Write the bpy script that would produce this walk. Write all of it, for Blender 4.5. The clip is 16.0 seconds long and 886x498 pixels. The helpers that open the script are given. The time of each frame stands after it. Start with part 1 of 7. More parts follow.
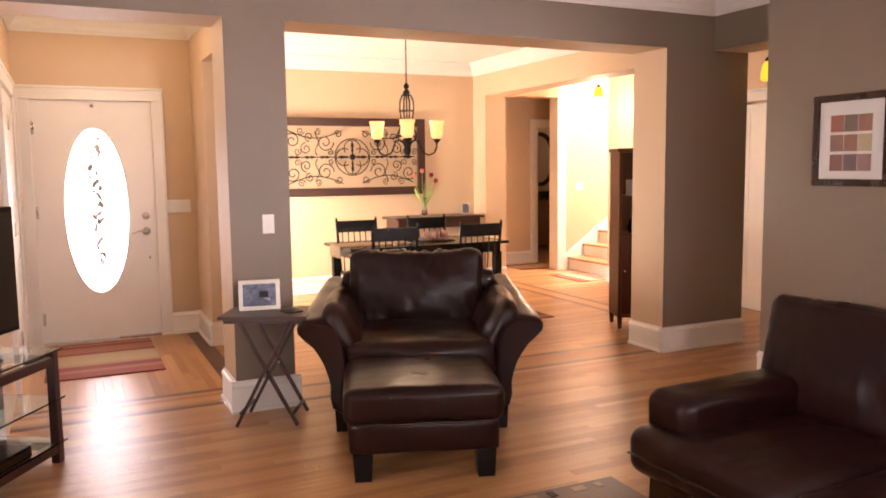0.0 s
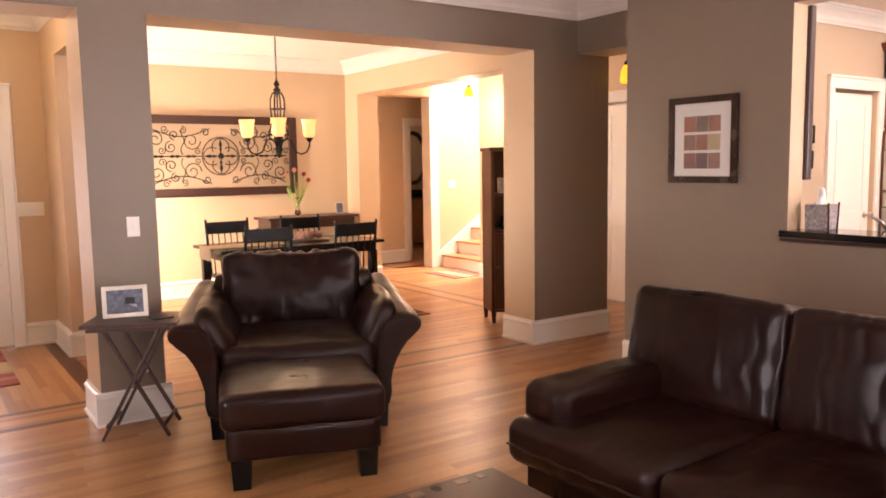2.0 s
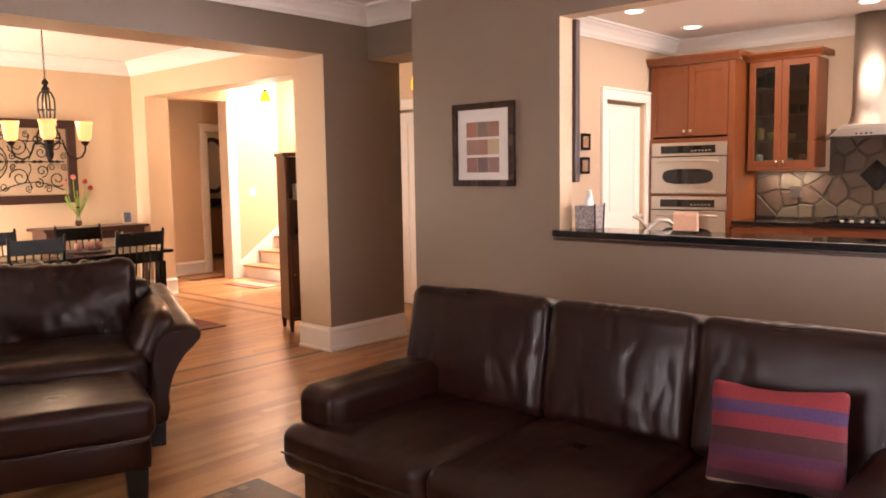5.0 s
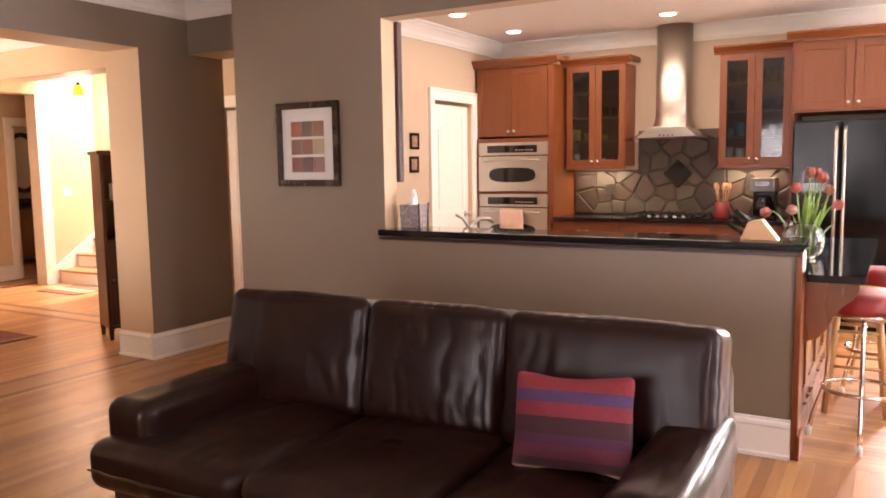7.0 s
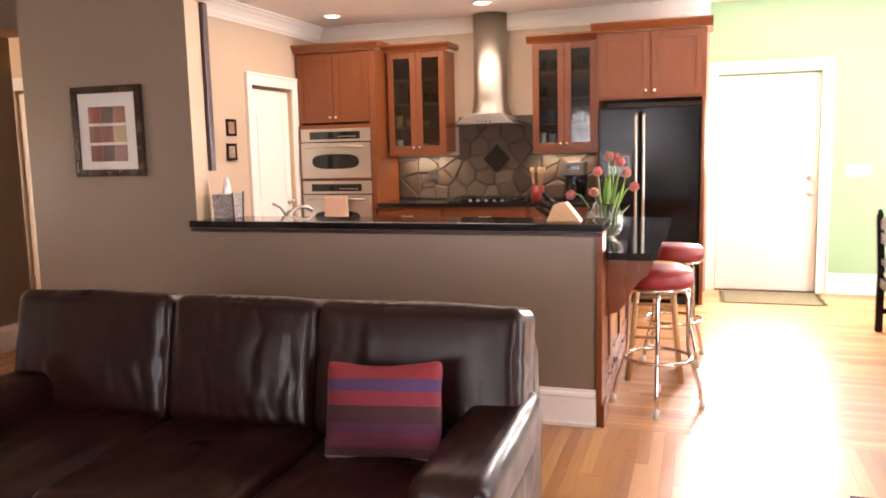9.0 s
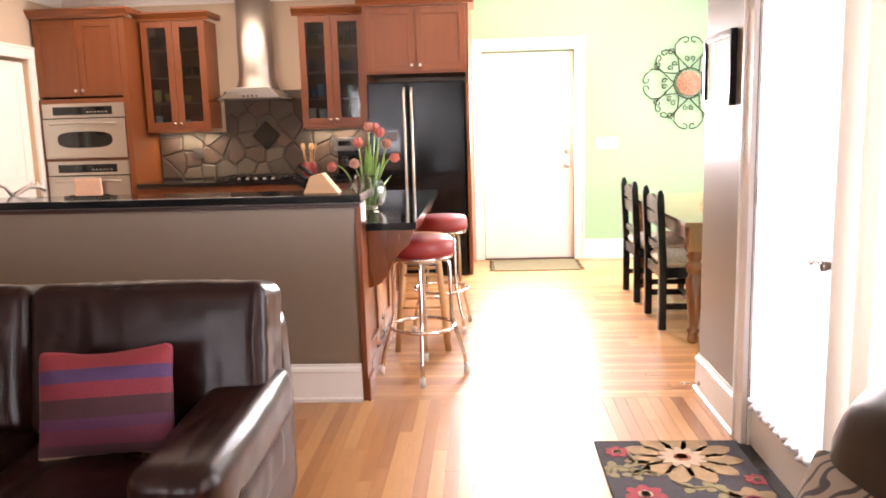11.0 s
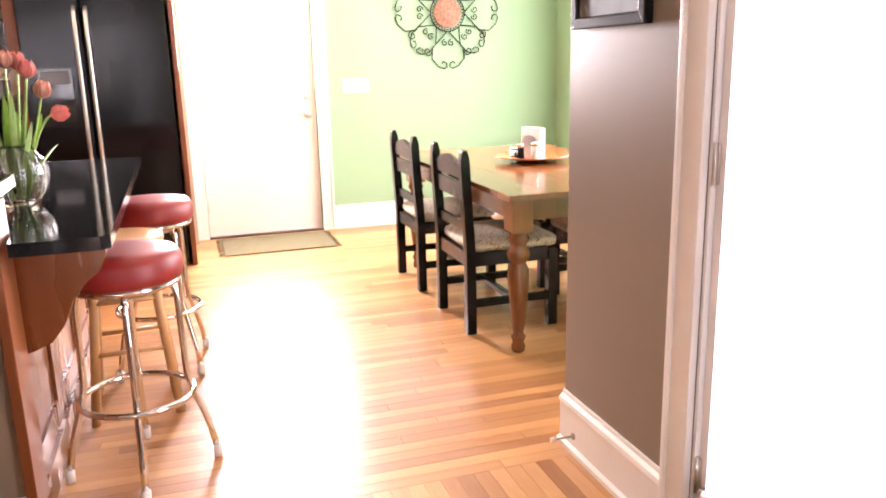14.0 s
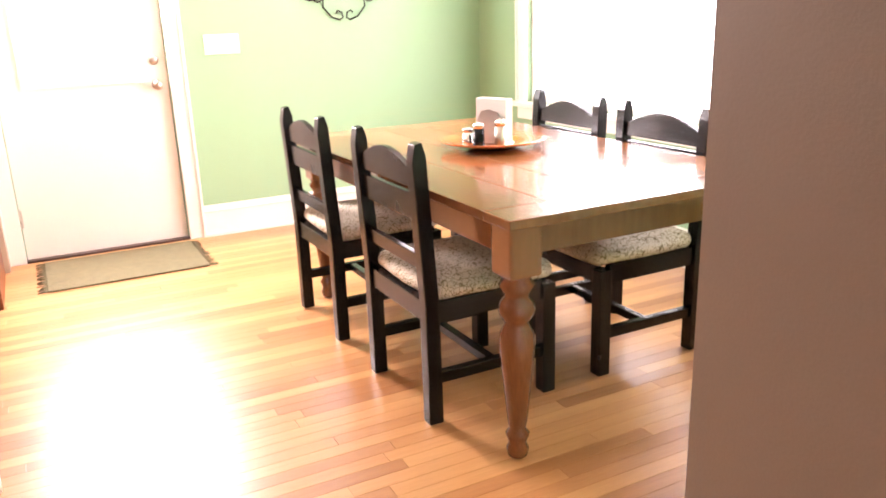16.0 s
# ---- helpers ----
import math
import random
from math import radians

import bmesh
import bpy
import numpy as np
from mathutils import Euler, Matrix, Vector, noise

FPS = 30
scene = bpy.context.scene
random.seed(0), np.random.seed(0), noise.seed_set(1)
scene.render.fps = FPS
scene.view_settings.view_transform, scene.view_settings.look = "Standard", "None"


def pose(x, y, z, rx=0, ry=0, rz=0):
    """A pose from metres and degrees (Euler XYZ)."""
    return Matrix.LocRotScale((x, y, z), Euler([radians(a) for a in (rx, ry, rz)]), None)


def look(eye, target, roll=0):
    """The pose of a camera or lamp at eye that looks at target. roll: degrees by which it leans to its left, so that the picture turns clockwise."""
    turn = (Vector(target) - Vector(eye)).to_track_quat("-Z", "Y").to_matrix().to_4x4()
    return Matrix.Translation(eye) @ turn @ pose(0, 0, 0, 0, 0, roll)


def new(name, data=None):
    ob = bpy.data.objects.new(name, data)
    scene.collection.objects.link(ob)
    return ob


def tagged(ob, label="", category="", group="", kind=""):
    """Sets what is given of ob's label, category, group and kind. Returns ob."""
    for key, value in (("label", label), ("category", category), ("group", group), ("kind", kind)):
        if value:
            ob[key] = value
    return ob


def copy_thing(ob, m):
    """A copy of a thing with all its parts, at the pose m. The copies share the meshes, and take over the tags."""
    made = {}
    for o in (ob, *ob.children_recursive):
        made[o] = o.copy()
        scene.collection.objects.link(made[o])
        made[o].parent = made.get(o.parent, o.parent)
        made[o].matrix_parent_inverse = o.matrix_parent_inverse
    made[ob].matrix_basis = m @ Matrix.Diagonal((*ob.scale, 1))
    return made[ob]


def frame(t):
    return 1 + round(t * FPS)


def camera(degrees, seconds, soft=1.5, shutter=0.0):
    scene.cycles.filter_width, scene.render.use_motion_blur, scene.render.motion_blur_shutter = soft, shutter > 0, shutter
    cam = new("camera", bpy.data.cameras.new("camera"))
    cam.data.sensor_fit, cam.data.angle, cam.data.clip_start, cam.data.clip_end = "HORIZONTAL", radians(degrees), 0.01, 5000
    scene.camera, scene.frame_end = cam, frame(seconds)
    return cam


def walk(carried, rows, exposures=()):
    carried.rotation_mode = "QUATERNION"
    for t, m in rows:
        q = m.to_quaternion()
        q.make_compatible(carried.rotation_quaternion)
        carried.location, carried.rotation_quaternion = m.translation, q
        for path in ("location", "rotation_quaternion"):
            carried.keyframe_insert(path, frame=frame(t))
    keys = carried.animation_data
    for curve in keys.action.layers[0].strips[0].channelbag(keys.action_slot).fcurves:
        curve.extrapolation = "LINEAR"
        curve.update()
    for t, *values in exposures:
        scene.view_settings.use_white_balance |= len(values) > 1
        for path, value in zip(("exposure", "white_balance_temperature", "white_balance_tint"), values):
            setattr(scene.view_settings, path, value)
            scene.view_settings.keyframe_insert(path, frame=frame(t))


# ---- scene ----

# ---- camera and walk ----
cam = camera(59.0, 16.0, soft=1.8)
PATH = [  # seconds, eye, target, roll
    (0, (0.338, -0.044, 1.454), (1.195, 1.751, 1.247), -0.7),
    (0.5, (0.332, -0.044, 1.463), (1.266, 1.712, 1.253), -0.7),
    (1, (0.328, -0.054, 1.468), (1.33, 1.663, 1.255), -0.8),
    (1.5, (0.319, -0.049, 1.47), (1.389, 1.627, 1.254), -0.9),
    (2, (0.317, -0.042, 1.457), (1.452, 1.591, 1.242), -0.9),
    (2.5, (0.352, -0.026, 1.42), (1.55, 1.562, 1.211), -0.6),
    (3, (0.405, -0.027, 1.399), (1.656, 1.52, 1.194), -0.5),
    (3.5, (0.441, -0.032, 1.396), (1.75, 1.467, 1.194), -0.7),
    (4, (0.468, -0.055, 1.4), (1.832, 1.394, 1.201), -0.9),
    (6.5, (0.494, -0.232, 1.438), (2.155, 0.862, 1.231), -0.8),
    (7, (0.519, -0.237, 1.438), (2.234, 0.769, 1.225), -0.9),
    (7.5, (0.524, -0.246, 1.443), (2.289, 0.668, 1.221), -1.0),
    (8, (0.542, -0.263, 1.45), (2.349, 0.562, 1.217), -1.1),
    (10.5, (0.665, -0.416, 1.392), (2.627, -0.165, 1.096), -1.6),
    (11, (0.72, -0.459, 1.371), (2.692, -0.348, 1.058), -1.6),
    (11.5, (0.843, -0.522, 1.363), (2.814, -0.534, 1.024), -1.6),
    (12, (1.009, -0.546, 1.353), (2.971, -0.675, 0.984), -1.8),
    (12.5, (1.28, -0.448, 1.344), (3.22, -0.734, 0.949), -1.3),
    (13, (1.55, -0.355, 1.338), (3.461, -0.775, 0.923), -1.1),
    (13.5, (1.904, -0.304, 1.349), (3.783, -0.824, 0.904), -1.1),
    (14, (2.299, -0.328, 1.34), (4.148, -0.928, 0.869), -1.3),
    (14.5, (2.667, -0.369, 1.337), (4.481, -1.048, 0.837), -1.4),
    (15, (3.038, -0.45, 1.33), (4.818, -1.191, 0.796), -1.8),
    (15.5, (3.406, -0.523, 1.302), (5.147, -1.333, 0.741), -1.8),
    (16, (3.732, -0.593, 1.273), (5.436, -1.47, 0.7), -2.0),
]
EXPOSURES = [(0.0, 0.0, 6600, 27), (8.0, -0.06, 6550, 25), (10.5, 0.0, 6200, 19), (14.0, -0.06, 6300, 25), (16.0, -0.16, 6400, 27)]  # stops, kelvin, tint
walk(cam, [(t, look(eye, target, roll)) for t, eye, target, roll in PATH], EXPOSURES)

# ---- world and light ----
world = bpy.data.worlds.new("sky")
scene.world = world
world.use_nodes = True
wn = world.node_tree
sky = wn.nodes.new("ShaderNodeTexSky")
sky.sky_type, sky.sun_disc = "NISHITA", False
sky.sun_elevation, sky.sun_rotation = radians(48), radians(200)
wn.links.new(sky.outputs[0], wn.nodes["Background"].inputs[0])
wn.nodes["Background"].inputs[1].default_value = 0.12


def lamp(name, kind, energy, color, m, size=None, size_y=None):
    data = bpy.data.lights.new(name, kind)
    data.energy, data.color = energy, color
    if kind == "AREA":
        data.shape, data.size, data.size_y = "RECTANGLE", size, size_y or size
    elif kind == "SUN":
        data.angle = size
    else:
        data.shadow_soft_size = size
    ob = new(name, data)
    ob.matrix_world = m
    return ob


lamp("sun", "SUN", 3.0, (1, 0.93, 0.82), pose(0, -6, 8, 42, 0, 22), radians(0.6))
DAY, WARM = (1.0, 0.95, 0.90), (1.0, 0.72, 0.42)
# area lamps for daylight in the openings, just outside the glass unless noted
lamp("daylight_nook", "AREA", 210, DAY, look((6.65, -3.57, 1.45), (6.65, 0, 1.2)), 2.5, 1.5)
# set on the room side of the opaque sheer
lamp("daylight_patio_door", "AREA", 36, DAY, look((3.488, -1.495, 1.1), (3.488, 2, 1.0)), 0.62, 1.7)
lamp("daylight_living_south", "AREA", 90, DAY, look((1.67, -1.80, 1.4), (1.67, 2, 1.1)), 2.0, 1.5)
lamp("daylight_living_west", "AREA", 92, DAY, look((-2.75, 1.4, 1.4), (2, 1.4, 1.1)), 2.4, 1.5)
lamp("daylight_dining", "AREA", 210, (1, 0.90, 0.70), look((1.25, 8.1, 0.98), (4.4, 8.5, 0.7)), 0.9, 0.75)
# added inside the closed stairwell, for an upstairs window that is not built
lamp("daylight_stair", "AREA", 900, (1, 0.94, 0.84), look((7.6, 8.2, 4.3), (7.2, 8.6, 1.0)), 1.4, 1.4)
lamp("daylight_front_door", "AREA", 26, DAY, look((0.56, 7.62, 1.12), (0.56, 3, 1.0)), 0.5, 1.4)
# set on the room side of the drawn blind
lamp("daylight_back_door", "AREA", 410, DAY, look((8.627, -0.895, 1.45), (4, -0.895, 1.1)), 0.62, 0.94)


# ---- materials ----
def nodes_of(name):
    m = bpy.data.materials.new(name)
    m.use_nodes = True
    return m, m.node_tree, m.node_tree.nodes["Principled BSDF"]


def surface(name, color, rough=0.5, metal=0.0, vary=0.08, scale=3.0, grain=40.0, bump=0.05, stretch=(1, 1, 1), coat=0.0, each=0.0, spec=0.5):
    """Paint, plaster, wood or metal with variation at two scales and a fine relief."""
    m, nt, bsdf = nodes_of(name)
    N, L = nt.nodes.new, nt.links.new
    co = N("ShaderNodeTexCoord")
    mp = N("ShaderNodeMapping")
    mp.inputs["Scale"].default_value = stretch
    L(co.outputs["Object"], mp.inputs[0])
    big, fine = N("ShaderNodeTexNoise"), N("ShaderNodeTexNoise")
    big.inputs["Scale"].default_value, fine.inputs["Scale"].default_value = scale, grain
    big.inputs["Detail"].default_value, fine.inputs["Detail"].default_value = 2, 3
    for n in (big, fine):
        L(mp.outputs[0], n.inputs["Vector"])
    add = N("ShaderNodeMath")
    add.operation = "ADD"
    L(big.outputs[0], add.inputs[0])
    L(fine.outputs[0], add.inputs[1])
    last = add.outputs[0]
    if each:
        info = N("ShaderNodeObjectInfo")
        mul = N("ShaderNodeMath")
        mul.operation = "MULTIPLY_ADD"
        L(info.outputs["Random"], mul.inputs[0])
        mul.inputs[1].default_value = each / max(vary, 0.01)
        L(last, mul.inputs[2])
        last = mul.outputs[0]
    ramp = N("ShaderNodeMapRange")
    ramp.inputs["From Min"].default_value, ramp.inputs["From Max"].default_value = 0.5, 1.5 + (each / max(vary, 0.01) if each else 0)
    ramp.inputs["To Min"].default_value, ramp.inputs["To Max"].default_value = 1 - vary - each / 2, 1 + vary + each / 2
    L(last, ramp.inputs["Value"])
    mix = N("ShaderNodeVectorMath")
    mix.operation = "SCALE"
    mix.inputs[0].default_value = color
    L(ramp.outputs[0], mix.inputs["Scale"])
    L(mix.outputs[0], bsdf.inputs["Base Color"])
    bsdf.inputs["Metallic"].default_value = metal
    bsdf.inputs["Specular IOR Level"].default_value = spec
    rr = N("ShaderNodeMapRange")
    rr.inputs["To Min"].default_value, rr.inputs["To Max"].default_value = max(0.02, rough - 0.06), min(1, rough + 0.06)
    L(big.outputs[0], rr.inputs["Value"])
    L(rr.outputs[0], bsdf.inputs["Roughness"])
    bsdf.inputs["Coat Weight"].default_value = coat
    bsdf.inputs["Coat Roughness"].default_value = 0.12
    if bump:
        b = N("ShaderNodeBump")
        b.inputs["Strength"].default_value, b.inputs["Distance"].default_value = bump, 0.01
        L(fine.outputs[0], b.inputs["Height"])
        L(b.outputs[0], bsdf.inputs["Normal"])
    return m


def glow(name, color, strength):
    m, nt, bsdf = nodes_of(name)
    bsdf.inputs["Base Color"].default_value = (*color, 1)
    bsdf.inputs["Emission Color"].default_value = (*color, 1)
    bsdf.inputs["Emission Strength"].default_value = strength
    return m


def glassy(name, color=(1, 1, 1), rough=0.0, ior=1.45):
    m, nt, bsdf = nodes_of(name)
    bsdf.inputs["Base Color"].default_value = (*color, 1)
    bsdf.inputs["Transmission Weight"].default_value = 1.0
    bsdf.inputs["Roughness"].default_value, bsdf.inputs["IOR"].default_value = rough, ior
    return m


TAUPE = surface("taupe_wall_paint", (0.200, 0.152, 0.108), 0.40, vary=0.04, scale=1.2, grain=160, bump=0.06)
BEIGE = surface("beige_wall_paint", (0.60, 0.44, 0.285), 0.6, vary=0.04, scale=1.2, grain=160, bump=0.06)
KITCHEN_PAINT = surface("kitchen_tan_paint", (0.46, 0.35, 0.25), 0.6, vary=0.04, scale=1.2, grain=160, bump=0.06)
GREEN = surface("green_wall_paint", (0.265, 0.415, 0.245), 0.6, vary=0.04, scale=1.2, grain=160, bump=0.06)
CEILING = surface("ceiling_paint", (0.80, 0.74, 0.66), 0.8, vary=0.03, scale=1, grain=120, bump=0.08)
TRIM = surface("white_trim_paint", (0.78, 0.74, 0.68), 0.32, vary=0.02, scale=2, grain=60, bump=0.02)
DOOR_WHITE = surface("white_door_paint", (0.80, 0.75, 0.68), 0.35, vary=0.02, scale=2, grain=60, bump=0.02)
WALNUT = surface("walnut_inlay", (0.12, 0.045, 0.02), 0.25, vary=0.2, scale=5, grain=60, bump=0.05, stretch=(1, 9, 1), each=0.3, coat=0.3)
LEATHER = surface("dark_brown_leather", (0.0140, 0.0040, 0.0027), 0.30, vary=0.25, scale=3, grain=90, bump=0.02, spec=0.26)
BLACK_WOOD = surface("black_painted_wood", (0.006, 0.0055, 0.0055), 0.25, vary=0.2, scale=5, grain=50, bump=0.02, spec=0.30)
DARK_WOOD = surface("dark_stained_wood", (0.045, 0.018, 0.012), 0.35, vary=0.25, scale=4, grain=60, bump=0.06, stretch=(1, 1, 6))
CHERRY = surface("cherry_cabinet_wood", (0.165, 0.044, 0.0095), 0.42, vary=0.18, scale=3, grain=45, bump=0.03, stretch=(6, 6, 1), coat=0.05)
PINE = surface("honey_pine_table_wood", (0.20, 0.078, 0.026), 0.19, vary=0.26, scale=2.4, grain=9, bump=0.012, stretch=(0.6, 5, 1), coat=0.4, each=0.22)
PINE_LEG = surface("stained_turned_pine", (0.16, 0.056, 0.019), 0.24, vary=0.25, scale=4, grain=30, bump=0.02, stretch=(5, 5, 0.7), coat=0.4)
PANEL_CHERRY = surface("varnished_cherry_panel", (0.165, 0.044, 0.0095), 0.28, vary=0.18, scale=3, grain=45, bump=0.02, stretch=(6, 6, 1), coat=0.8)
GRANITE = surface("black_granite", (0.010, 0.010, 0.011), 0.07, vary=0.6, scale=60, grain=300, bump=0.0)
STEEL = surface("brushed_steel", (0.48, 0.44, 0.39), 0.36, 1.0, vary=0.02, scale=0.8, grain=4, bump=0.0)
CHROME = surface("chrome", (0.75, 0.73, 0.70), 0.08, 1.0, vary=0.03, bump=0.0)
NICKEL = surface("satin_nickel", (0.55, 0.50, 0.44), 0.28, 1.0, vary=0.04, bump=0.0)
IRON = surface("wrought_iron", (0.014, 0.010, 0.008), 0.6, vary=0.3, scale=20, grain=120, bump=0.05, spec=0.2)
BLACK_GLOSS = surface("black_appliance_enamel", (0.004, 0.004, 0.0045), 0.16, vary=0.1, scale=2, grain=300, bump=0.008, spec=0.22)
BLACK_GLASS = surface("black_glass", (0.006, 0.006, 0.007), 0.05, vary=0.1, bump=0.0)
RED_VINYL = surface("red_vinyl", (0.22, 0.013, 0.011), 0.40, vary=0.1, scale=6, grain=80, bump=0.04)
GLASS = glassy("clear_glass")


# ---- building helpers ----
def box_into(bm, lo, hi, m=None, bevel=0.0, mi=0):
    """A box between two corners, optionally bevelled and moved, added to bm."""
    c = [(a + b) / 2 for a, b in zip(lo, hi)]
    s = [abs(b - a) for a, b in zip(lo, hi)]
    made = bmesh.ops.create_cube(bm, size=1.0, matrix=(m or Matrix()) @ Matrix.Translation(c) @ Matrix.Diagonal((*s, 1)))
    vs = made["verts"]
    faces = {f for v in vs for f in v.link_faces}
    for f in faces:
        f.material_index = mi
    if bevel:
        bmesh.ops.bevel(bm, geom=list({e for v in vs for e in v.link_edges}), offset=min(bevel, min(s) * 0.45), segments=2, profile=0.6, affect="EDGES", clamp_overlap=True)
    return bm


def B(lo, hi, bevel=0.0, m=None):
    return box_into(bmesh.new(), lo, hi, m, bevel)


def tube_into(bm, points, radius, sides=8, closed=False):
    """A round bar along points; radius is one number or one for each point."""
    pts = [Vector(p) for p in points]
    n = len(pts)
    rad = radius if isinstance(radius, (list, tuple)) else [radius] * n
    rings, side = [], None
    for i, p in enumerate(pts):
        a, b = pts[(i - 1) % n if closed else max(i - 1, 0)], pts[(i + 1) % n if closed else min(i + 1, n - 1)]
        d = (b - a).normalized()
        if side is None:
            side = d.orthogonal().normalized()
        side = (side - d * side.dot(d)).normalized()
        up = d.cross(side)
        rings.append([bm.verts.new(p + rad[i] * (math.cos(2 * math.pi * k / sides) * side + math.sin(2 * math.pi * k / sides) * up)) for k in range(sides)])
    for i in range(n if closed else n - 1):
        r0, r1 = rings[i], rings[(i + 1) % n]
        for k in range(sides):
            bm.faces.new((r0[k], r0[(k + 1) % sides], r1[(k + 1) % sides], r1[k])).smooth = True
    if not closed:
        bm.faces.new(rings[0][::-1])
        bm.faces.new(rings[-1])
    return bm


def lathe_into(bm, profile, m=None, sides=24, arc=2 * math.pi):
    """Turns (radius, z) pairs about the z axis."""
    m = m or Matrix()
    rings = []
    for r, z in profile:
        rings.append([bm.verts.new(m @ Vector((max(r, 0.0004) * math.cos(2 * math.pi * k / sides), max(r, 0.0004) * math.sin(2 * math.pi * k / sides), z))) for k in range(sides)])
    for a, b in zip(rings, rings[1:]):
        for k in range(sides):
            bm.faces.new((a[k], a[(k + 1) % sides], b[(k + 1) % sides], b[k])).smooth = True
    bm.faces.new(rings[0][::-1])
    bm.faces.new(rings[-1])
    return bm


def turned(profile, m=None, sides=24):
    return lathe_into(bmesh.new(), profile, m, sides)


def tube(points, radius, sides=8, closed=False):
    return tube_into(bmesh.new(), points, radius, sides, closed)


def prism_into(bm, outline, depth, m=None):
    """Extrudes an outline of (x, z) pairs from y = 0 to y = depth."""
    m = m or Matrix()
    a = [bm.verts.new(m @ Vector((x, 0, z))) for x, z in outline]
    b = [bm.verts.new(m @ Vector((x, depth, z))) for x, z in outline]
    bm.faces.new(a)
    bm.faces.new(b[::-1])
    n = len(a)
    for i in range(n):
        bm.faces.new((a[i], b[i], b[(i + 1) % n], a[(i + 1) % n]))
    return bm


def prism(outline, depth, m=None, bevel=0.0):
    bm = prism_into(bmesh.new(), outline, depth, m)
    bmesh.ops.recalc_face_normals(bm, faces=bm.faces)
    if bevel:
        bmesh.ops.bevel(bm, geom=list(bm.edges), offset=bevel, segments=2, profile=0.6, affect="EDGES", clamp_overlap=True)
    return bm


def cushion(lo, hi, r=0.06, puff=0.03, cuts=10, seed=0, wrinkle=0.006, m=None, crease=0.0):
    """A soft stuffed block: rounded edges, bulging faces and shallow creases."""
    bm = bmesh.new()
    c = Vector([(a + b) / 2 for a, b in zip(lo, hi)])
    h = Vector([(b - a) / 2 for a, b in zip(lo, hi)])
    bmesh.ops.create_cube(bm, size=2.0)
    bmesh.ops.subdivide_edges(bm, edges=bm.edges, cuts=cuts, use_grid_fill=True)
    for v in bm.verts:
        q = v.co.copy()
        p = Vector([q[i] * h[i] for i in range(3)])
        core = Vector([max(-h[i] + r, min(h[i] - r, p[i])) if h[i] > r else 0 for i in range(3)])
        d = p - core
        if d.length > 1e-6:
            lim = r
            p = core + d.normalized() * min(lim, max(abs(d.x), abs(d.y), abs(d.z)))
        for i in range(3):
            j, k = (i + 1) % 3, (i + 2) % 3
            w = (1 - q[j] ** 2) * (1 - q[k] ** 2)
            p[i] += (puff[i] if isinstance(puff, tuple) else puff) * w * (1 if q[i] > 0 else -1) * abs(q[i]) ** 3
        s = p + Vector((seed * 3.1, seed * 1.7, seed * 5.3))
        p += wrinkle * noise.noise_vector(s * 7) + wrinkle * 0.6 * noise.noise_vector(s * 16)
        if crease:
            # fine folds that run down the front and across the top, thickest near the lower edge
            face = max(range(3), key=lambda i: abs(q[i]))
            run = s.x + 0.035 * noise.noise(Vector((s.x * 4, s.z * 9, seed)))
            fold = max(0.0, 1 - abs(noise.noise(Vector((run * 15, seed * 7.0, s.z * 1.6 + s.y * 1.6)))) * 5.0)
            where = max(0.0, noise.noise(Vector((s.x * 2.6, seed * 3.0, s.z * 3.0))) + 0.35 - 0.35 * q.z * (face != 2))
            p[face] -= crease * fold * where * (1 if q[face] > 0 else -1)
        v.co = (m or Matrix()) @ (p + c)
    for f in bm.faces:
        f.smooth = True
    bmesh.ops.recalc_face_normals(bm, faces=bm.faces)
    return bm


def mesh_of(name, bm, *mats):
    me = bpy.data.meshes.new(name)
    bm.normal_update()
    bm.to_mesh(me)
    bm.free()
    for m in mats:
        me.materials.append(m)
    return me


def part(name, bm, material, parent, label="", smooth=False):
    """Links a bmesh as one mesh object under a thing or a part."""
    ob = new(name, mesh_of(name, bm, material))
    ob.parent = parent
    if label:
        ob["label"] = label
    return ob


def thing(name, m, label, category, group=""):
    """An Empty at the base of a thing, under which its parts go."""
    ob = new(name)
    ob.matrix_world = m
    ob.empty_display_size = 0.1
    return tagged(ob, label, category, group)


def single(name, bm, material, label, category, m=None, group=""):
    ob = new(name, mesh_of(name, bm, material))
    if m is not None:
        ob.matrix_world = m
    return tagged(ob, label, category, group)


def structure(name, bm, mats, label, category="wall"):
    ob = new(name, mesh_of(name, bm, *mats))
    return tagged(ob, label, category, "", "structure")


def wall(name, boxes, mats, pick=None, label="painted plaster wall", category="wall"):
    """Boxes joined into one wall; pick(normal) gives the paint of a face."""
    bm = bmesh.new()
    for lo, hi in boxes:
        box_into(bm, lo, hi)
    bm.normal_update()
    if pick:
        for f in bm.faces:
            f.material_index = pick(f.normal, f.calc_center_median())
    return structure(name, bm, mats, label, category)


# ---- large structure ----
H = 2.74      # ceiling
OP = 2.330     # underside of the wide openings
south = lambda n, c: 0 if n.y < -0.5 else 1

wall("wall_living_dining", [((-2.6, 4.64, 0), (-0.03, 5.02, OP)), ((-2.6, 4.64, OP), (5.29, 5.02, H)), ((4.46, 4.64, 0), (5.29, 5.02, OP))],
     [TAUPE, BEIGE], lambda n, c: 0 if n.y < -0.5 and c.x < 6 else 1, "taupe wall with two wide openings to foyer and dining room")
wall("column", [((1.19, 4.64, 0), (1.55, 5.02, OP))], [TAUPE, BEIGE], south, "square plaster column between two openings", "column")
wall("wall_passage_header", [((4.93, 3.735, OP), (5.29, 4.64, H))], [TAUPE, BEIGE], lambda n, c: 0 if n.x < -0.5 else 1, "header over the hall passage")
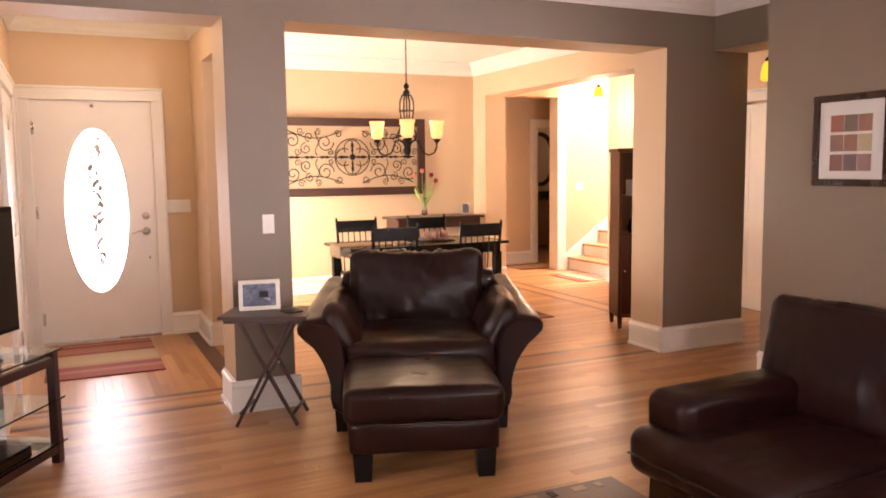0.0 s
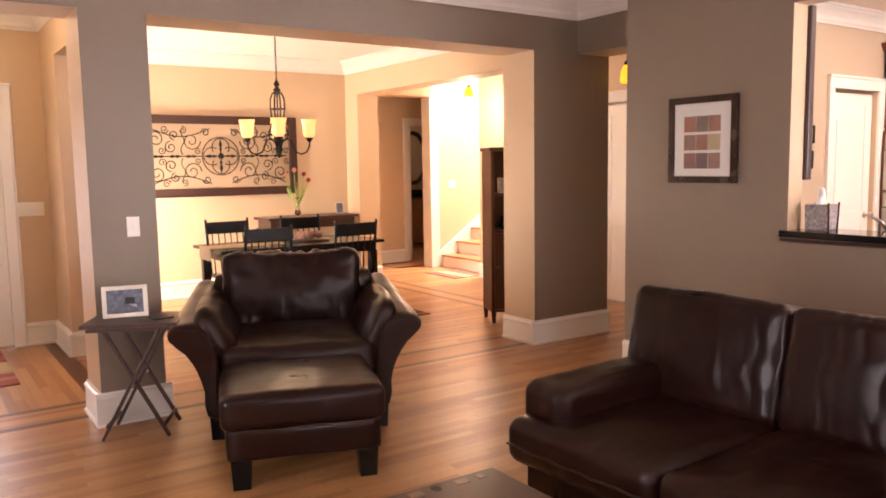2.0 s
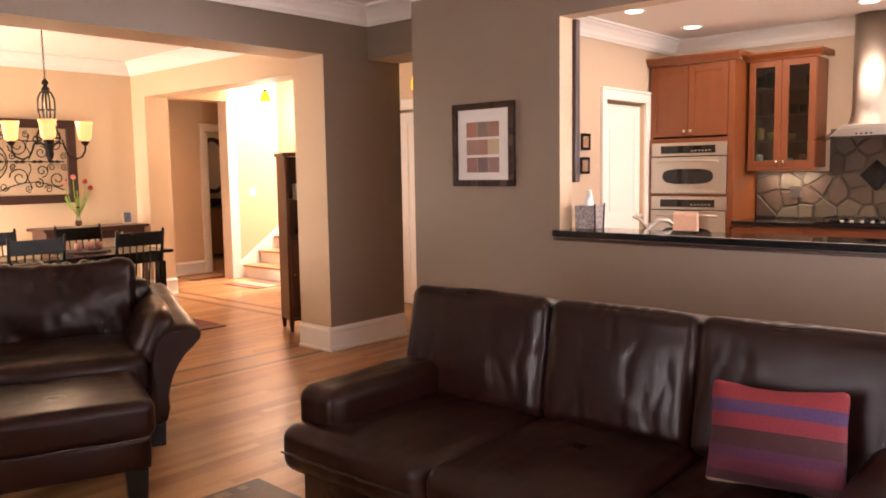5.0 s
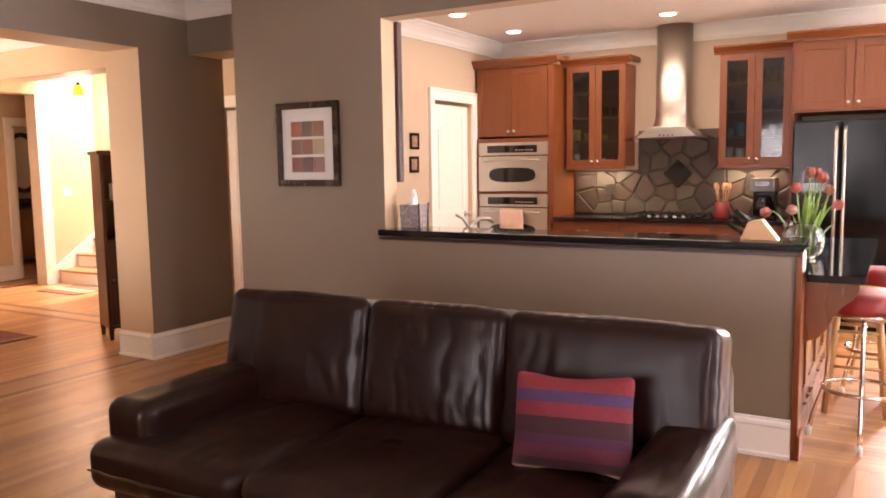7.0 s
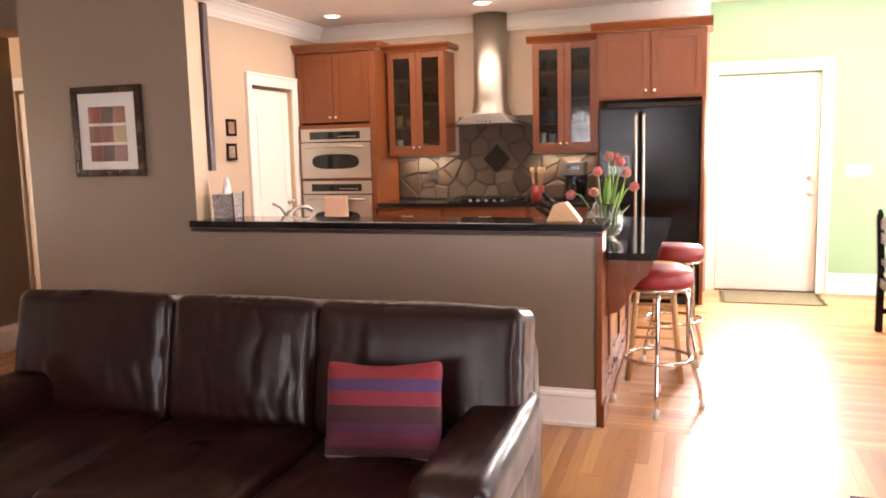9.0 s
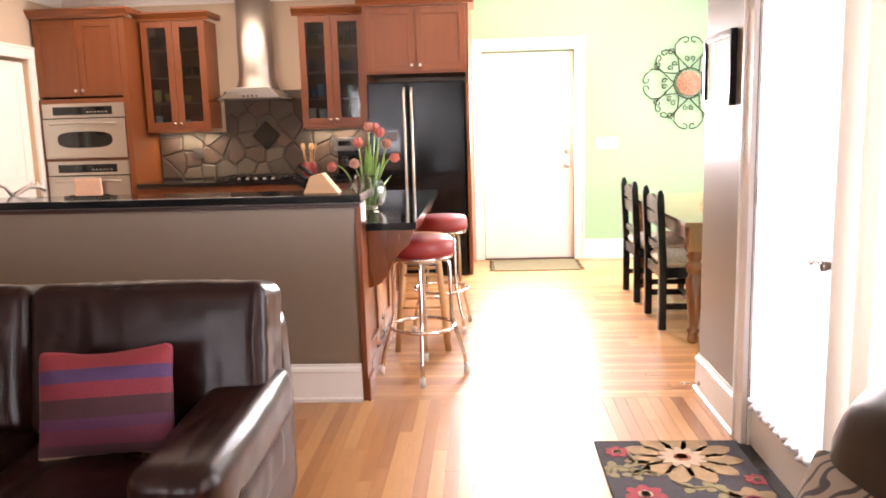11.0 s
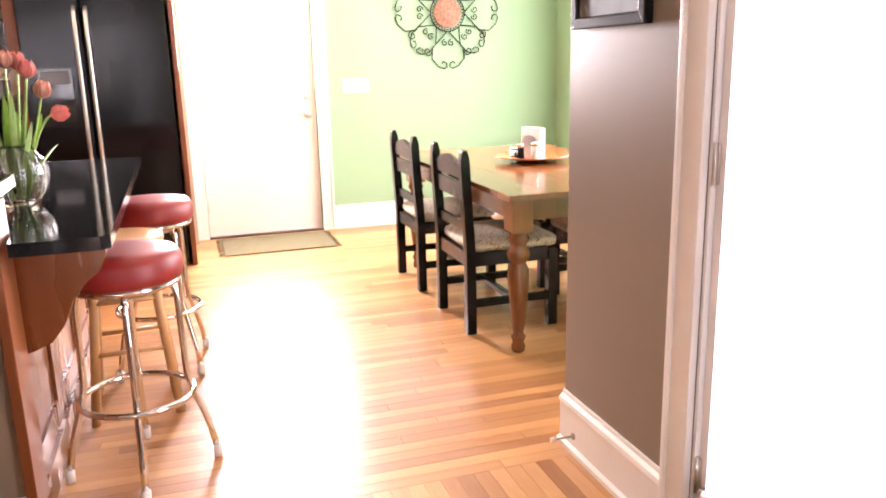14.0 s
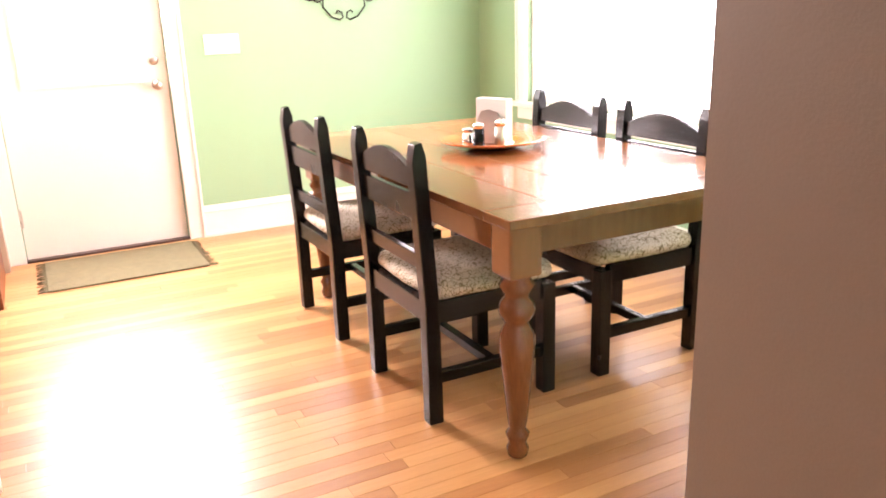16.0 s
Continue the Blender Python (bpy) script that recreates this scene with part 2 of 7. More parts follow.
west = lambda n, c: 0 if n.x < -0.5 else 1
wall("wall_sofa", [((4.51, 2.515, 0), (4.65, 3.735, H)), ((4.65, 3.66, 0), (4.93, 3.735, H))], [TAUPE, BEIGE], west, "taupe wall behind the sofa")
wall("half_wall", [((4.51, 0.18, 0), (4.65, 2.515, 1.011))], [TAUPE, BEIGE], west, "taupe half wall under the pass-through")
wall("wall_pass_header", [((4.51, -1.53, 2.325), (4.65, 2.515, H))], [TAUPE, BEIGE], west, "taupe header over the pass-through")
wall("wall_foyer_front", [((-0.25, 7.25, 0), (0.08, 7.45, H)), ((1.04, 7.25, 0), (1.62, 7.45, H)), ((0.08, 7.25, 2.055), (1.04, 7.45, H))], [BEIGE], None, "beige foyer wall round the front door")
wall("wall_foyer_west", [((-0.25, 5.02, 0), (-0.03, 7.25, H))], [BEIGE], None, "beige foyer side wall")
wall("wall_foyer_dining", [((1.37, 6.59, 0), (1.62, 7.25, OP)), ((1.37, 5.02, OP), (1.62, 7.25, H))], [BEIGE], None, "beige stub wall and header between foyer and dining room")
wall("wall_dining_west", [((1.37, 7.45, 0), (1.62, 7.6, H)), ((1.37, 8.6, 0), (1.62, 8.86, H)), ((1.37, 7.6, 0), (1.62, 8.6, 0.55)), ((1.37, 7.6, 2.1), (1.62, 8.6, H))], [BEIGE], None, "beige dining room wall with a window")
wall("wall_dining_north", [((1.37, 8.86, 0), (5.33, 9.06, H))], [BEIGE], None, "beige dining room wall behind the iron panel")
wall("wall_dining_east", [((5.04, 8.55, 0), (5.33, 8.86, H)), ((5.04, 5.02, 2.33), (5.33, 8.55, H))], [BEIGE], None, "beige stub wall and header between dining room and hall")
wall("wall_stair", [((6.50, 9.12, 0), (9.6, 9.3, 5.2))], [BEIGE], None, "tall cream stair wall")
wall("wall_vestibule", [((5.33, 9.06, 2.39), (6.50, 9.3, H)), ((5.15, 9.06, 0), (5.33, 10.2, H)), ((5.33, 10.0, 0), (6.69, 10.2, H)), ((7.42, 10.0, 0), (9.0, 10.2, H)), ((6.69, 10.0, 2.04), (7.42, 10.2, H)), ((7.53, 9.3, 0), (7.68, 10.0, H))],
     [BEIGE], None, "beige vestibule walls before the bathroom")
wall("wall_bathroom", [((5.33, 12.2, 0), (9.0, 12.4, H)), ((9.0, 10.0, 0), (9.2, 12.4, H)), ((5.13, 10.2, 0), (5.33, 12.4, H))], [KITCHEN_PAINT], None, "tan bathroom walls")
wall("wall_hall_east", [((6.42, 3.9, 0), (6.6, 4.98, H)), ((6.42, 5.8, 0), (6.6, 7.9, H)), ((6.42, 4.98, 2.06), (6.6, 5.8, H)), ((6.6, 7.72, 0), (9.6, 7.9, 5.2)), ((9.42, 7.9, 0), (9.6, 9.12, 5.2)), ((6.42, 7.9, H + 0.12), (6.6, 9.12, 5.2))],
     [BEIGE], None, "beige hall wall round a white door")
wall("wall_kitchen_north", [((4.93, 3.66, 0), (7.02, 3.9, H)), ((7.78, 3.66, 0), (8.75, 3.9, H)), ((7.02, 3.66, 2.06), (7.78, 3.9, H))], [KITCHEN_PAINT, BEIGE], lambda n, c: 0 if n.y < -0.5 else 1, "tan kitchen wall with a pantry door")
wall("wall_kitchen_east", [((8.45, -0.36, 0), (8.75, 3.66, H))], [KITCHEN_PAINT], None, "tan kitchen wall behind the cabinets")
wall("wall_green", [((8.6, -3.64, 0), (8.8, -1.345, H)), ((8.6, -0.445, 0), (8.8, -0.36, H)), ((8.6, -1.345, 2.06), (8.8, -0.445, H))], [GREEN], None, "pale green breakfast room wall")
wall("wall_nook_south", [((4.5, -3.54, 0), (5.35, -3.44, H)), ((8.00, -3.54, 0), (8.6, -3.44, H)), ((5.35, -3.54, 0), (8.00, -3.44, 0.72)), ((5.35, -3.54, 2.2), (8.00, -3.44, H))], [GREEN], None, "pale green wall with a wide window")
wall("wall_nook_west", [((4.5, -3.44, 0), (4.64, -1.73, H))], [GREEN], None, "pale green breakfast room side wall")
wall("wall_south", [((-2.6, -1.73, 0), (0.62, -1.53, H)), ((2.72, -1.73, 0), (3.075, -1.53, H)), ((3.90, -1.73, 0), (4.63, -1.53, H)), ((3.075, -1.73, 2.08), (3.90, -1.53, H)), ((0.62, -1.73, 0), (2.72, -1.53, 0.6)), ((0.62, -1.73, 2.2), (2.72, -1.53, H))],
     [TAUPE], None, "taupe wall with the patio door and a window")
wall("wall_west", [((-2.6, -1.53, 0), (-2.4, 0.2, H)), ((-2.6, 2.6, 0), (-2.4, 4.64, H)), ((-2.6, 0.2, 0), (-2.4, 2.6, 0.6)), ((-2.6, 0.2, 2.2), (-2.4, 2.6, H))], [TAUPE], None, "taupe living room wall with windows")
wall("ceiling", [((-2.6, -1.73, H), (4.65, 5.02, H + 0.12)), ((4.65, -3.64, H), (8.8, 5.02, H + 0.12)), ((-0.25, 5.02, H), (6.6, 9.3, H + 0.12)), ((5.13, 9.3, H), (9.2, 12.4, H + 0.12)), ((6.42, 7.72, 5.2), (9.6, 9.3, 5.3))], [CEILING], None, "white ceiling", "ceiling")
wall("subfloor", [((-2.6, -3.64, -0.2), (9.6, 12.4, -0.022))], [WALNUT], None, "floor slab under the oak boards", "floor")


# ---- trim ----
def sweep_profile(profile, a, b, out):
    """A moulding of (away from wall, z) pairs from a to b in plan; out is the side it stands on."""
    bm = bmesh.new()
    o = Vector((out[0], out[1], 0))
    rows = []
    for p in (a, b):
        rows.append([bm.verts.new(Vector((p[0], p[1], 0)) + o * d + Vector((0, 0, z))) for d, z in profile])
    n = len(profile)
    for i in range(n):
        bm.faces.new((rows[0][i], rows[0][(i + 1) % n], rows[1][(i + 1) % n], rows[1][i]))
    bm.faces.new(rows[0][::-1])
    bm.faces.new(rows[1])
    bmesh.ops.recalc_face_normals(bm, faces=bm.faces)
    return bm


BASE = [(-0.004, 0.0), (0.034, 0.0), (0.034, 0.016), (0.020, 0.022), (0.018, 0.150), (0.026, 0.158), (0.022, 0.172), (0.010, 0.180), (0.008, 0.192), (-0.004, 0.192)]
CROWN = [(-0.004, H - 0.150), (0.012, H - 0.150), (0.018, H - 0.135), (0.030, H - 0.122), (0.040, H - 0.095), (0.070, H - 0.055), (0.092, H - 0.035), (0.100, H - 0.022), (0.118, H - 0.016), (0.118, H + 0.004), (-0.004, H + 0.004)]


def baseboard(a, b, out):
    structure("baseboard", sweep_profile(BASE, a, b, out), [TRIM], "tall white painted baseboard", "baseboard")


def crown(a, b, out):
    structure("trim", sweep_profile(CROWN, a, b, out), [TRIM], "white crown moulding under the ceiling", "crown moulding")


N_, S_, E_, W_ = (0, 1), (0, -1), (1, 0), (-1, 0)
for a, b, o in [((1.156, 4.64), (1.584, 4.64), S_), ((1.19, 4.64), (1.19, 5.02), W_), ((1.55, 4.64), (1.55, 5.02), E_),
                ((4.426, 4.64), (5.29, 4.64), S_), ((4.46, 4.64), (4.46, 5.02), W_),
                ((4.51, 3.735), (4.51, 0.18), W_), ((4.51, 3.735), (4.93, 3.735), N_),
                ((4.63, -1.53), (3.995, -1.53), N_), ((4.63, -1.53), (4.63, -1.73), E_), ((4.64, -1.73), (4.64, -3.44), E_),
                ((8.6, -1.445), (8.6, -3.44), W_), ((8.6, -3.44), (4.64, -3.44), N_),
                ((2.98, -1.53), (-2.4, -1.53), N_), ((-2.4, -1.53), (-2.4, 4.64), E_), ((-2.4, 4.64), (-0.03, 4.64), S_),
                ((1.13, 7.25), (1.37, 7.25), S_), ((1.37, 7.25), (1.37, 6.556), W_), ((1.37, 6.59), (1.62, 6.59), S_),
                ((1.62, 8.86), (5.04, 8.86), S_), ((5.04, 8.86), (5.04, 8.516), W_), ((5.04, 8.55), (5.33, 8.55), S_),
                ((5.33, 10.0), (6.60, 10.0), S_), ((6.42, 5.92), (6.42, 7.9), W_), ((6.42, 3.9), (6.42, 4.87), W_),
                ((4.65, 3.66), (6.9, 3.66), S_), ((5.33, 9.3), (5.33, 10.0), E_)]:
    baseboard(a, b, o)
for a, b, o in [((-2.4, 4.64), (4.93, 4.64), S_), ((4.93, 3.735), (4.93, 4.64), W_), ((4.51, 3.735), (4.93, 3.735), N_), ((4.51, -1.53), (4.51, 3.735), W_),
                ((-2.4, -1.53), (4.51, -1.53), N_), ((-2.4, -1.53), (-2.4, 4.64), E_),
                ((1.62, 8.86), (5.04, 8.86), S_), ((5.04, 5.02), (5.04, 8.86), W_), ((1.62, 5.02), (1.62, 8.86), E_), ((1.62, 5.02), (5.04, 5.02), N_),
                ((4.65, 3.66), (8.45, 3.66), S_), ((8.45, -0.36), (8.45, 3.66), W_), ((4.65, -1.53), (4.65, 3.66), E_),
                ((-0.03, 7.25), (1.37, 7.25), S_), ((1.37, 5.02), (1.37, 7.25), W_), ((-0.03, 5.02), (-0.03, 7.25), E_)]:
    crown(a, b, o)


def casing(name, axis, at, out, lo, hi, top, width=0.09, sill=None):
    """Door or window casing on a wall: two legs, a head and a thin outer cap. axis: along which it runs."""
    ob = thing(name, Matrix(), "white painted casing round an opening", "casing")
    ob["kind"] = "structure"
    z0 = 0.0 if sill is None else sill
    def piece(nm, u0, u1, z0, z1, d):
        p, q = sorted((at, at + out * d))
        if axis == "x":
            part(nm, B((u0, p, z0), (u1, q, z1), 0.004), TRIM, ob)
        else:
            part(nm, B((p, u0, z0), (q, u1, z1), 0.004), TRIM, ob)
    piece("leg", lo - width, lo, z0, top, 0.022)
    piece("leg", hi, hi + width, z0, top, 0.022)
    piece("head", lo - width, hi + width, top, top + width, 0.026)
    piece("cap", lo - width - 0.012, hi + width + 0.012, top + width, top + width + 0.022, 0.038)
    for u in (lo - width - 0.008, hi + width - 0.010):
        piece("back_band", u, u + 0.018, z0, top + width, 0.032)
    if sill is not None:
        piece("sill", lo - width - 0.03, hi + width + 0.03, sill - 0.03, sill, 0.06)
        piece("apron", lo - width, hi + width, sill - 0.11, sill - 0.03, 0.02)
    return ob


# ---- doors ----
def lever_set(parent, x, z, y, flip=1, bolt=True):
    """Rose, neck and scrolled lever, with a deadbolt above."""
    h = part("door_handle", turned([(0.034, 0), (0.034, 0.006), (0.026, 0.012), (0.013, 0.016), (0.013, 0.05), (0.017, 0.055), (0.017, 0.072), (0.0, 0.074)], pose(x, y, z, 90)), NICKEL, parent, "satin nickel lever handle")
    pts = [(x + flip * d, y - 0.062, z + w) for d, w in ((0, 0), (0.03, 0.004), (0.06, 0.010), (0.085, 0.002), (0.105, -0.012), (0.118, -0.010), (0.120, 0.002))]
    part("lever", tube(pts, [0.010, 0.009, 0.008, 0.007, 0.006, 0.005, 0.005]), NICKEL, h)
    if bolt:
        d = part("deadbolt", turned([(0.031, 0), (0.031, 0.010), (0.024, 0.018), (0.0, 0.019)], pose(x, y, z + 0.135, 90)), NICKEL, parent, "satin nickel deadbolt")
        part("thumb_turn", B((x - 0.018, y - 0.034, z + 0.128), (x + 0.018, y - 0.018, z + 0.142), 0.004), NICKEL, d)


def hinges(parent, x, y, zs):
    for z in zs:
        h = part("hinge", B((x - 0.012, y - 0.006, z - 0.05), (x + 0.012, y + 0.002, z + 0.05), 0.002), NICKEL, parent)
        part("knuckle", tube([(x, y - 0.008, z - 0.052), (x, y - 0.008, z + 0.052)], 0.007), NICKEL, h)


def arch_outline(x0, x1, z0, z1, rise, steps=14):
    pts = [(x0, z0), (x1, z0)]
    for i in range(steps + 1):
        u = 1 - i / steps
        s = abs(2 * u - 1)
        pts.append((x0 + (x1 - x0) * u, z1 + rise * (0.5 + 0.5 * math.cos(math.pi * min(1, s * 1.25)))))
    return pts


def panel_door(name, w, h, label, m, handle=None):
    """A painted two-panel door, arched above, facing -y, hinge edge at x = 0."""
    ob = thing(name, m, label, "door")
    ob["kind"] = "structure"
    part("slab", B((0, 0.006, 0.008), (w, 0.04, h), 0.002), DOOR_WHITE, ob)
    t, mid = 0.115, 0.92
    for nm, lo, hi in (("stile", (0, 0, 0.008), (t, 0.006, h)), ("stile", (w - t, 0, 0.008), (w, 0.006, h)), ("rail", (t, 0, 0.008), (w - t, 0.006, 0.22)), ("rail", (t, 0, mid - 0.09), (w - t, 0.006, mid + 0.05)), ("rail", (t, 0, h - 0.10), (w - t, 0.006, h))):
        part(nm, B(lo, hi, 0.002), DOOR_WHITE, ob)
    for z0, z1, rise in ((0.255, mid - 0.125, 0.0), (mid + 0.085, h - 0.24, 0.085)):
        part("panel", prism(arch_outline(t + 0.03, w - t - 0.03, z0, z1, rise), 0.008, Matrix.Translation((0, -0.001, 0)), 0.003), DOOR_WHITE, ob)
    hinges(ob, 0.0, 0.0, (0.25, 1.05, h - 0.22))
    if handle:
        k = part("knob", turned([(0.032, 0), (0.032, 0.006), (0.012, 0.012), (0.012, 0.035), (0.028, 0.045), (0.030, 0.06), (0.018, 0.072), (0, 0.073)], pose(w - 0.065, 0.0, 0.93, 90)), NICKEL, ob, "satin nickel knob")
    return ob


# front door with an oval light
def oval(rx, rz, n=40):
    return [(rx * math.cos(2 * math.pi * i / n), rz * math.sin(2 * math.pi * i / n)) for i in range(n)]


def ring_prism(rx0, rz0, rx1, rz1, y0, y1, n=48):
    bm = bmesh.new()
    loops = []
    for rx, rz, y in ((rx0, rz0, y0), (rx1, rz1, y0), (rx1, rz1, y1), (rx0, rz0, y1)):
        loops.append([bm.verts.new((rx * math.cos(2 * math.pi * i / n), y, rz * math.sin(2 * math.pi * i / n))) for i in range(n)])
    for k in range(4):
        a, b = loops[k], loops[(k + 1) % 4]
        for i in range(n):
            bm.faces.new((a[i], a[(i + 1) % n], b[(i + 1) % n], b[i])).smooth = k in (1, 3)
    bmesh.ops.recalc_face_normals(bm, faces=bm.faces)
    return bm


def oval_slab(x0, x1, z0, z1, rx, rz, y0, y1, n=48):
    """A slab with an oval hole about (0, 0)."""
    bm = bmesh.new()
    def rim(i):
        a = 2 * math.pi * i / n
        c, s = math.cos(a), math.sin(a)
        k = min((x1 if c > 0 else -x0) / max(abs(c), 1e-6), (z1 if s > 0 else -z0) / max(abs(s), 1e-6))
        return c * k, s * k
    outer = [rim(i) for i in range(n)]
    for cx, cz in ((x0, z0), (x1, z0), (x1, z1), (x0, z1)):
        i = min(range(n), key=lambda j: (outer[j][0] - cx) ** 2 + (outer[j][1] - cz) ** 2)
        outer[i] = (cx, cz)
    inner = oval(rx, rz, n)
    A = [[bm.verts.new((p[0], y, p[1])) for p in loop] for loop, y in ((inner, y0), (outer, y0), (outer, y1), (inner, y1))]
    for k in range(4):
        a, b = A[k], A[(k + 1) % 4]
        for i in range(n):
            bm.faces.new((a[i], a[(i + 1) % n], b[(i + 1) % n], b[i]))
    bmesh.ops.recalc_face_normals(bm, faces=bm.faces)
    return bm


SKY_GLOW = glow("bright_daylight_outside", (0.90, 0.94, 1.0), 1.5)
LEAD = surface("lead_came", (0.10, 0.10, 0.11), 0.4, 0.7)
front = thing("door_1", pose(0.561, 7.27, 1.12), "white front door with an oval leaded glass light", "door")
front["kind"] = "structure"
part("slab", oval_slab(-0.478, 0.478, -1.115, 0.934, 0.262, 0.715, 0.0, 0.045), DOOR_WHITE, front)
part("oval_moulding", ring_prism(0.250, 0.703, 0.292, 0.745, -0.018, 0.004), DOOR_WHITE, front)
pane = part("pane", prism(oval(0.262, 0.715), 0.006, Matrix.Translation((0, 0.02, 0))), GLASS, front, "clear and leaded glass")
pane.visible_shadow = False
for i in range(5):
    z = 0.52 - i * 0.24
    w = (0.05, 0.085, 0.04, 0.06, 0.05)[i]
    part("came", tube([(-0.005 + w * math.cos(a), 0.016, z + 0.115 * math.sin(a)) for a in [2 * math.pi * k / 14 for k in range(14)]], 0.006, 6, True), LEAD, pane)
FROST = [surface("textured_leaded_glass", c, 0.3, vary=0.5, scale=60, grain=120, bump=0.2) for c in ((0.45, 0.47, 0.42), (0.62, 0.64, 0.64), (0.78, 0.80, 0.86))]
rnd = random.Random(8)
for k in range(46):
    z = 0.62 - 0.024 * k + rnd.uniform(-0.01, 0.01)
    wide = 0.055 if 0.05 < z < 0.5 else 0.032
    x = rnd.uniform(-wide, wide)
    s = rnd.uniform(0.012, 0.026)
    part("leaded_piece", prism([(x + s * 0.9 * math.cos(2 * math.pi * i / 6) * rnd.uniform(0.7, 1.3), z + s * 1.2 * math.sin(2 * math.pi * i / 6)) for i in range(6)], 0.003, Matrix.Translation((0.01, 0.010 + 0.0001 * k, 0))), FROST[min(2, int(abs(z - 0.28) * 3.2 + rnd.random() * 0.8))], pane)
lever_set(front, 0.385, -0.19, 0.0, -1)
part("viewer", turned([(0.012, 0), (0.012, 0.004), (0, 0.005)], pose(0.40, 0, -0.42, 90)), NICKEL, front)
part("hook", turned([(0.014, 0), (0.014, 0.01), (0.006, 0.03), (0, 0.03)], pose(0.0, 0, 0.89, 90)), NICKEL, front, "brass hook")
hinges(front, -0.455, 0.0, (-0.9, 0.0, 0.7))
part("sill", B((-0.47, -0.03, -1.12), (0.47, 0.06, -1.10), 0.003), NICKEL, front)
casing("trim", "x", 7.25, -1, 0.09, 1.03, 2.05)
structure("backdrop", B((-1.2, 8.6, -0.2), (1.3, 8.64, 3.0)), [glow("porch_daylight", (0.82, 0.90, 1.0), 1.0)], "bright overexposed daylight outside the front door", "daylight")

# closet doors on the foyer side wall
for i in range(2):
    panel_door("door_2", 0.62, 2.03, "white two-panel closet door", pose(-0.022, 6.98 - i * 0.63 - 0.63, 0.0, 0, 0, 90))
casing("trim", "y", -0.03, 1, 5.71, 6.98, 2.05)
# hall, pantry and bathroom doors
panel_door("door_3", 0.81, 2.03, "white two-panel hall door", pose(6.44, 5.795, 0, 0, 0, -90), True)
casing("trim", "y", 6.42, -1, 4.98, 5.80, 2.06)
panel_door("door_4", 0.74, 2.03, "white arched two-panel pantry door", pose(7.03, 3.70, 0), True)
casing("trim", "x", 3.66, -1, 7.02, 7.78, 2.06)
casing("trim", "x", 10.0, -1, 6.69, 7.42, 2.04)
part("slab", B((0, 0, 0.01), (0.04, 0.70, 2.02), 0.003), DOOR_WHITE, tagged(thing("door_5", pose(6.70, 10.02, 0, 0, 0, -8), "white bathroom door standing open", "door"), kind="structure"))
# end trim of the stair wall
structure("trim", B((6.48, 9.10, 0), (6.62, 9.115, 2.74), 0.004), [TRIM], "white casing on the end of the stair wall", "casing")

# back door, half glazed with a drawn shade
back = thing("door_6", pose(8.63, -0.45, 0, 0, 0, -90) @ Matrix.Diagonal((0.932, 1, 1, 1)), "white half-glazed back door with a drawn shade", "door")
back["kind"] = "structure"
# the blind emits light itself, replacing daylight from outside
SHADE = glow("white_shade_emissive", (1.0, 0.96, 0.90), 1.1)
bm = bmesh.new()
for lo, hi in (((0, 0, 0.012), (0.955, 0.04, 0.97)), ((0, 0, 0.97), (0.14, 0.04, 2.05)), ((0.815, 0, 0.97), (0.955, 0.04, 2.05)), ((0.14, 0, 1.93), (0.815, 0.04, 2.05))):
    box_into(bm, lo, hi)
part("slab", bm, DOOR_WHITE, back)
part("shade", B((0.14, 0.012, 0.97), (0.815, 0.022, 1.93)), SHADE, back, "white shade with its own glow in place of daylight")
for lo, hi in (((0.125, -0.012, 0.955), (0.83, 0, 0.985)), ((0.125, -0.012, 1.915), (0.83, 0, 1.945)), ((0.125, -0.012, 0.985), (0.155, 0, 1.915)), ((0.80, -0.012, 0.985), (0.83, 0, 1.915))):
    part("glazing_bead", B(lo, hi, 0.003), DOOR_WHITE, back)
part("knob", turned([(0.030, 0), (0.030, 0.006), (0.012, 0.010), (0.012, 0.035), (0.026, 0.045), (0.028, 0.06), (0.016, 0.07), (0, 0.071)], pose(0.885, 0, 0.94, 90)), NICKEL, back, "satin nickel knob")
part("deadbolt", turned([(0.028, 0), (0.028, 0.01), (0.02, 0.016), (0, 0.017)], pose(0.885, 0, 1.08, 90)), NICKEL, back)
hinges(back, 0.0, 0.0, (0.25, 1.05, 1.8))
part("threshold", B((-0.02, -0.05, 0), (0.97, 0.06, 0.012), 0.003), DARK_WOOD, back)
casing("trim", "y", 8.6, -1, -1.345, -0.445, 2.07)

# patio door: full glass with a white sheer tied to it
patio = thing("door_7", pose(3.884, -1.545, 0, 0, 0, 180) @ Matrix.Diagonal((0.844, 1, 1, 1)), "white full-glass patio door with a sheer curtain", "door")
patio["kind"] = "structure"
bm = bmesh.new()
for lo, hi in (((0, 0, 0.015), (0.94, 0.045, 0.20)), ((0, 0, 0.20), (0.10, 0.045, 2.07)), ((0.84, 0, 0.20), (0.94, 0.045, 2.07)), ((0.10, 0, 1.95), (0.84, 0.045, 2.07))):
    box_into(bm, lo, hi)
part("slab", bm, DOOR_WHITE, patio)
# emission in the sheer stands in for daylight coming through it
SHEER = glow("sheer_curtain_emissive", (0.94, 0.95, 1.0), 1.05)
bm = bmesh.new()
cols = 80
grid = [[bm.verts.new((0.075 + 0.79 * i / cols, -0.022 - 0.008 * math.sin(i * 1.15) - 0.004 * math.sin(i * 0.41 + 2), z)) for i in range(cols + 1)] for z in (0.23, 0.8, 1.4, 1.99)]
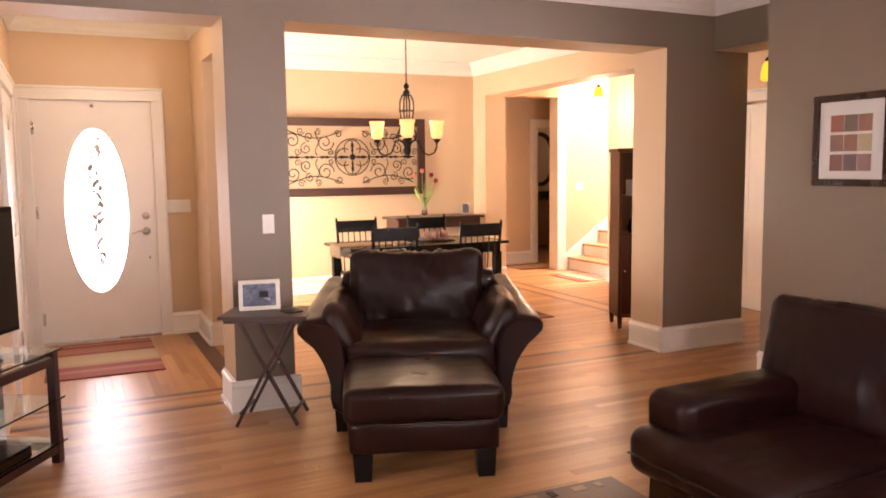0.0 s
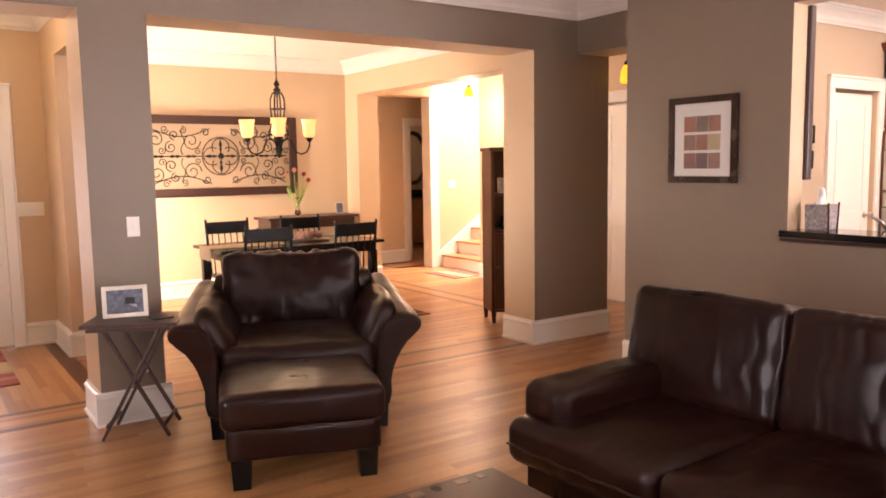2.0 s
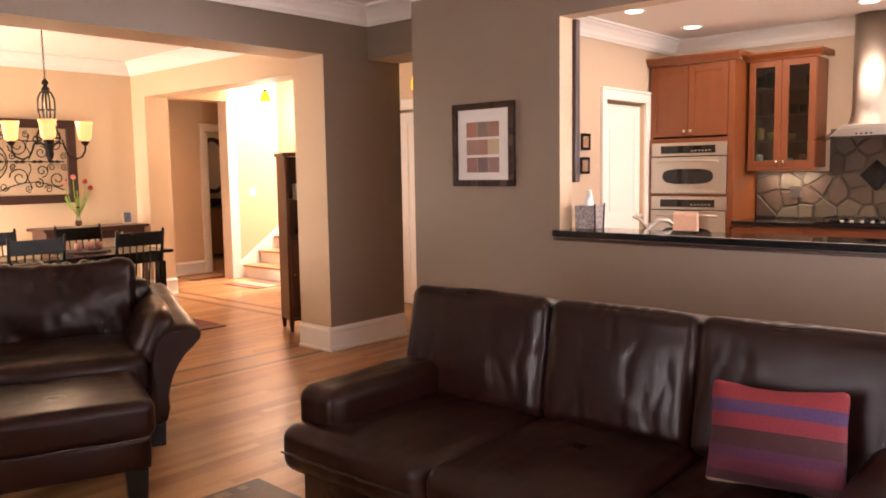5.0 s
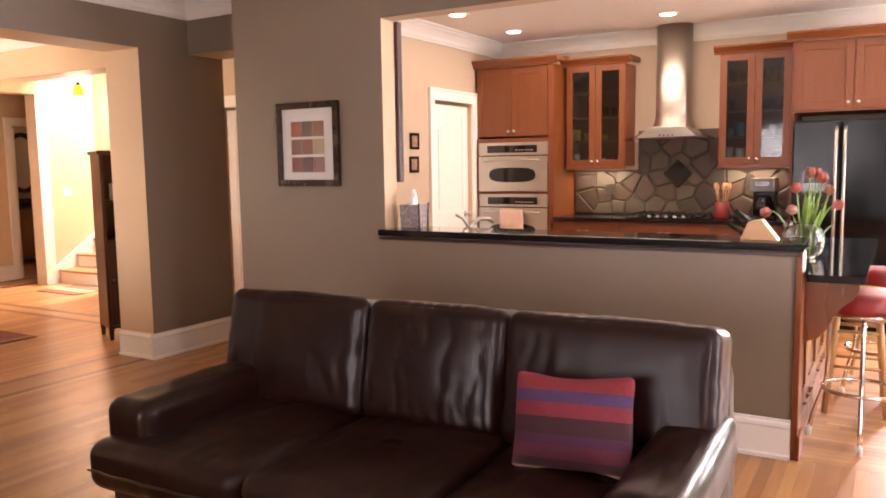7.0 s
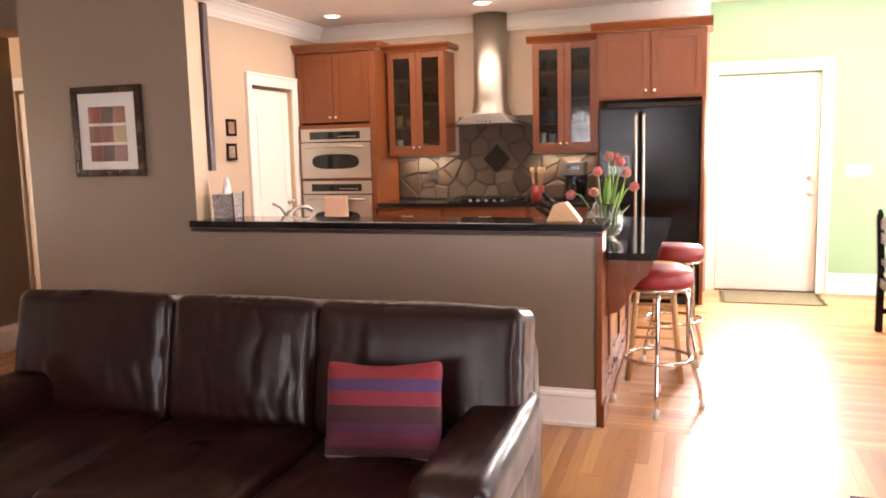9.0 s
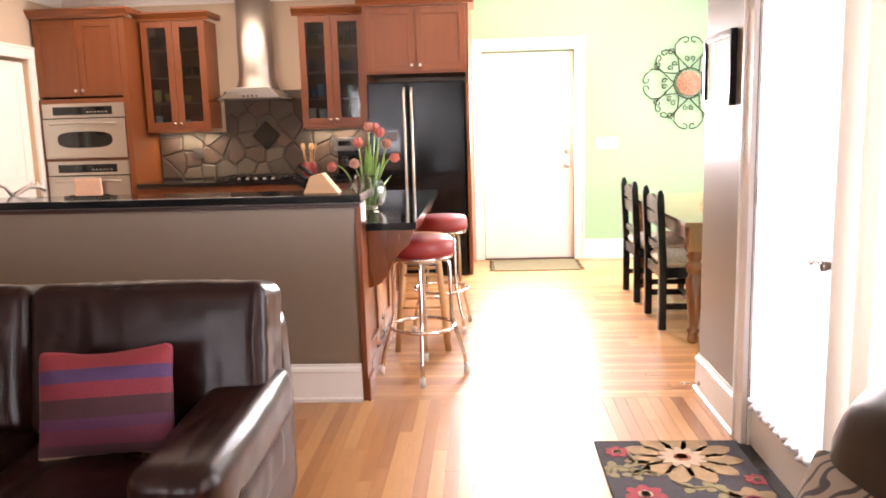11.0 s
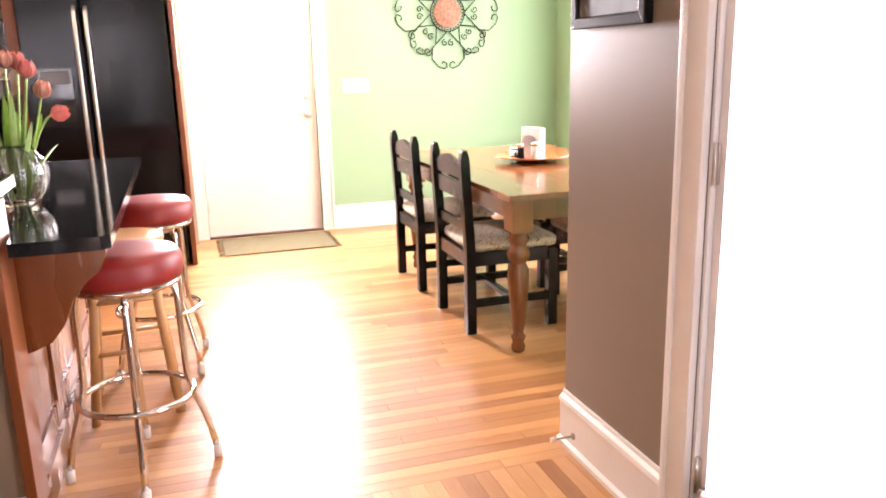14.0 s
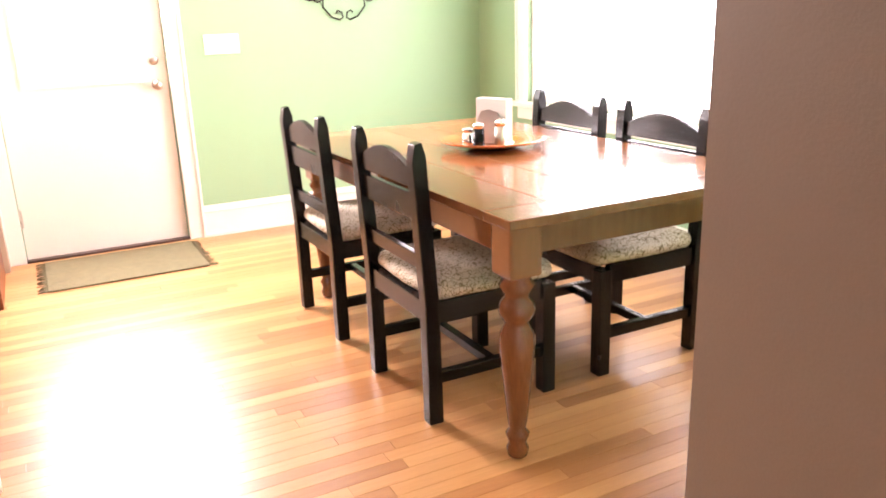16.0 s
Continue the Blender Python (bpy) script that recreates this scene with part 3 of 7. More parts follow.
for a, b in zip(grid, grid[1:]):
    for i in range(cols):
        bm.faces.new((a[i], a[i + 1], b[i + 1], b[i])).smooth = True
bmesh.ops.solidify(bm, geom=bm.faces[:], thickness=0.002)
sheer = part("sheer_curtain", bm, SHEER, patio, "white gathered sheer curtain with its own glow in place of daylight")
CLOTH_WHITE = surface("white_ruffle_cloth", (0.8, 0.8, 0.82), 0.9, vary=0.05, grain=200, bump=0.2)
part("ruffle", tube([(0.075 + 0.79 * i / 60, -0.026 - 0.012 * math.sin(i * 1.9), 0.225 + 0.012 * math.sin(i * 1.3)) for i in range(61)], 0.014, 6), CLOTH_WHITE, sheer)
for z in (0.222, 2.0):
    part("curtain_rod", tube([(0.05, -0.02, z), (0.89, -0.02, z)], 0.006), NICKEL, patio)
    for x in (0.05, 0.89):
        part("rod_bracket", turned([(0.012, 0), (0.012, 0.02), (0.008, 0.03), (0, 0.03)], pose(x, 0, z, 90)), NICKEL, patio)
AGED_NICKEL = surface("aged_nickel", (0.38, 0.33, 0.29), 0.32, 1.0, vary=0.1, scale=30, bump=0.0)
lever_set(patio, 0.905, 0.915, 0.0, -1)
for ob in [o for o in patio.children_recursive if o.name.split(".")[0] in ("door_handle", "lever", "deadbolt", "thumb_turn")]:
    ob.data.materials[0] = AGED_NICKEL
structure("trim", B((6.482, 9.116, 0), (6.50, 9.31, 2.39), 0.002), [TRIM], "white trim board on the end of the stair wall", "trim")
hinges(patio, 0.0, 0.0, (0.25, 1.08, 1.85))
part("threshold", B((-0.03, -0.05, 0), (0.97, 0.05, 0.014), 0.003), BLACK_WOOD, patio)
casing("trim", "x", -1.53, 1, 3.075, 3.90, 2.09)


for lo, hi in (((3.888, -1.729, 0), (3.8995, -1.531, 2.079)), ((3.0755, -1.729, 0), (3.089, -1.531, 2.079)), ((3.089, -1.729, 2.066), (3.888, -1.531, 2.0795))):
    structure("trim", B(lo, hi, 0.002), [TRIM], "white painted door jamb", "door jamb")


# ---- windows ----
def window(name, axis, at, lo, hi, z0, z1, label, depth=0.2, lights=2, outward=-1, edge=0.045):
    ob = thing(name, Matrix(), label, "window")
    ob["kind"] = "structure"
    def piece(nm, u0, u1, a, b, d0, d1, mat, parent=ob):
        p, q = sorted((at + outward * d0, at + outward * d1))
        return part(nm, B((u0, p, a), (u1, q, b), 0.003 if mat is not GLASS else 0) if axis == "x" else B((p, u0, a), (q, u1, b), 0.003 if mat is not GLASS else 0), mat, parent)
    step = (hi - lo) / lights
    for i in range(lights):
        u0, u1 = lo + i * step, lo + (i + 1) * step
        f = piece("window_frame", u0, u0 + edge, z0, z1, depth * 0.3, depth * 0.6, TRIM)
        piece("window_frame", u1 - edge, u1, z0, z1, depth * 0.3, depth * 0.6, TRIM)
        piece("sash_rail", u0 + edge, u1 - edge, z0, z0 + 0.05, depth * 0.3, depth * 0.6, TRIM)
        piece("sash_rail", u0 + edge, u1 - edge, z1 - 0.05, z1, depth * 0.3, depth * 0.6, TRIM)
        piece("meeting_rail", u0 + edge, u1 - edge, (z0 + z1) / 2 - 0.02, (z0 + z1) / 2 + 0.02, depth * 0.3, depth * 0.6, TRIM)
        for a, b in ((z0 + 0.05, (z0 + z1) / 2 - 0.02), ((z0 + z1) / 2 + 0.02, z1 - 0.05)):
            g = piece("pane", u0 + edge, u1 - edge, a, b, depth * 0.44, depth * 0.46, GLASS)
            g.visible_shadow = False
    return ob


window("window_1", "x", -3.44, 5.35, 8.00, 0.72, 2.2, "wide white breakfast room window", 0.1, lights=1, edge=0.02)
casing("trim", "x", -3.44, 1, 5.35, 8.00, 2.2, sill=0.72)
window("window_2", "x", -1.53, 0.62, 2.72, 0.6, 2.2, "white living room window", lights=2)
casing("trim", "x", -1.53, 1, 0.62, 2.72, 2.2, sill=0.6)
window("window_3", "y", -2.4, 0.2, 2.6, 0.6, 2.2, "white living room window", lights=3)
casing("trim", "y", -2.4, 1, 0.2, 2.6, 2.2, sill=0.6)
window("window_4", "y", 1.62, 7.6, 8.6, 0.55, 2.1, "white dining room window", lights=1)
casing("trim", "y", 1.62, 1, 7.6, 8.6, 2.1, sill=0.55)
for lo, hi in (((2.0, -5.0, -0.2), (14.0, -4.96, 4.4)), ((-2.6, -3.4, -0.2), (4.4, -3.36, 3.4)), ((-4.2, -1.5, -0.2), (-4.16, 4.6, 3.4)), ((-0.4, 7.7, -0.2), (-0.36, 9.0, 3.4))):
    structure("backdrop", B(lo, hi), [SKY_GLOW], "bright overexposed daylight outside the windows", "daylight")


# ---- living room ----
def block_foot(parent, x, y, h=0.10, w=0.075, mat=BLACK_WOOD):
    part("foot", prism([(-w * 0.42, 0), (w * 0.42, 0), (w * 0.5, h), (-w * 0.5, h)], w, Matrix.Translation((x, y - w / 2, 0)), 0.004), mat, parent)


STITCH = surface("leather_piping", (0.022, 0.011, 0.008), 0.35, vary=0.2, grain=90, bump=0.1)
sofa = thing("sofa", pose(2.87, 1.29, 0, 0, 0, -88.5) @ Matrix.Diagonal((0.925, 1, 1, 1)), "long dark brown leather three-seat sofa", "sofa")
part("base", cushion((-1.12, -0.50, 0.085), (1.12, 0.52, 0.30), 0.03, 0.004, 8, 1, 0.003), LEATHER, sofa)
for i, (a, b) in enumerate(((-1.17, -0.36), (-0.36, 0.36), (0.36, 1.17))):
    seat = part("seat_cushion", cushion((a - 0.003, -0.57, 0.25), (b + 0.003, 0.26, 0.440), 0.06, (0.005, 0.012, 0.020), 34, 3 + i, 0.004, None, 0.008), LEATHER, sofa)
    part("piping", tube([(a + 0.03 + (b - a - 0.06) * k / 12, -0.578 - 0.006 * math.sin(math.pi * k / 12), 0.335 + 0.003 * math.sin(k * 2.1)) for k in range(13)], 0.005, 6), STITCH, seat)
for i, (a, b) in enumerate(((-1.17, -0.36), (-0.36, 0.31), (0.31, 1.13))):
    m = Matrix.Translation((0, 0.24, 0.42)) @ Matrix.Rotation(radians(-12), 4, "X")
    bc = part("back_cushion", cushion((a - 0.005, -0.12, -0.02), (b + 0.005, 0.15, 0.468), 0.055, (0.002, 0.018, 0.010), 48, 7 + i, 0.003, m, 0.010), LEATHER, sofa)
    part("piping", tube([m @ Vector((a + 0.05 + (b - a - 0.10) * k / 12, -0.091, 0.455 + 0.006 * math.sin(math.pi * k / 12))) for k in range(13)], 0.004, 6), STITCH, bc)
part("back_frame", cushion((-1.13, 0.36, 0.085), (1.13, 0.56, 0.74), 0.05, 0.008, 8, 12, 0.004), LEATHER, sofa)
for s in (-1, 1):
    arm = part("arm", cushion((s * 1.05 - 0.125, -0.475, 0.39), (s * 1.05 + 0.125, 0.40, 0.575), 0.055, 0.008, 24, 15 + s, 0.004, None, 0.005), LEATHER, sofa)
    part("arm_panel", cushion((s * 1.06 - 0.10, -0.46, 0.09), (s * 1.06 + 0.10, 0.46, 0.44), 0.03, 0.004, 8, 19 + s, 0.003), LEATHER, sofa)
for x in (-1.04, 1.04):
    for y in (-0.42, 0.46):
        block_foot(sofa, x, y)


def striped(name, colors, axis=2, scale=1.0):
    """Woven cloth in flat stripes across one axis, with a fine weave."""
    m, nt, bsdf = nodes_of(name)
    N, L = nt.nodes.new, nt.links.new
    co, sep = N("ShaderNodeTexCoord"), N("ShaderNodeSeparateXYZ")
    L(co.outputs["Object"], sep.inputs[0])
    mr = N("ShaderNodeMath")
    mr.operation = "MULTIPLY"
    mr.inputs[1].default_value = scale
    L(sep.outputs[axis], mr.inputs[0])
    ad = N("ShaderNodeMath")
    ad.operation = "ADD"
    ad.inputs[1].default_value = 0.5
    L(mr.outputs[0], ad.inputs[0])
    cr = N("ShaderNodeValToRGB")
    cr.color_ramp.interpolation = "CONSTANT"
    el = cr.color_ramp.elements
    el[0].position, el[0].color = colors[0][0], (*colors[0][1], 1)
    el[1].position, el[1].color = colors[1][0], (*colors[1][1], 1)
    for p, c in colors[2:]:
        e = el.new(p)
        e.color = (*c, 1)
    L(ad.outputs[0], cr.inputs[0])
    wv = N("ShaderNodeTexNoise")
    wv.inputs["Scale"].default_value = 160
    L(co.outputs["Object"], wv.inputs["Vector"])
    mx = N("ShaderNodeMixRGB")
    mx.blend_type, mx.inputs[0].default_value = "MULTIPLY", 0.45
    L(cr.outputs[0], mx.inputs[1])
    L(wv.outputs[0], mx.inputs[2])
    L(mx.outputs[0], bsdf.inputs["Base Color"])
    bp = N("ShaderNodeBump")
    bp.inputs["Strength"].default_value = 0.3
    L(wv.outputs[0], bp.inputs["Height"])
    L(bp.outputs[0], bsdf.inputs["Normal"])
    bsdf.inputs["Roughness"].default_value = 0.85
    return m


PILLOW = striped("striped_pillow_cloth", [(0.0, (0.17, 0.014, 0.022)), (0.10, (0.30, 0.20, 0.12)), (0.125, (0.055, 0.012, 0.016)), (0.20, (0.11, 0.013, 0.030)), (0.32, (0.075, 0.013, 0.050)), (0.40, (0.050, 0.011, 0.015)), (0.54, (0.21, 0.018, 0.032)),
                                          (0.66, (0.07, 0.032, 0.115)), (0.76, (0.25, 0.022, 0.030)), (0.88, (0.32, 0.030, 0.048)), (0.95, (0.26, 0.022, 0.032))], 2, 2.6)
pil = cushion((-0.205, -0.055, -0.165), (0.205, 0.055, 0.165), 0.03, (-0.012, 0.045, -0.012), 16, 31, 0.005)
for v in pil.verts:
    k = max(abs(v.co.x) / 0.205, abs(v.co.z) / 0.165)
    v.co.y *= max(0.12, 1.1 - 0.9 * k ** 3)
    if abs(v.co.z) > 0.10:
        v.co.z *= 1 - 0.085 * (1 - (v.co.x / 0.205) ** 2)
single("throw_pillow", pil, PILLOW, "red, purple and navy striped throw pillow on the sofa", "pillow", pose(2.845, 0.655, 0.600, -18, -4, -91))


# armchair with flared arms
def flared_arm(s, front):
    """One swept arm, as stacked sections from the seat frame out to the rolled top."""
    bm = bmesh.new()
    ys = [-0.50 + 1.0 * i / 12 for i in range(13)]
    rings = []
    for y in ys:
        u = (y + 0.5) / 1.0
        top = 0.625 + 0.125 * u
        flare = 0.185 - 0.075 * u
        sec = [(0.40, 0.12), (0.485, 0.12), (0.495, 0.26), (0.50 + flare * 0.16, 0.38), (0.50 + flare * 0.52, 0.49 + 0.02 * u), (0.50 + flare * 0.97, top - 0.055), (0.50 + flare * 0.94, top - 0.022), (0.50 + flare * 0.60, top + 0.003), (0.50 + flare * 0.05, top - 0.004), (0.455, top - 0.06), (0.425, 0.45), (0.405, 0.28)]
        inset = 0.022 if y in (ys[0], ys[-1]) else 0.0
        cx, cz = sum(p[0] for p in sec) / len(sec), sum(p[1] for p in sec) / len(sec)
        rings.append([bm.verts.new((s * (x + (cx - x) * inset * 4), y, z + (cz - z) * inset * 4)) for x, z in sec])
    n = len(rings[0])
    for a, b in zip(rings, rings[1:]):
        for k in range(n):
            bm.faces.new((a[k], a[(k + 1) % n], b[(k + 1) % n], b[k])).smooth = True
    for f in (bm.faces.new(rings[0]), bm.faces.new(rings[-1])):
        f.smooth = False
    bmesh.ops.recalc_face_normals(bm, faces=bm.faces)
    bmesh.ops.subdivide_edges(bm, edges=bm.edges, cuts=1, use_grid_fill=True, smooth=0.6)
    for v in bm.verts:
        v.co += 0.006 * noise.noise_vector(v.co * 6)
    return bm


chair = thing("armchair", pose(2.234, 4.27, 0, 0, 0, -23), "oversized dark brown leather armchair with flared arms", "armchair")
part("base", cushion((-0.46, -0.46, 0.13), (0.46, 0.46, 0.32), 0.03, 0.006, 8, 41, 0.003), LEATHER, chair)
part("seat_cushion", cushion((-0.415, -0.50, 0.30), (0.415, 0.24, 0.50), 0.05, (0.004, 0.02, 0.024), 34, 42, 0.006, None, 0.010), LEATHER, chair)
m = Matrix.Translation((-0.01, 0.30, 0.425)) @ Matrix.Rotation(radians(-14), 4, "X")
bm = cushion((-0.425, -0.13, 0.0), (0.425, 0.12, 0.50), 0.06, (0.006, 0.045, 0.006), 50, 43, 0.010, m, 0.034)
part("back_cushion", bm, LEATHER, chair, "creased loose leather back cushion")
part("back_frame", cushion((-0.50, 0.30, 0.13), (0.50, 0.50, 0.80), 0.06, 0.01, 8, 44, 0.004), LEATHER, chair)
for s in (-1, 1):
    arm = part("arm", flared_arm(s, -0.5), LEATHER, chair)
    mm = Matrix.Translation((s * 0.455, -0.08, 0.57)) @ Matrix.Rotation(radians(s * 24), 4, "Y")
    part("arm_pad", cushion((-0.075, -0.38, -0.17), (0.075, 0.33, 0.14), 0.07, 0.02, 12, 46 + s, 0.010, mm), LEATHER, chair)
for x in (-0.44, 0.44):
    for y in (-0.43, 0.42):
        block_foot(chair, x, y, 0.135, 0.085)

ottoman = thing("ottoman", pose(1.879, 3.468, 0, 0, 0, -20), "dark brown leather ottoman before the armchair", "ottoman")
part("body", cushion((-0.355, -0.31, 0.13), (0.355, 0.31, 0.29), 0.025, 0.006, 10, 51, 0.003), LEATHER, ottoman)
top = part("cushion", cushion((-0.375, -0.33, 0.275), (0.375, 0.33, 0.445), 0.045, (0.006, 0.008, 0.018), 34, 52, 0.003, None, 0.004), LEATHER, ottoman)
part("piping", tube([(-0.34 + 0.68 * k / 14, -0.338, 0.285 + 0.003 * math.sin(k)) for k in range(15)], 0.005, 6), STITCH, top)
for x in (-0.29, 0.29):
    for y in (-0.25, 0.25):
        block_foot(ottoman, x, y, 0.135, 0.095)

# folding tray table
tray = thing("tray_table", pose(1.35, 4.40, 0, 0, 0, -28), "dark wood folding tray table with crossed legs", "side table")
part("tabletop", B((-0.25, -0.18, 0.625), (0.25, 0.18, 0.645), 0.006), DARK_WOOD, tray)
part("lip", B((-0.225, -0.155, 0.600), (0.225, 0.155, 0.625), 0.003), DARK_WOOD, tray)
for s in (-1, 1):
    for k in (-1, 1):
        a, b = Vector((k * 0.17, s * 0.135 + k * 0.014, 0.01)), Vector((-k * 0.15, s * 0.135 + k * 0.014, 0.615))
        d = (b - a).normalized()
        bm = bmesh.new()
        box_into(bm, (-0.012, -0.009, 0), (0.012, 0.009, (b - a).length), Matrix.Translation(a) @ d.to_track_quat("Z", "Y").to_matrix().to_4x4(), 0.003)
        part("leg", bm, DARK_WOOD, tray)
    part("pivot", tube([(0.01, s * 0.11, 0.315), (0.01, s * 0.16, 0.315)], 0.006), NICKEL, tray)
for x, z in ((-0.15, 0.08), (0.15, 0.08)):
    part("stretcher", tube([(x, -0.13, z), (x, 0.13, z)], 0.010), DARK_WOOD, tray)


def picture_frame(name, m, w, h, border, depth, frame_mat, label, inside, mat_border=0.0, mat_mat=None, category="picture", lean_back=False):
    """A frame of four mitred bars with a mat, picture and glass, facing -y, centred on its bottom edge."""
    ob = thing(name, m, label, category)
    for pts in (((-w / 2, 0), (w / 2, 0), (w / 2 - border, border), (-w / 2 + border, border)), ((-w / 2, h), (-w / 2 + border, h - border), (w / 2 - border, h - border), (w / 2, h)),
                ((-w / 2, 0), (-w / 2 + border, border), (-w / 2 + border, h - border), (-w / 2, h)), ((w / 2, 0), (w / 2, h), (w / 2 - border, h - border), (w / 2 - border, border))):
        part("frame_bar", prism(pts, depth, None, 0.003), frame_mat, ob)
    part("backing", B((-w / 2 + border * 0.5, depth * 0.6, border * 0.5), (w / 2 - border * 0.5, depth * 0.9, h - border * 0.5)), BLACK_WOOD, ob)
    if mat_mat:
        part("mat", B((-w / 2 + border * 0.9, depth * 0.5, border * 0.9), (w / 2 - border * 0.9, depth * 0.58, h - border * 0.9)), mat_mat, ob, "white paper mat")
    for nm, x0, x1, z0, z1, mt in inside:
        part(nm, B((x0, depth * 0.42, z0), (x1, depth * 0.5 - 0.0006, z1)), mt, ob)
    g = part("glass", B((-w / 2 + border * 0.8, depth * 0.26, border * 0.8), (w / 2 - border * 0.8, depth * 0.30, h - border * 0.8)), GLASS, ob)
    g.visible_shadow = False
    return ob


PAPER = surface("white_paper", (0.62, 0.58, 0.54), 0.8, vary=0.03, grain=200, bump=0.05)
SILVER = surface("silver_frame", (0.62, 0.58, 0.50), 0.35, 0.6, vary=0.06)
BRONZE = surface("dark_bronze_frame", (0.035, 0.017, 0.010), 0.26, 0.3, vary=0.3, scale=9)
PHOTO_BLUE = surface("photo_blue_grey", (0.14, 0.16, 0.22), 0.3, vary=0.7, scale=22, grain=60)
PHOTO_DARK = surface("photo_dark", (0.03, 0.03, 0.04), 0.3, vary=0.5, scale=22)
PHOTO_LIGHT = surface("photo_light", (0.45, 0.45, 0.48), 0.3, vary=0.4, scale=22)
picture_frame("photo_frame", pose(1.305, 4.45, 0.647, -12, 0, -12), 0.235, 0.175, 0.024, 0.018, SILVER, "silver photo frame standing on the tray table",
              [("photo", -0.092, 0.092, 0.026, 0.15, PHOTO_BLUE), ("photo_area", -0.04, 0.06, 0.03, 0.07, PHOTO_LIGHT), ("photo_area", 0.0, 0.05, 0.075, 0.11, PHOTO_DARK)], category="photo frame")
single("coaster", B((-0.05, -0.05, 0), (0.05, 0.05, 0.008), 0.003), BLACK_WOOD, "small dark coaster on the tray table", "coaster", pose(1.455, 4.31, 0.646, 0, 0, 10))

# framed colour study on the sofa wall: nine squares in three strips
sq = [(0.26, 0.07, 0.04), (0.12, 0.07, 0.055), (0.22, 0.08, 0.045), (0.19, 0.085, 0.06), (0.23, 0.08, 0.055), (0.38, 0.28, 0.15), (0.19, 0.06, 0.05), (0.10, 0.042, 0.045), (0.22, 0.10, 0.085)]
sq_mats = [surface("print_square", c, 0.6, vary=0.25, scale=25, grain=80) for c in sq]
inside = []
for k in range(9):
    r, c = divmod(k, 3)
    inside.append(("print_square", -0.137 + c * 0.0915, -0.137 + c * 0.0915 + 0.0875, 0.368 - r * 0.115 - 0.098 + 0.05, 0.368 - r * 0.115 + 0.05, sq_mats[k]))
picture_frame("framed_print", pose(4.478, 3.095, 1.315, 0, 0, -90), 0.507, 0.54, 0.042, 0.03, BRONZE, "dark bronze frame with nine rust and mauve squares", inside, 0.05, PAPER)


def wall_plate(name, m, gangs, label):
    ob = thing(name, m, label, "switch plate")
    w = 0.07 + 0.046 * (gangs - 1)
    part("plate", B((-w / 2, -0.006, -0.057), (w / 2, 0, 0.057), 0.003), TRIM, ob)
    for g in range(gangs):
        x = (g - (gangs - 1) / 2) * 0.046
        part("switch", B((x - 0.006, -0.014, -0.012), (x + 0.006, -0.005, 0.012), 0.002), TRIM, ob)
    return ob


wall_plate("light_switch", pose(1.415, 4.64, 1.13), 1, "white single light switch on the column")
wall_plate("light_switch", pose(1.22, 7.25, 1.14), 4, "white four-gang light switch by the front door")
wall_plate("light_switch", pose(6.86, 9.12, 1.17), 2, "white double light switch on the stair wall")
wall_plate("light_switch", pose(8.6, -1.667, 1.15, 0, 0, -90), 4, "white four-gang light switch by the back door")

# coffee table: dark top with an inlaid edge
table = thing("coffee_table", pose(1.50, 1.45, 0, 0, 0, -1), "low dark wood coffee table with an inlaid edge", "coffee table")
part("tabletop", B((-0.42, -0.56, 0.385), (0.42, 0.56, 0.42), 0.006), DARK_WOOD, table)
INLAY = surface("pale_inlay", (0.15, 0.095, 0.06), 0.4, vary=0.3, scale=20)
for k in range(9):
    part("inlay_piece", B((-0.38 + k * 0.088, 0.50, 0.4195), (-0.38 + k * 0.088 + (0.05 if k % 2 else 0.025), 0.535, 0.4215)), INLAY if k % 3 else BLACK_WOOD, table)
part("apron", B((-0.38, -0.52, 0.30), (0.38, 0.52, 0.385), 0.004), DARK_WOOD, table)
for x in (-0.35, 0.35):
    for y in (-0.49, 0.49):
        part("leg", B((x - 0.035, y - 0.035, 0), (x + 0.035, y + 0.035, 0.31), 0.004), DARK_WOOD, table)

# television on a glass-shelved stand
MAHOGANY = surface("dark_mahogany", (0.035, 0.010, 0.009), 0.3, vary=0.2, scale=4, stretch=(6, 1, 1))
SHELF_GLASS = glassy("greenish_shelf_glass", (0.80, 0.92, 0.88), 0.02)
stand = thing("tv_stand", pose(-0.255, 3.86, 0, 0, 0, 58), "dark wood television stand with glass shelves", "tv stand")
for x in (-0.58, 0.58):
    for y in (-0.20, 0.20):
        part("post", prism([(x - 0.022, 0), (x + 0.022, 0), (x + 0.018, 0.565), (x - 0.018, 0.565)], 0.045, Matrix.Translation((0, y - 0.022, 0)), 0.004), MAHOGANY, stand)
for z in (0.10, 0.545):
    for y in (-0.20, 0.20):
        part("rail", B((-0.56, y - 0.016, z - 0.045), (0.56, y + 0.016, z), 0.004), MAHOGANY, stand)
    for x in (-0.58, 0.58):
        part("end_rail", B((x - 0.016, -0.18, z - 0.045), (x + 0.016, 0.18, z), 0.004), MAHOGANY, stand)
for z in (0.105, 0.325, 0.57):
    part("glass_shelf", B((-0.60, -0.235, z), (0.62, 0.235, z + 0.009), 0.003), SHELF_GLASS, stand, "clear glass shelf")
tv = thing("television", pose(-0.21, 3.93, 0.58, 0, 0, 58), "black flat television standing on the glass-topped stand", "television")
part("screen", B((-0.51, -0.022, 0.115), (0.51, -0.018, 0.685)), BLACK_GLASS, tv)
part("bezel", B((-0.53, -0.018, 0.09), (0.53, 0.05, 0.71), 0.008), BLACK_GLOSS, tv)
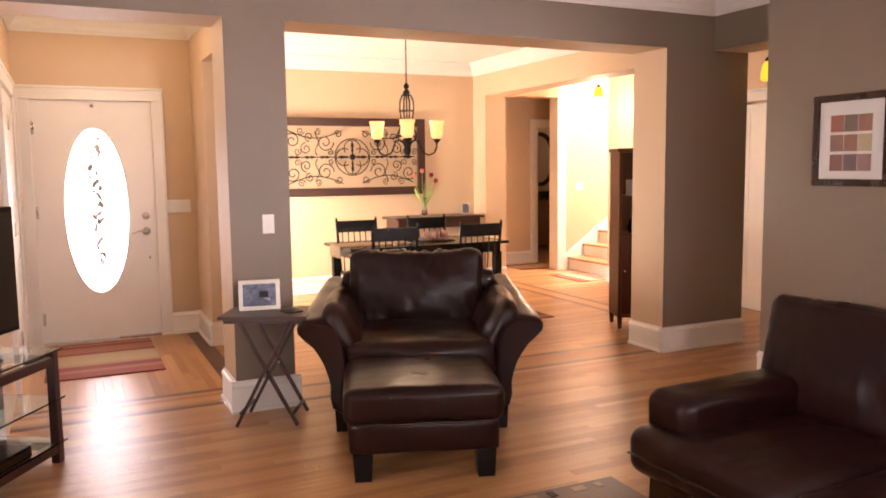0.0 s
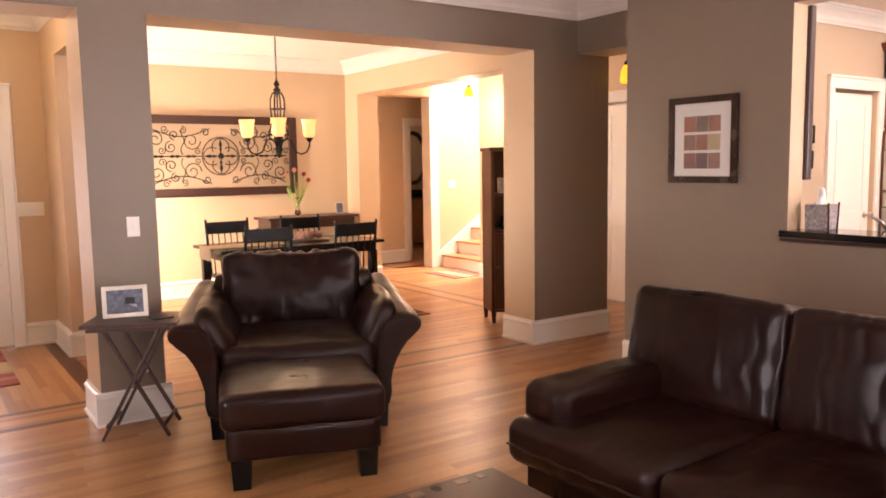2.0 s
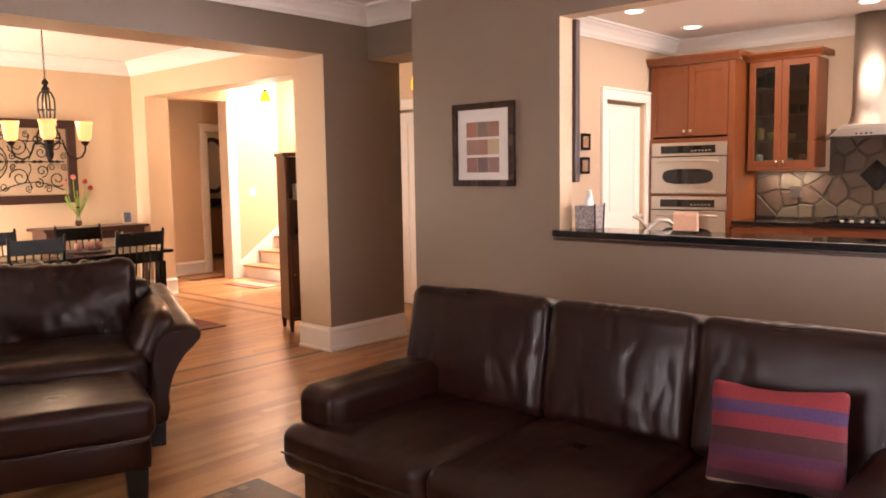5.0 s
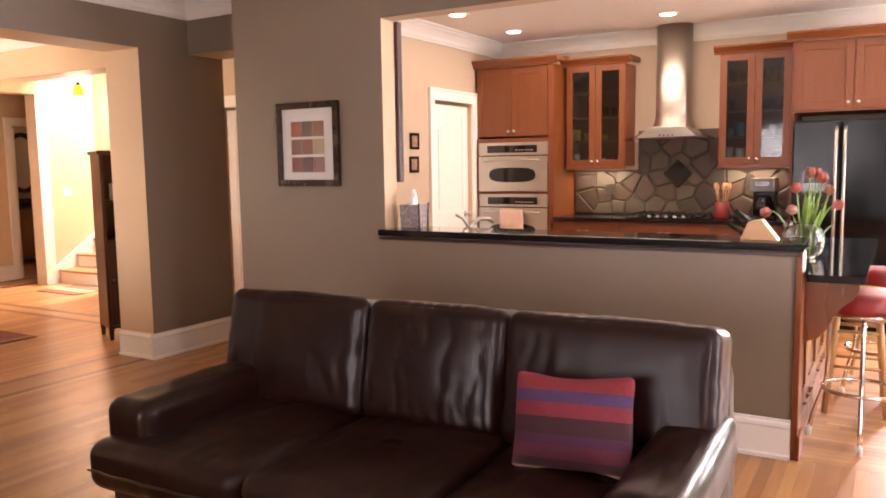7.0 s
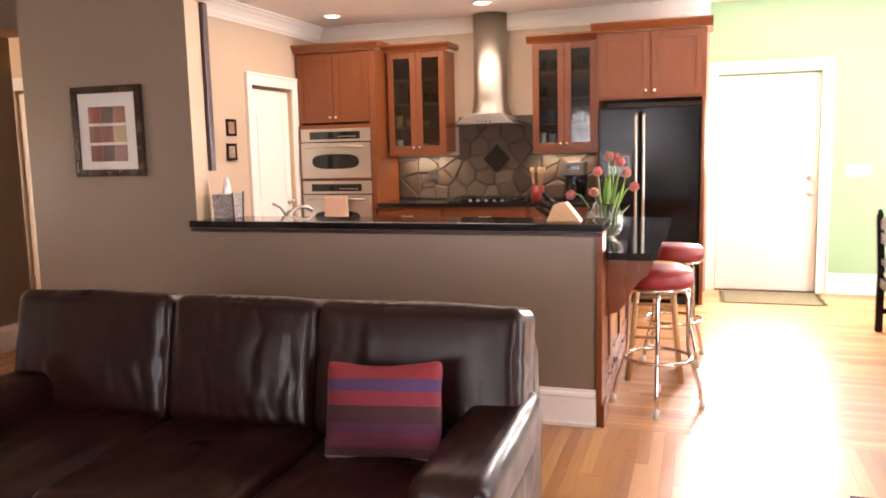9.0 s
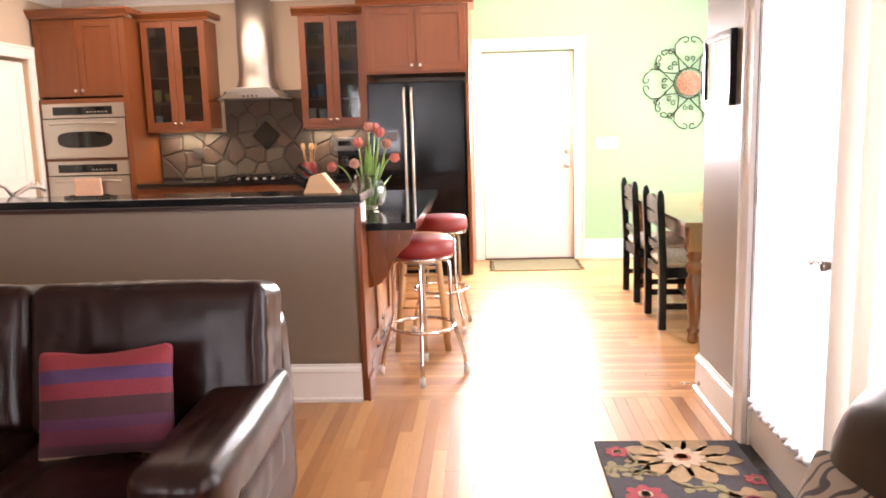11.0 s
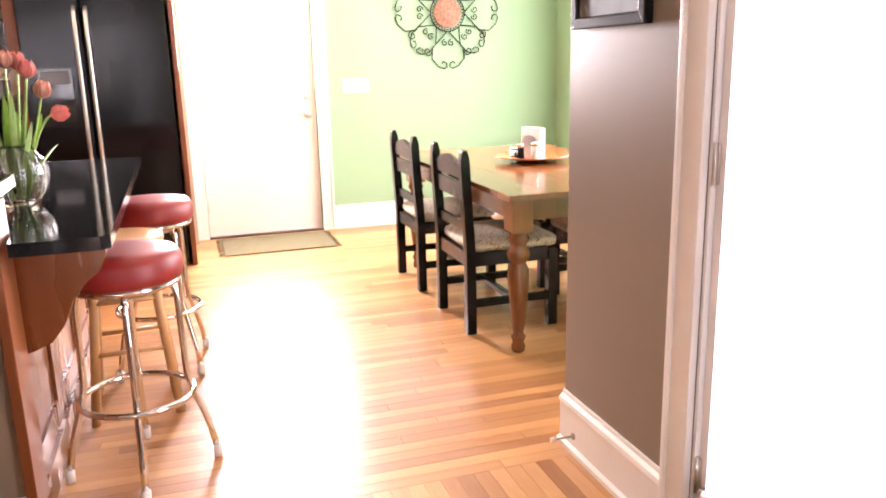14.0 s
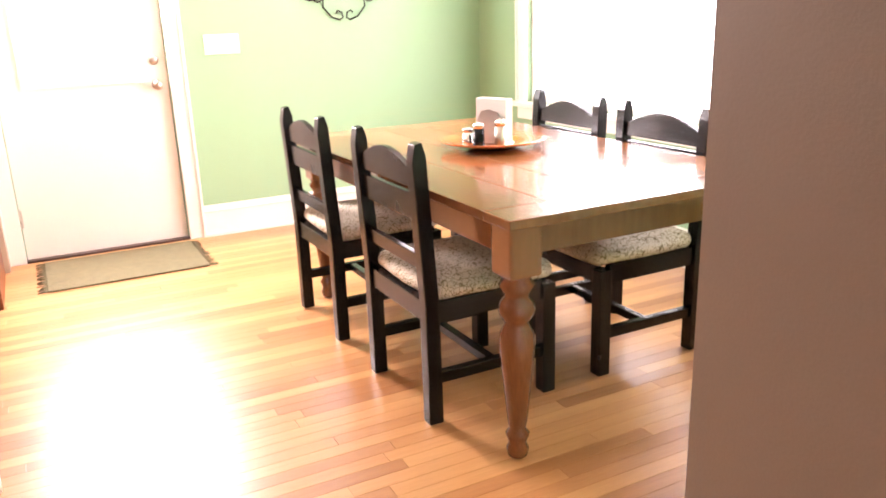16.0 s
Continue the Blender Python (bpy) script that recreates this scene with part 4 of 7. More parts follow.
part("neck", B((-0.08, -0.01, 0.01), (0.08, 0.03, 0.10), 0.006), BLACK_GLOSS, tv)
part("foot", B((-0.24, -0.13, 0), (0.24, 0.13, 0.014), 0.006), BLACK_GLOSS, tv)
box = thing("media_player", pose(-0.12, 3.95, 0.115, 0, 0, 58), "black media player on the lower glass shelf", "media player")
part("case", B((-0.21, -0.15, 0.0), (0.21, 0.15, 0.055), 0.004), BLACK_GLOSS, box)
part("front_panel", B((-0.20, -0.154, 0.008), (0.20, -0.149, 0.045), 0.001), BLACK_GLASS, box)

# recliner near the window
recl = thing("recliner", pose(1.885, -1.02, 0, 0, 0, -168), "dark olive-brown leather recliner with its back to the window", "armchair")
OLIVE_LEATHER = surface("olive_brown_leather", (0.022, 0.0155, 0.011), 0.36, vary=0.25, scale=4, grain=60, bump=0.012)
part("base", cushion((-0.34, -0.36, 0.06), (0.34, 0.30, 0.30), 0.05, 0.01, 8, 61, 0.004), OLIVE_LEATHER, recl)
part("seat_cushion", cushion((-0.26, -0.40, 0.28), (0.26, 0.18, 0.44), 0.07, 0.02, 10, 62, 0.006), OLIVE_LEATHER, recl)
back = cushion((-0.315, 0.14, 0.28), (0.315, 0.335, 0.95), 0.095, 0.02, 18, 63, 0.006)
for v in back.verts:
    v.co.z -= (0.02 + 0.30 * max(0.0, abs(v.co.x) / 0.315 - 0.30) ** 2) * max(0.0, min(1.0, (v.co.z - 0.55) / 0.2))
rb = part("back", back, OLIVE_LEATHER, recl)
part("piping", tube([(x, 0.335, 0.885 - 1.9 * max(0.0, abs(x) - 0.10) ** 2) for x in [-0.25 + k * 0.025 for k in range(21)]], 0.006, 8), BLACK_WOOD, rb, "dark piping along the top seam")
for s in (-1, 1):
    part("arm", cushion((s * 0.35 - 0.075, -0.36, 0.08), (s * 0.35 + 0.075, 0.20, 0.50), 0.07, 0.01, 10, 64 + s, 0.005), OLIVE_LEATHER, recl)
for x in (-0.28, 0.28):
    for y in (-0.28, 0.24):
        block_foot(recl, x, y, 0.07)
CONTOUR, nt, bsdf = nodes_of("contour_line_cloth")
wave, ramp, coord = nt.nodes.new("ShaderNodeTexWave"), nt.nodes.new("ShaderNodeValToRGB"), nt.nodes.new("ShaderNodeTexCoord")
wave.inputs["Scale"].default_value, wave.inputs["Distortion"].default_value, wave.inputs["Detail Scale"].default_value, wave.inputs["Detail"].default_value = 9.0, 9.0, 1.2, 1.0
ramp.color_ramp.elements[0].position, ramp.color_ramp.elements[0].color = 0.16, (0.05, 0.034, 0.026, 1)
ramp.color_ramp.elements[1].position, ramp.color_ramp.elements[1].color = 0.34, (0.30, 0.22, 0.155, 1)
nt.links.new(coord.outputs["Object"], wave.inputs["Vector"])
nt.links.new(wave.outputs[0], ramp.inputs[0])
nt.links.new(ramp.outputs[0], bsdf.inputs["Base Color"])
bsdf.inputs["Roughness"].default_value = 0.9
zp = cushion((-0.17, -0.05, -0.15), (0.17, 0.05, 0.15), 0.03, (-0.012, 0.04, -0.012), 14, 77, 0.008)
for v in zp.verts:
    k = max(abs(v.co.x) / 0.17, abs(v.co.z) / 0.15)
    v.co.y *= max(0.12, 1.1 - 0.9 * k ** 3)
single("throw_pillow", zp, CONTOUR, "tan throw pillow with dark contour lines on the recliner", "pillow", pose(2.05, -1.10, 0.585, -18, 0, -168))

# flowered rug before the patio door
RUG_DARK = surface("charcoal_rug_wool", (0.035, 0.027, 0.028), 0.95, vary=0.3, scale=30, grain=300, bump=0.5)
def wool(name, c):
    return surface(name, c, 0.95, vary=0.25, scale=30, grain=300, bump=0.5)
GOLD_W, RED_W, CREAM_W, OLIVE_W, RUST_W = wool("gold_wool", (0.25, 0.16, 0.075)), wool("red_wool", (0.24, 0.03, 0.035)), wool("cream_wool", (0.38, 0.27, 0.18)), wool("olive_wool", (0.19, 0.15, 0.07)), wool("rust_wool", (0.36, 0.12, 0.06))
rug = thing("flowered_rug", pose(3.45, -1.205, 0.0), "charcoal rug with large gold and red flowers", "rug")
part("rug_body", B((-0.50, -0.30, 0.0), (0.50, 0.30, 0.010), 0.004), RUG_DARK, rug)


def petal_ring(cx, cy, r0, r1, n, wid, mat, nm, z, turn=0.0):
    for k in range(n):
        a = 2 * math.pi * k / n + turn
        bm = bmesh.new()
        vs = []
        outline = [(r0, -wid * 0.3), (r0 + (r1 - r0) * 0.5, -wid * 0.5), (r0 + (r1 - r0) * 0.85, -wid * 0.28), (r1, 0), (r0 + (r1 - r0) * 0.85, wid * 0.28), (r0 + (r1 - r0) * 0.5, wid * 0.5), (r0, wid * 0.3)]
        pts = [(cx + x * math.cos(a) - y * math.sin(a), cy + x * math.sin(a) + y * math.cos(a)) for x, y in outline]
        pts = [(max(-0.495, min(0.495, x)), max(-0.295, min(0.295, y))) for x, y in pts]
        f = bm.faces.new([bm.verts.new((x, y, z)) for x, y in pts])
        ex = bmesh.ops.extrude_face_region(bm, geom=[f])
        for v in ex["geom"]:
            if isinstance(v, bmesh.types.BMVert):
                v.co.z += 0.003
        bmesh.ops.recalc_face_normals(bm, faces=bm.faces)
        part(nm, bm, mat, rug)


petal_ring(0.32, -0.03, 0.07, 0.24, 11, 0.11, GOLD_W, "gold_petal", 0.009)
petal_ring(0.32, -0.03, 0.035, 0.10, 12, 0.035, CREAM_W, "cream_petal", 0.0115)
petal_ring(0.32, -0.03, 0.0, 0.036, 8, 0.03, RUST_W, "flower_heart", 0.0135)
for cx, cy, s in ((0.38, 0.22, 0.055), (0.0, 0.18, 0.08), (-0.05, -0.20, 0.11), (-0.35, 0.12, 0.12), (0.12, -0.26, 0.05)):
    petal_ring(cx, cy, s * 0.3, s, 7, s * 0.6, RED_W if s < 0.1 else GOLD_W, "red_petal" if s < 0.1 else "gold_petal", 0.009)
    petal_ring(cx, cy, 0.0, s * 0.36, 6, s * 0.4, CREAM_W if s < 0.1 else RED_W, "flower_heart", 0.0115)
for pts in ([(0.36, 0.18), (0.28, 0.16), (0.22, 0.20), (0.24, 0.26), (0.18, 0.28)], [(0.10, 0.05), (0.05, 0.0), (0.06, -0.08), (0.0, -0.12)], [(-0.1, 0.25), (-0.16, 0.16), (-0.12, 0.08), (-0.2, 0.02)], [(0.15, 0.10), (0.20, 0.14), (0.16, 0.19)]):
    part("vine", tube([(x, y, 0.009) for x, y in pts], 0.008, 6), OLIVE_W, rug)
    for x, y in pts[1:]:
        petal_ring(x, y, 0.0, 0.05, 3, 0.04, OLIVE_W, "leaf", 0.009, x * 9)
# spring door stop on the baseboard
stop = thing("door_stop", pose(4.50, -1.497, 0.075), "small brass spring door stop on the baseboard", "door stop")
part("rosette", turned([(0.012, 0), (0.012, 0.006), (0.005, 0.008), (0, 0.008)], pose(0, 0, 0, -90)), NICKEL, stop)
part("rod", tube([(0, 0.006, 0), (0, 0.07, 0)], 0.004), NICKEL, stop)
part("tip", tube([(0, 0.07, 0), (0, 0.085, 0)], 0.009), TRIM, stop)
# small framed picture beside the patio door
picture_frame("framed_picture", pose(4.365, -1.498, 1.42, 0, 0, 180), 0.41, 0.32, 0.03, 0.03, BLACK_WOOD, "black frame with a dim landscape beside the patio door",
              [("picture", -0.17, 0.17, 0.035, 0.285, surface("dim_landscape", (0.10, 0.09, 0.075), 0.5, vary=0.6, scale=9, grain=40))])

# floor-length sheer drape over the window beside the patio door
# slight glow of the cloth itself, in place of window light behind
DRAPE = glow("cream_drape_emissive", (1.0, 0.93, 0.84), 0.16)
drape = thing("curtain", pose(0, -1.425, 0), "floor-length cream sheer curtain hanging beside the patio door", "curtain")
bm = bmesh.new()
n = 110
rows = [[bm.verts.new((2.87 - 1.10 * i / n, 0.028 * math.sin(i * 0.62) + 0.012 * math.sin(i * 0.23 + 1), z)) for i in range(n + 1)] for z in (0.015, 0.9, 1.7, 2.36)]
for a, b in zip(rows, rows[1:]):
    for i in range(n):
        bm.faces.new((a[i], a[i + 1], b[i + 1], b[i])).smooth = True
bmesh.ops.solidify(bm, geom=bm.faces[:], thickness=0.002)
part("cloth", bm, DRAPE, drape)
part("rod", tube([(2.93, 0, 2.39), (0.4, 0, 2.39)], 0.011), IRON, drape)
for x in (2.91, 0.5):
    part("bracket", tube([(x, 0, 2.39), (x, -0.06, 2.39)], 0.007), IRON, drape)


# ---- dining room ----
def spiral(cx, cz, r, turns, start, hand=1, steps=None, shrink=0.22):
    """Points of a scroll that winds in from radius r."""
    n = steps or int(12 * turns) + 1
    return [(cx + hand * (r * (1 - (1 - shrink) * i / (n - 1))) * math.cos(start + 2 * math.pi * turns * i / (n - 1)), cz + (r * (1 - (1 - shrink) * i / (n - 1))) * math.sin(start + 2 * math.pi * turns * i / (n - 1))) for i in range(n)]


iron = thing("iron_wall_panel", pose(3.40, 8.80, 1.135), "scrolled wrought iron panel in a dark wood frame", "wall decoration")
W2, HT, FB = 0.935, 0.91, 0.095
for pts in (((-W2, 0), (W2, 0), (W2 - FB, FB), (-W2 + FB, FB)), ((-W2, HT), (-W2 + FB, HT - FB), (W2 - FB, HT - FB), (W2, HT)), ((-W2, 0), (-W2 + FB, FB), (-W2 + FB, HT - FB), (-W2, HT)), ((W2, 0), (W2, HT), (W2 - FB, HT - FB), (W2 - FB, FB))):
    part("frame_bar", prism(pts, 0.045, None, 0.004), DARK_WOOD, iron)
mid = HT / 2
def scroll(pts, r=0.006):
    part("scroll", tube([(x, 0.022, z) for x, z in pts], r, 6), IRON, iron)
for k in range(4):
    a = math.pi / 2 * k
    c, s = math.cos(a), math.sin(a)
    scroll([(0.10 * c + 0.10 * math.cos(t), mid + 0.10 * s + 0.10 * math.sin(t)) for t in [a - 2.1 + 4.2 * i / 16 for i in range(17)]])
    part("leaf_finial", turned([(0.003, 0), (0.016, 0.05), (0.010, 0.07), (0.020, 0.10), (0.004, 0.16)], pose(0.03 * c, 0.022, mid + 0.03 * s, 0, 90 - math.degrees(a), 0), 8), IRON, iron)
scroll([(0.215 * math.cos(t), mid + 0.215 * math.sin(t)) for t in [2 * math.pi * i / 32 for i in range(33)]])
part("hub", turned([(0.035, 0), (0.035, 0.012), (0.02, 0.02), (0, 0.022)], pose(0, 0.022, mid, 90), 16), IRON, iron)
for sx in (-1, 1):
    scroll([(sx * (0.22 + 0.58 * i / 8), mid) for i in range(9)])
    for x in (0.34, 0.52, 0.70):
        part("leaf_finial", turned([(0.003, -0.07), (0.018, -0.03), (0.008, 0), (0.018, 0.03), (0.003, 0.07)], pose(sx * x, 0.022, mid, 0, 90, 0), 8), IRON, iron)
    for sz in (-1, 1):
        scroll([(sx * x, mid + sz * z) for x, z in spiral(0.33, 0.17, 0.105, 1.5, math.pi, 1)])
        scroll([(sx * x, mid + sz * z) for x, z in spiral(0.72, 0.19, 0.095, 1.5, 0.0, 1)])
        scroll([(sx * x, mid + sz * z) for x, z in spiral(0.56, 0.10, 0.07, 1.4, math.pi / 2, -1)])
        scroll([(sx * x, mid + sz * z) for x, z in spiral(0.52, 0.235, 0.055, 1.4, -math.pi / 2, 1)])
        scroll([(sx * (0.12 + 0.66 * i / 12), mid + sz * (0.31 - 0.09 * math.sin(math.pi * i / 12))) for i in range(13)])
        scroll([(sx * x, mid + sz * z) for x, z in spiral(0.17, 0.265, 0.05, 1.3, 0, 1)])
        for cx, cz, r, turn in ((0.42, 0.29, 0.04, 1.2), (0.66, 0.065, 0.045, 2.4), (0.80, 0.06, 0.04, 0.4), (0.62, 0.30, 0.045, 3.4), (0.27, 0.055, 0.038, 0.9)):
            scroll([(sx * x, mid + sz * z) for x, z in spiral(cx, cz, r, 1.4, turn, 1)], 0.005)
        scroll([(sx * (0.43 + 0.02 * math.sin(i)), mid + sz * (0.02 + 0.27 * i / 8)) for i in range(9)], 0.005)


def windsor_chair(m):
    ob = thing("dining_chair", m, "black spindle-back wooden dining chair", "chair", "chairs round the dining table")
    part("seat", B((-0.21, -0.21, 0.43), (0.21, 0.20, 0.462), 0.012), BLACK_WOOD, ob)
    for x, y in ((-0.17, -0.16), (0.17, -0.16), (-0.16, 0.15), (0.16, 0.15)):
        part("leg", tube([(x * 1.15, y * 1.15, 0), (x * 1.08, y * 1.08, 0.2), (x, y, 0.435)], [0.013, 0.018, 0.013]), BLACK_WOOD, ob)
    for s in (-1, 1):
        part("back_post", tube([(s * 0.19, 0.18, 0.45), (s * 0.20, 0.215, 0.70), (s * 0.205, 0.25, 0.955), (s * 0.205, 0.252, 0.975)], [0.014, 0.015, 0.013, 0.006]), BLACK_WOOD, ob)
        part("stretcher", tube([(s * 0.18, -0.18, 0.17), (s * 0.175, 0.165, 0.17)], 0.009), BLACK_WOOD, ob)
    part("crest_rail", B((-0.20, 0.228, 0.83), (0.20, 0.250, 0.945), 0.006), BLACK_WOOD, ob)
    for k in range(6):
        x = -0.15 + 0.06 * k
        part("spindle", tube([(x, 0.18, 0.455), (x, 0.238, 0.84)], 0.006, 6), BLACK_WOOD, ob)
    return ob


c0 = windsor_chair(pose(2.86, 6.42, 0, 0, 0, 180))
for m in (pose(3.69, 6.42, 0, 0, 0, 180), pose(2.90, 7.06, 0), pose(3.66, 7.06, 0)):
    copy_thing(c0, m)
dt = thing("dining_table", pose(3.29, 6.72, 0), "black painted rectangular dining table", "table")
part("tabletop", B((-0.79, -0.38, 0.735), (0.79, 0.38, 0.762), 0.006), BLACK_WOOD, dt)
part("apron", B((-0.72, -0.32, 0.655), (0.72, 0.32, 0.735), 0.003), BLACK_WOOD, dt)
for x in (-0.70, 0.70):
    for y in (-0.30, 0.30):
        part("leg", prism([(x - 0.03, 0), (x + 0.03, 0), (x + 0.036, 0.66), (x - 0.036, 0.66)], 0.07, Matrix.Translation((0, y - 0.035, 0)), 0.004), BLACK_WOOD, dt)
LINEN = surface("tan_runner_linen", (0.30, 0.21, 0.12), 0.9, vary=0.2, scale=20, grain=260, bump=0.3)
bm = B((-0.80, -0.15, 0.763), (-0.10, 0.15, 0.767))
box_into(bm, (-0.804, -0.15, 0.66), (-0.800, 0.15, 0.767))
single("table_runner", bm, LINEN, "tan linen runner laid along the dining table", "table runner", pose(3.29, 6.72, 0))
bowl = thing("centerpiece_bowl", pose(3.50, 6.74, 0.763), "low dark tray with glass candle holders on the table", "centerpiece")
part("tray", turned([(0.17, 0), (0.19, 0.012), (0.175, 0.018), (0, 0.012)]), DARK_WOOD, bowl)
for x in (-0.08, 0.02, 0.10):
    part("candle_cup", turned([(0.025, 0.014), (0.035, 0.05), (0.033, 0.085), (0.028, 0.085), (0.028, 0.05), (0, 0.02)], pose(x, 0.02, 0), 14), surface("pink_glass_cup", (0.45, 0.24, 0.20), 0.15), bowl)

# chandelier
AMBER = glow("amber_glass_lit", (1.0, 0.50, 0.17), 1.25)
ch = thing("chandelier", pose(3.225, 6.75, 0.05), "dark iron cage chandelier with amber glass shades", "chandelier")
for k in range(int((H - 2.24) / 0.034)):
    z = 2.19 + 0.034 * k
    t = 90 * (k % 2)
    part("chain_link", tube([pose(0, 0, z, 0, 0, t) @ Vector((0.008 * math.cos(a), 0, 0.021 * math.sin(a))) for a in [2 * math.pi * i / 8 for i in range(8)]], 0.0028, 5, True), IRON, ch)
part("canopy", turned([(0.0, H - 0.08), (0.03, H - 0.08), (0.06, H - 0.062), (0.065, H - 0.05)]), IRON, ch)
part("finial", turned([(0.006, 2.19), (0.022, 2.17), (0.028, 2.15), (0.012, 2.13), (0.03, 2.11), (0.036, 2.095), (0.01, 2.085)]), IRON, ch)
for k in range(8):
    a = 2 * math.pi * k / 8
    part("cage_rib", tube([(r * math.cos(a), r * math.sin(a), z) for r, z in ((0.012, 2.09), (0.045, 2.07), (0.066, 2.02), (0.068, 1.94), (0.058, 1.86), (0.066, 1.78), (0.095, 1.71), (0.085, 1.665), (0.03, 1.64))], 0.0075, 6), IRON, ch)
for z, r in ((1.93, 0.067), (1.70, 0.094)):
    part("cage_ring", tube([(r * math.cos(2 * math.pi * i / 24), r * math.sin(2 * math.pi * i / 24), z) for i in range(24)], 0.006, 6, True), IRON, ch)
part("stem", tube([(0, 0, 2.09), (0, 0, 1.55)], 0.008), IRON, ch)
part("bottom_finial", turned([(0.0, 1.485), (0.014, 1.50), (0.022, 1.53), (0.035, 1.56), (0.03, 1.60), (0.045, 1.635), (0.02, 1.66)]), IRON, ch)
for k in range(4):
    a = math.pi / 2 * k + radians(67.7)
    arm = part("arm", tube([(r * math.cos(a), r * math.sin(a), z) for r, z in ((0.02, 1.63), (0.07, 1.66), (0.11, 1.65), (0.125, 1.60), (0.15, 1.545), (0.20, 1.52), (0.25, 1.54), (0.275, 1.59), (0.278, 1.645))], 0.008, 8), IRON, ch)
    mm = Matrix.Translation((0.278 * math.cos(a), 0.278 * math.sin(a), 0))
    part("cup", turned([(0.006, 1.63), (0.018, 1.64), (0.030, 1.655), (0.034, 1.672), (0.0, 1.675)], mm, 16), IRON, arm)
    part("shade", turned([(0.030, 1.674), (0.050, 1.69), (0.056, 1.73), (0.060, 1.79), (0.072, 1.835), (0.068, 1.835), (0.055, 1.79), (0.050, 1.73), (0.044, 1.70), (0.0, 1.69)], mm, 20), AMBER, arm, "amber glass shade, lit")
lamp("chandelier_light", "POINT", 30, WARM, Matrix.Translation((3.225, 6.75, 2.0)), 0.12)

# console under the iron panel
buffet = thing("console_table", pose(4.33, 8.56, 0), "dark wood console table against the dining wall", "console table")
part("tabletop", B((-0.58, -0.22, 0.845), (0.58, 0.24, 0.875), 0.006), DARK_WOOD, buffet)
part("apron", B((-0.54, -0.18, 0.74), (0.54, 0.20, 0.845), 0.003), DARK_WOOD, buffet)
for x in (-0.26, 0.26):
    d = part("drawer", B((x - 0.22, -0.192, 0.755), (x + 0.22, -0.178, 0.83), 0.003), DARK_WOOD, buffet)
    part("pull", turned([(0.012, 0), (0.006, 0.01), (0.012, 0.02), (0, 0.024)], pose(x, -0.192, 0.792, 90), 12), NICKEL, d)
part("shelf", B((-0.53, -0.18, 0.22), (0.53, 0.20, 0.245), 0.003), DARK_WOOD, buffet)
for x in (-0.53, 0.53):
    for y in (-0.17, 0.19):
        part("leg", B((x - 0.025, y - 0.025, 0), (x + 0.025, y + 0.025, 0.745), 0.004), DARK_WOOD, buffet)
BOOK = [surface("book_cover", c, 0.6, vary=0.2) for c in ((0.35, 0.06, 0.06), (0.45, 0.30, 0.22), (0.10, 0.05, 0.06), (0.50, 0.10, 0.12))]
for k in range(5):
    b = thing("book", pose(4.42 + 0.045 * k, 8.50, 0.246), "upright book in red and cream on the console shelf", "book", "books on the console shelf")
    part("cover", B((-0.018, -0.09, 0), (0.018, 0.09, 0.26 + 0.02 * (k % 3)), 0.003), BOOK[k % 4], b)
    part("pages", B((-0.014, -0.087, 0.004), (0.014, 0.093, 0.25 + 0.02 * (k % 3))), PAPER, b)
GREEN_LEAF = surface("fresh_green_leaf", (0.27, 0.42, 0.08), 0.45, vary=0.3, scale=20, grain=60)
TULIP = surface("coral_tulip_petal", (0.78, 0.31, 0.26), 0.5, vary=0.3, scale=30)
TULIP_PALE = surface("pale_tulip_edge", (0.70, 0.38, 0.28), 0.5, vary=0.3, scale=30)
CRIMSON = surface("crimson_petal", (0.35, 0.02, 0.03), 0.5, vary=0.3, scale=30)


def tulip(parent, base, tip, lean, mat, size=0.028):
    """A bowed stem with a cup of six petals."""
    b, t = Vector(base), Vector(tip)
    mid_ = (b + t) / 2 + Vector(lean)
    pts = [(1 - u) ** 2 * b + 2 * u * (1 - u) * mid_ + u * u * t for u in [i / 10 for i in range(11)]]
    st = part("stem", tube(pts, 0.0035, 6), GREEN_LEAF, parent)
    q = (pts[-1] - pts[-2]).to_track_quat("Z", "Y").to_matrix().to_4x4()
    bm = bmesh.new()
    for k in range(6):
        r = Matrix.Rotation(math.pi / 3 * k + 0.3, 4, "Z")
        rows = []
        for z, out, w in ((-0.2, 0.15, 0.25), (0.3, 0.75, 0.62), (1.0, 0.95, 0.70), (1.6, 0.80, 0.45), (2.1, 0.62, 0.06)):
            rows.append([bm.verts.new(Matrix.Translation(t) @ q @ r @ Vector((size * out * (1 if j else 0.96), size * w * (j - 1), size * z))) for j in range(3)])
        for a, c in zip(rows, rows[1:]):
            for j in range(2):
                bm.faces.new((a[j], a[j + 1], c[j + 1], c[j])).smooth = True
    bmesh.ops.solidify(bm, geom=bm.faces[:], thickness=0.0015)
    part("blossom", bm, mat, st)


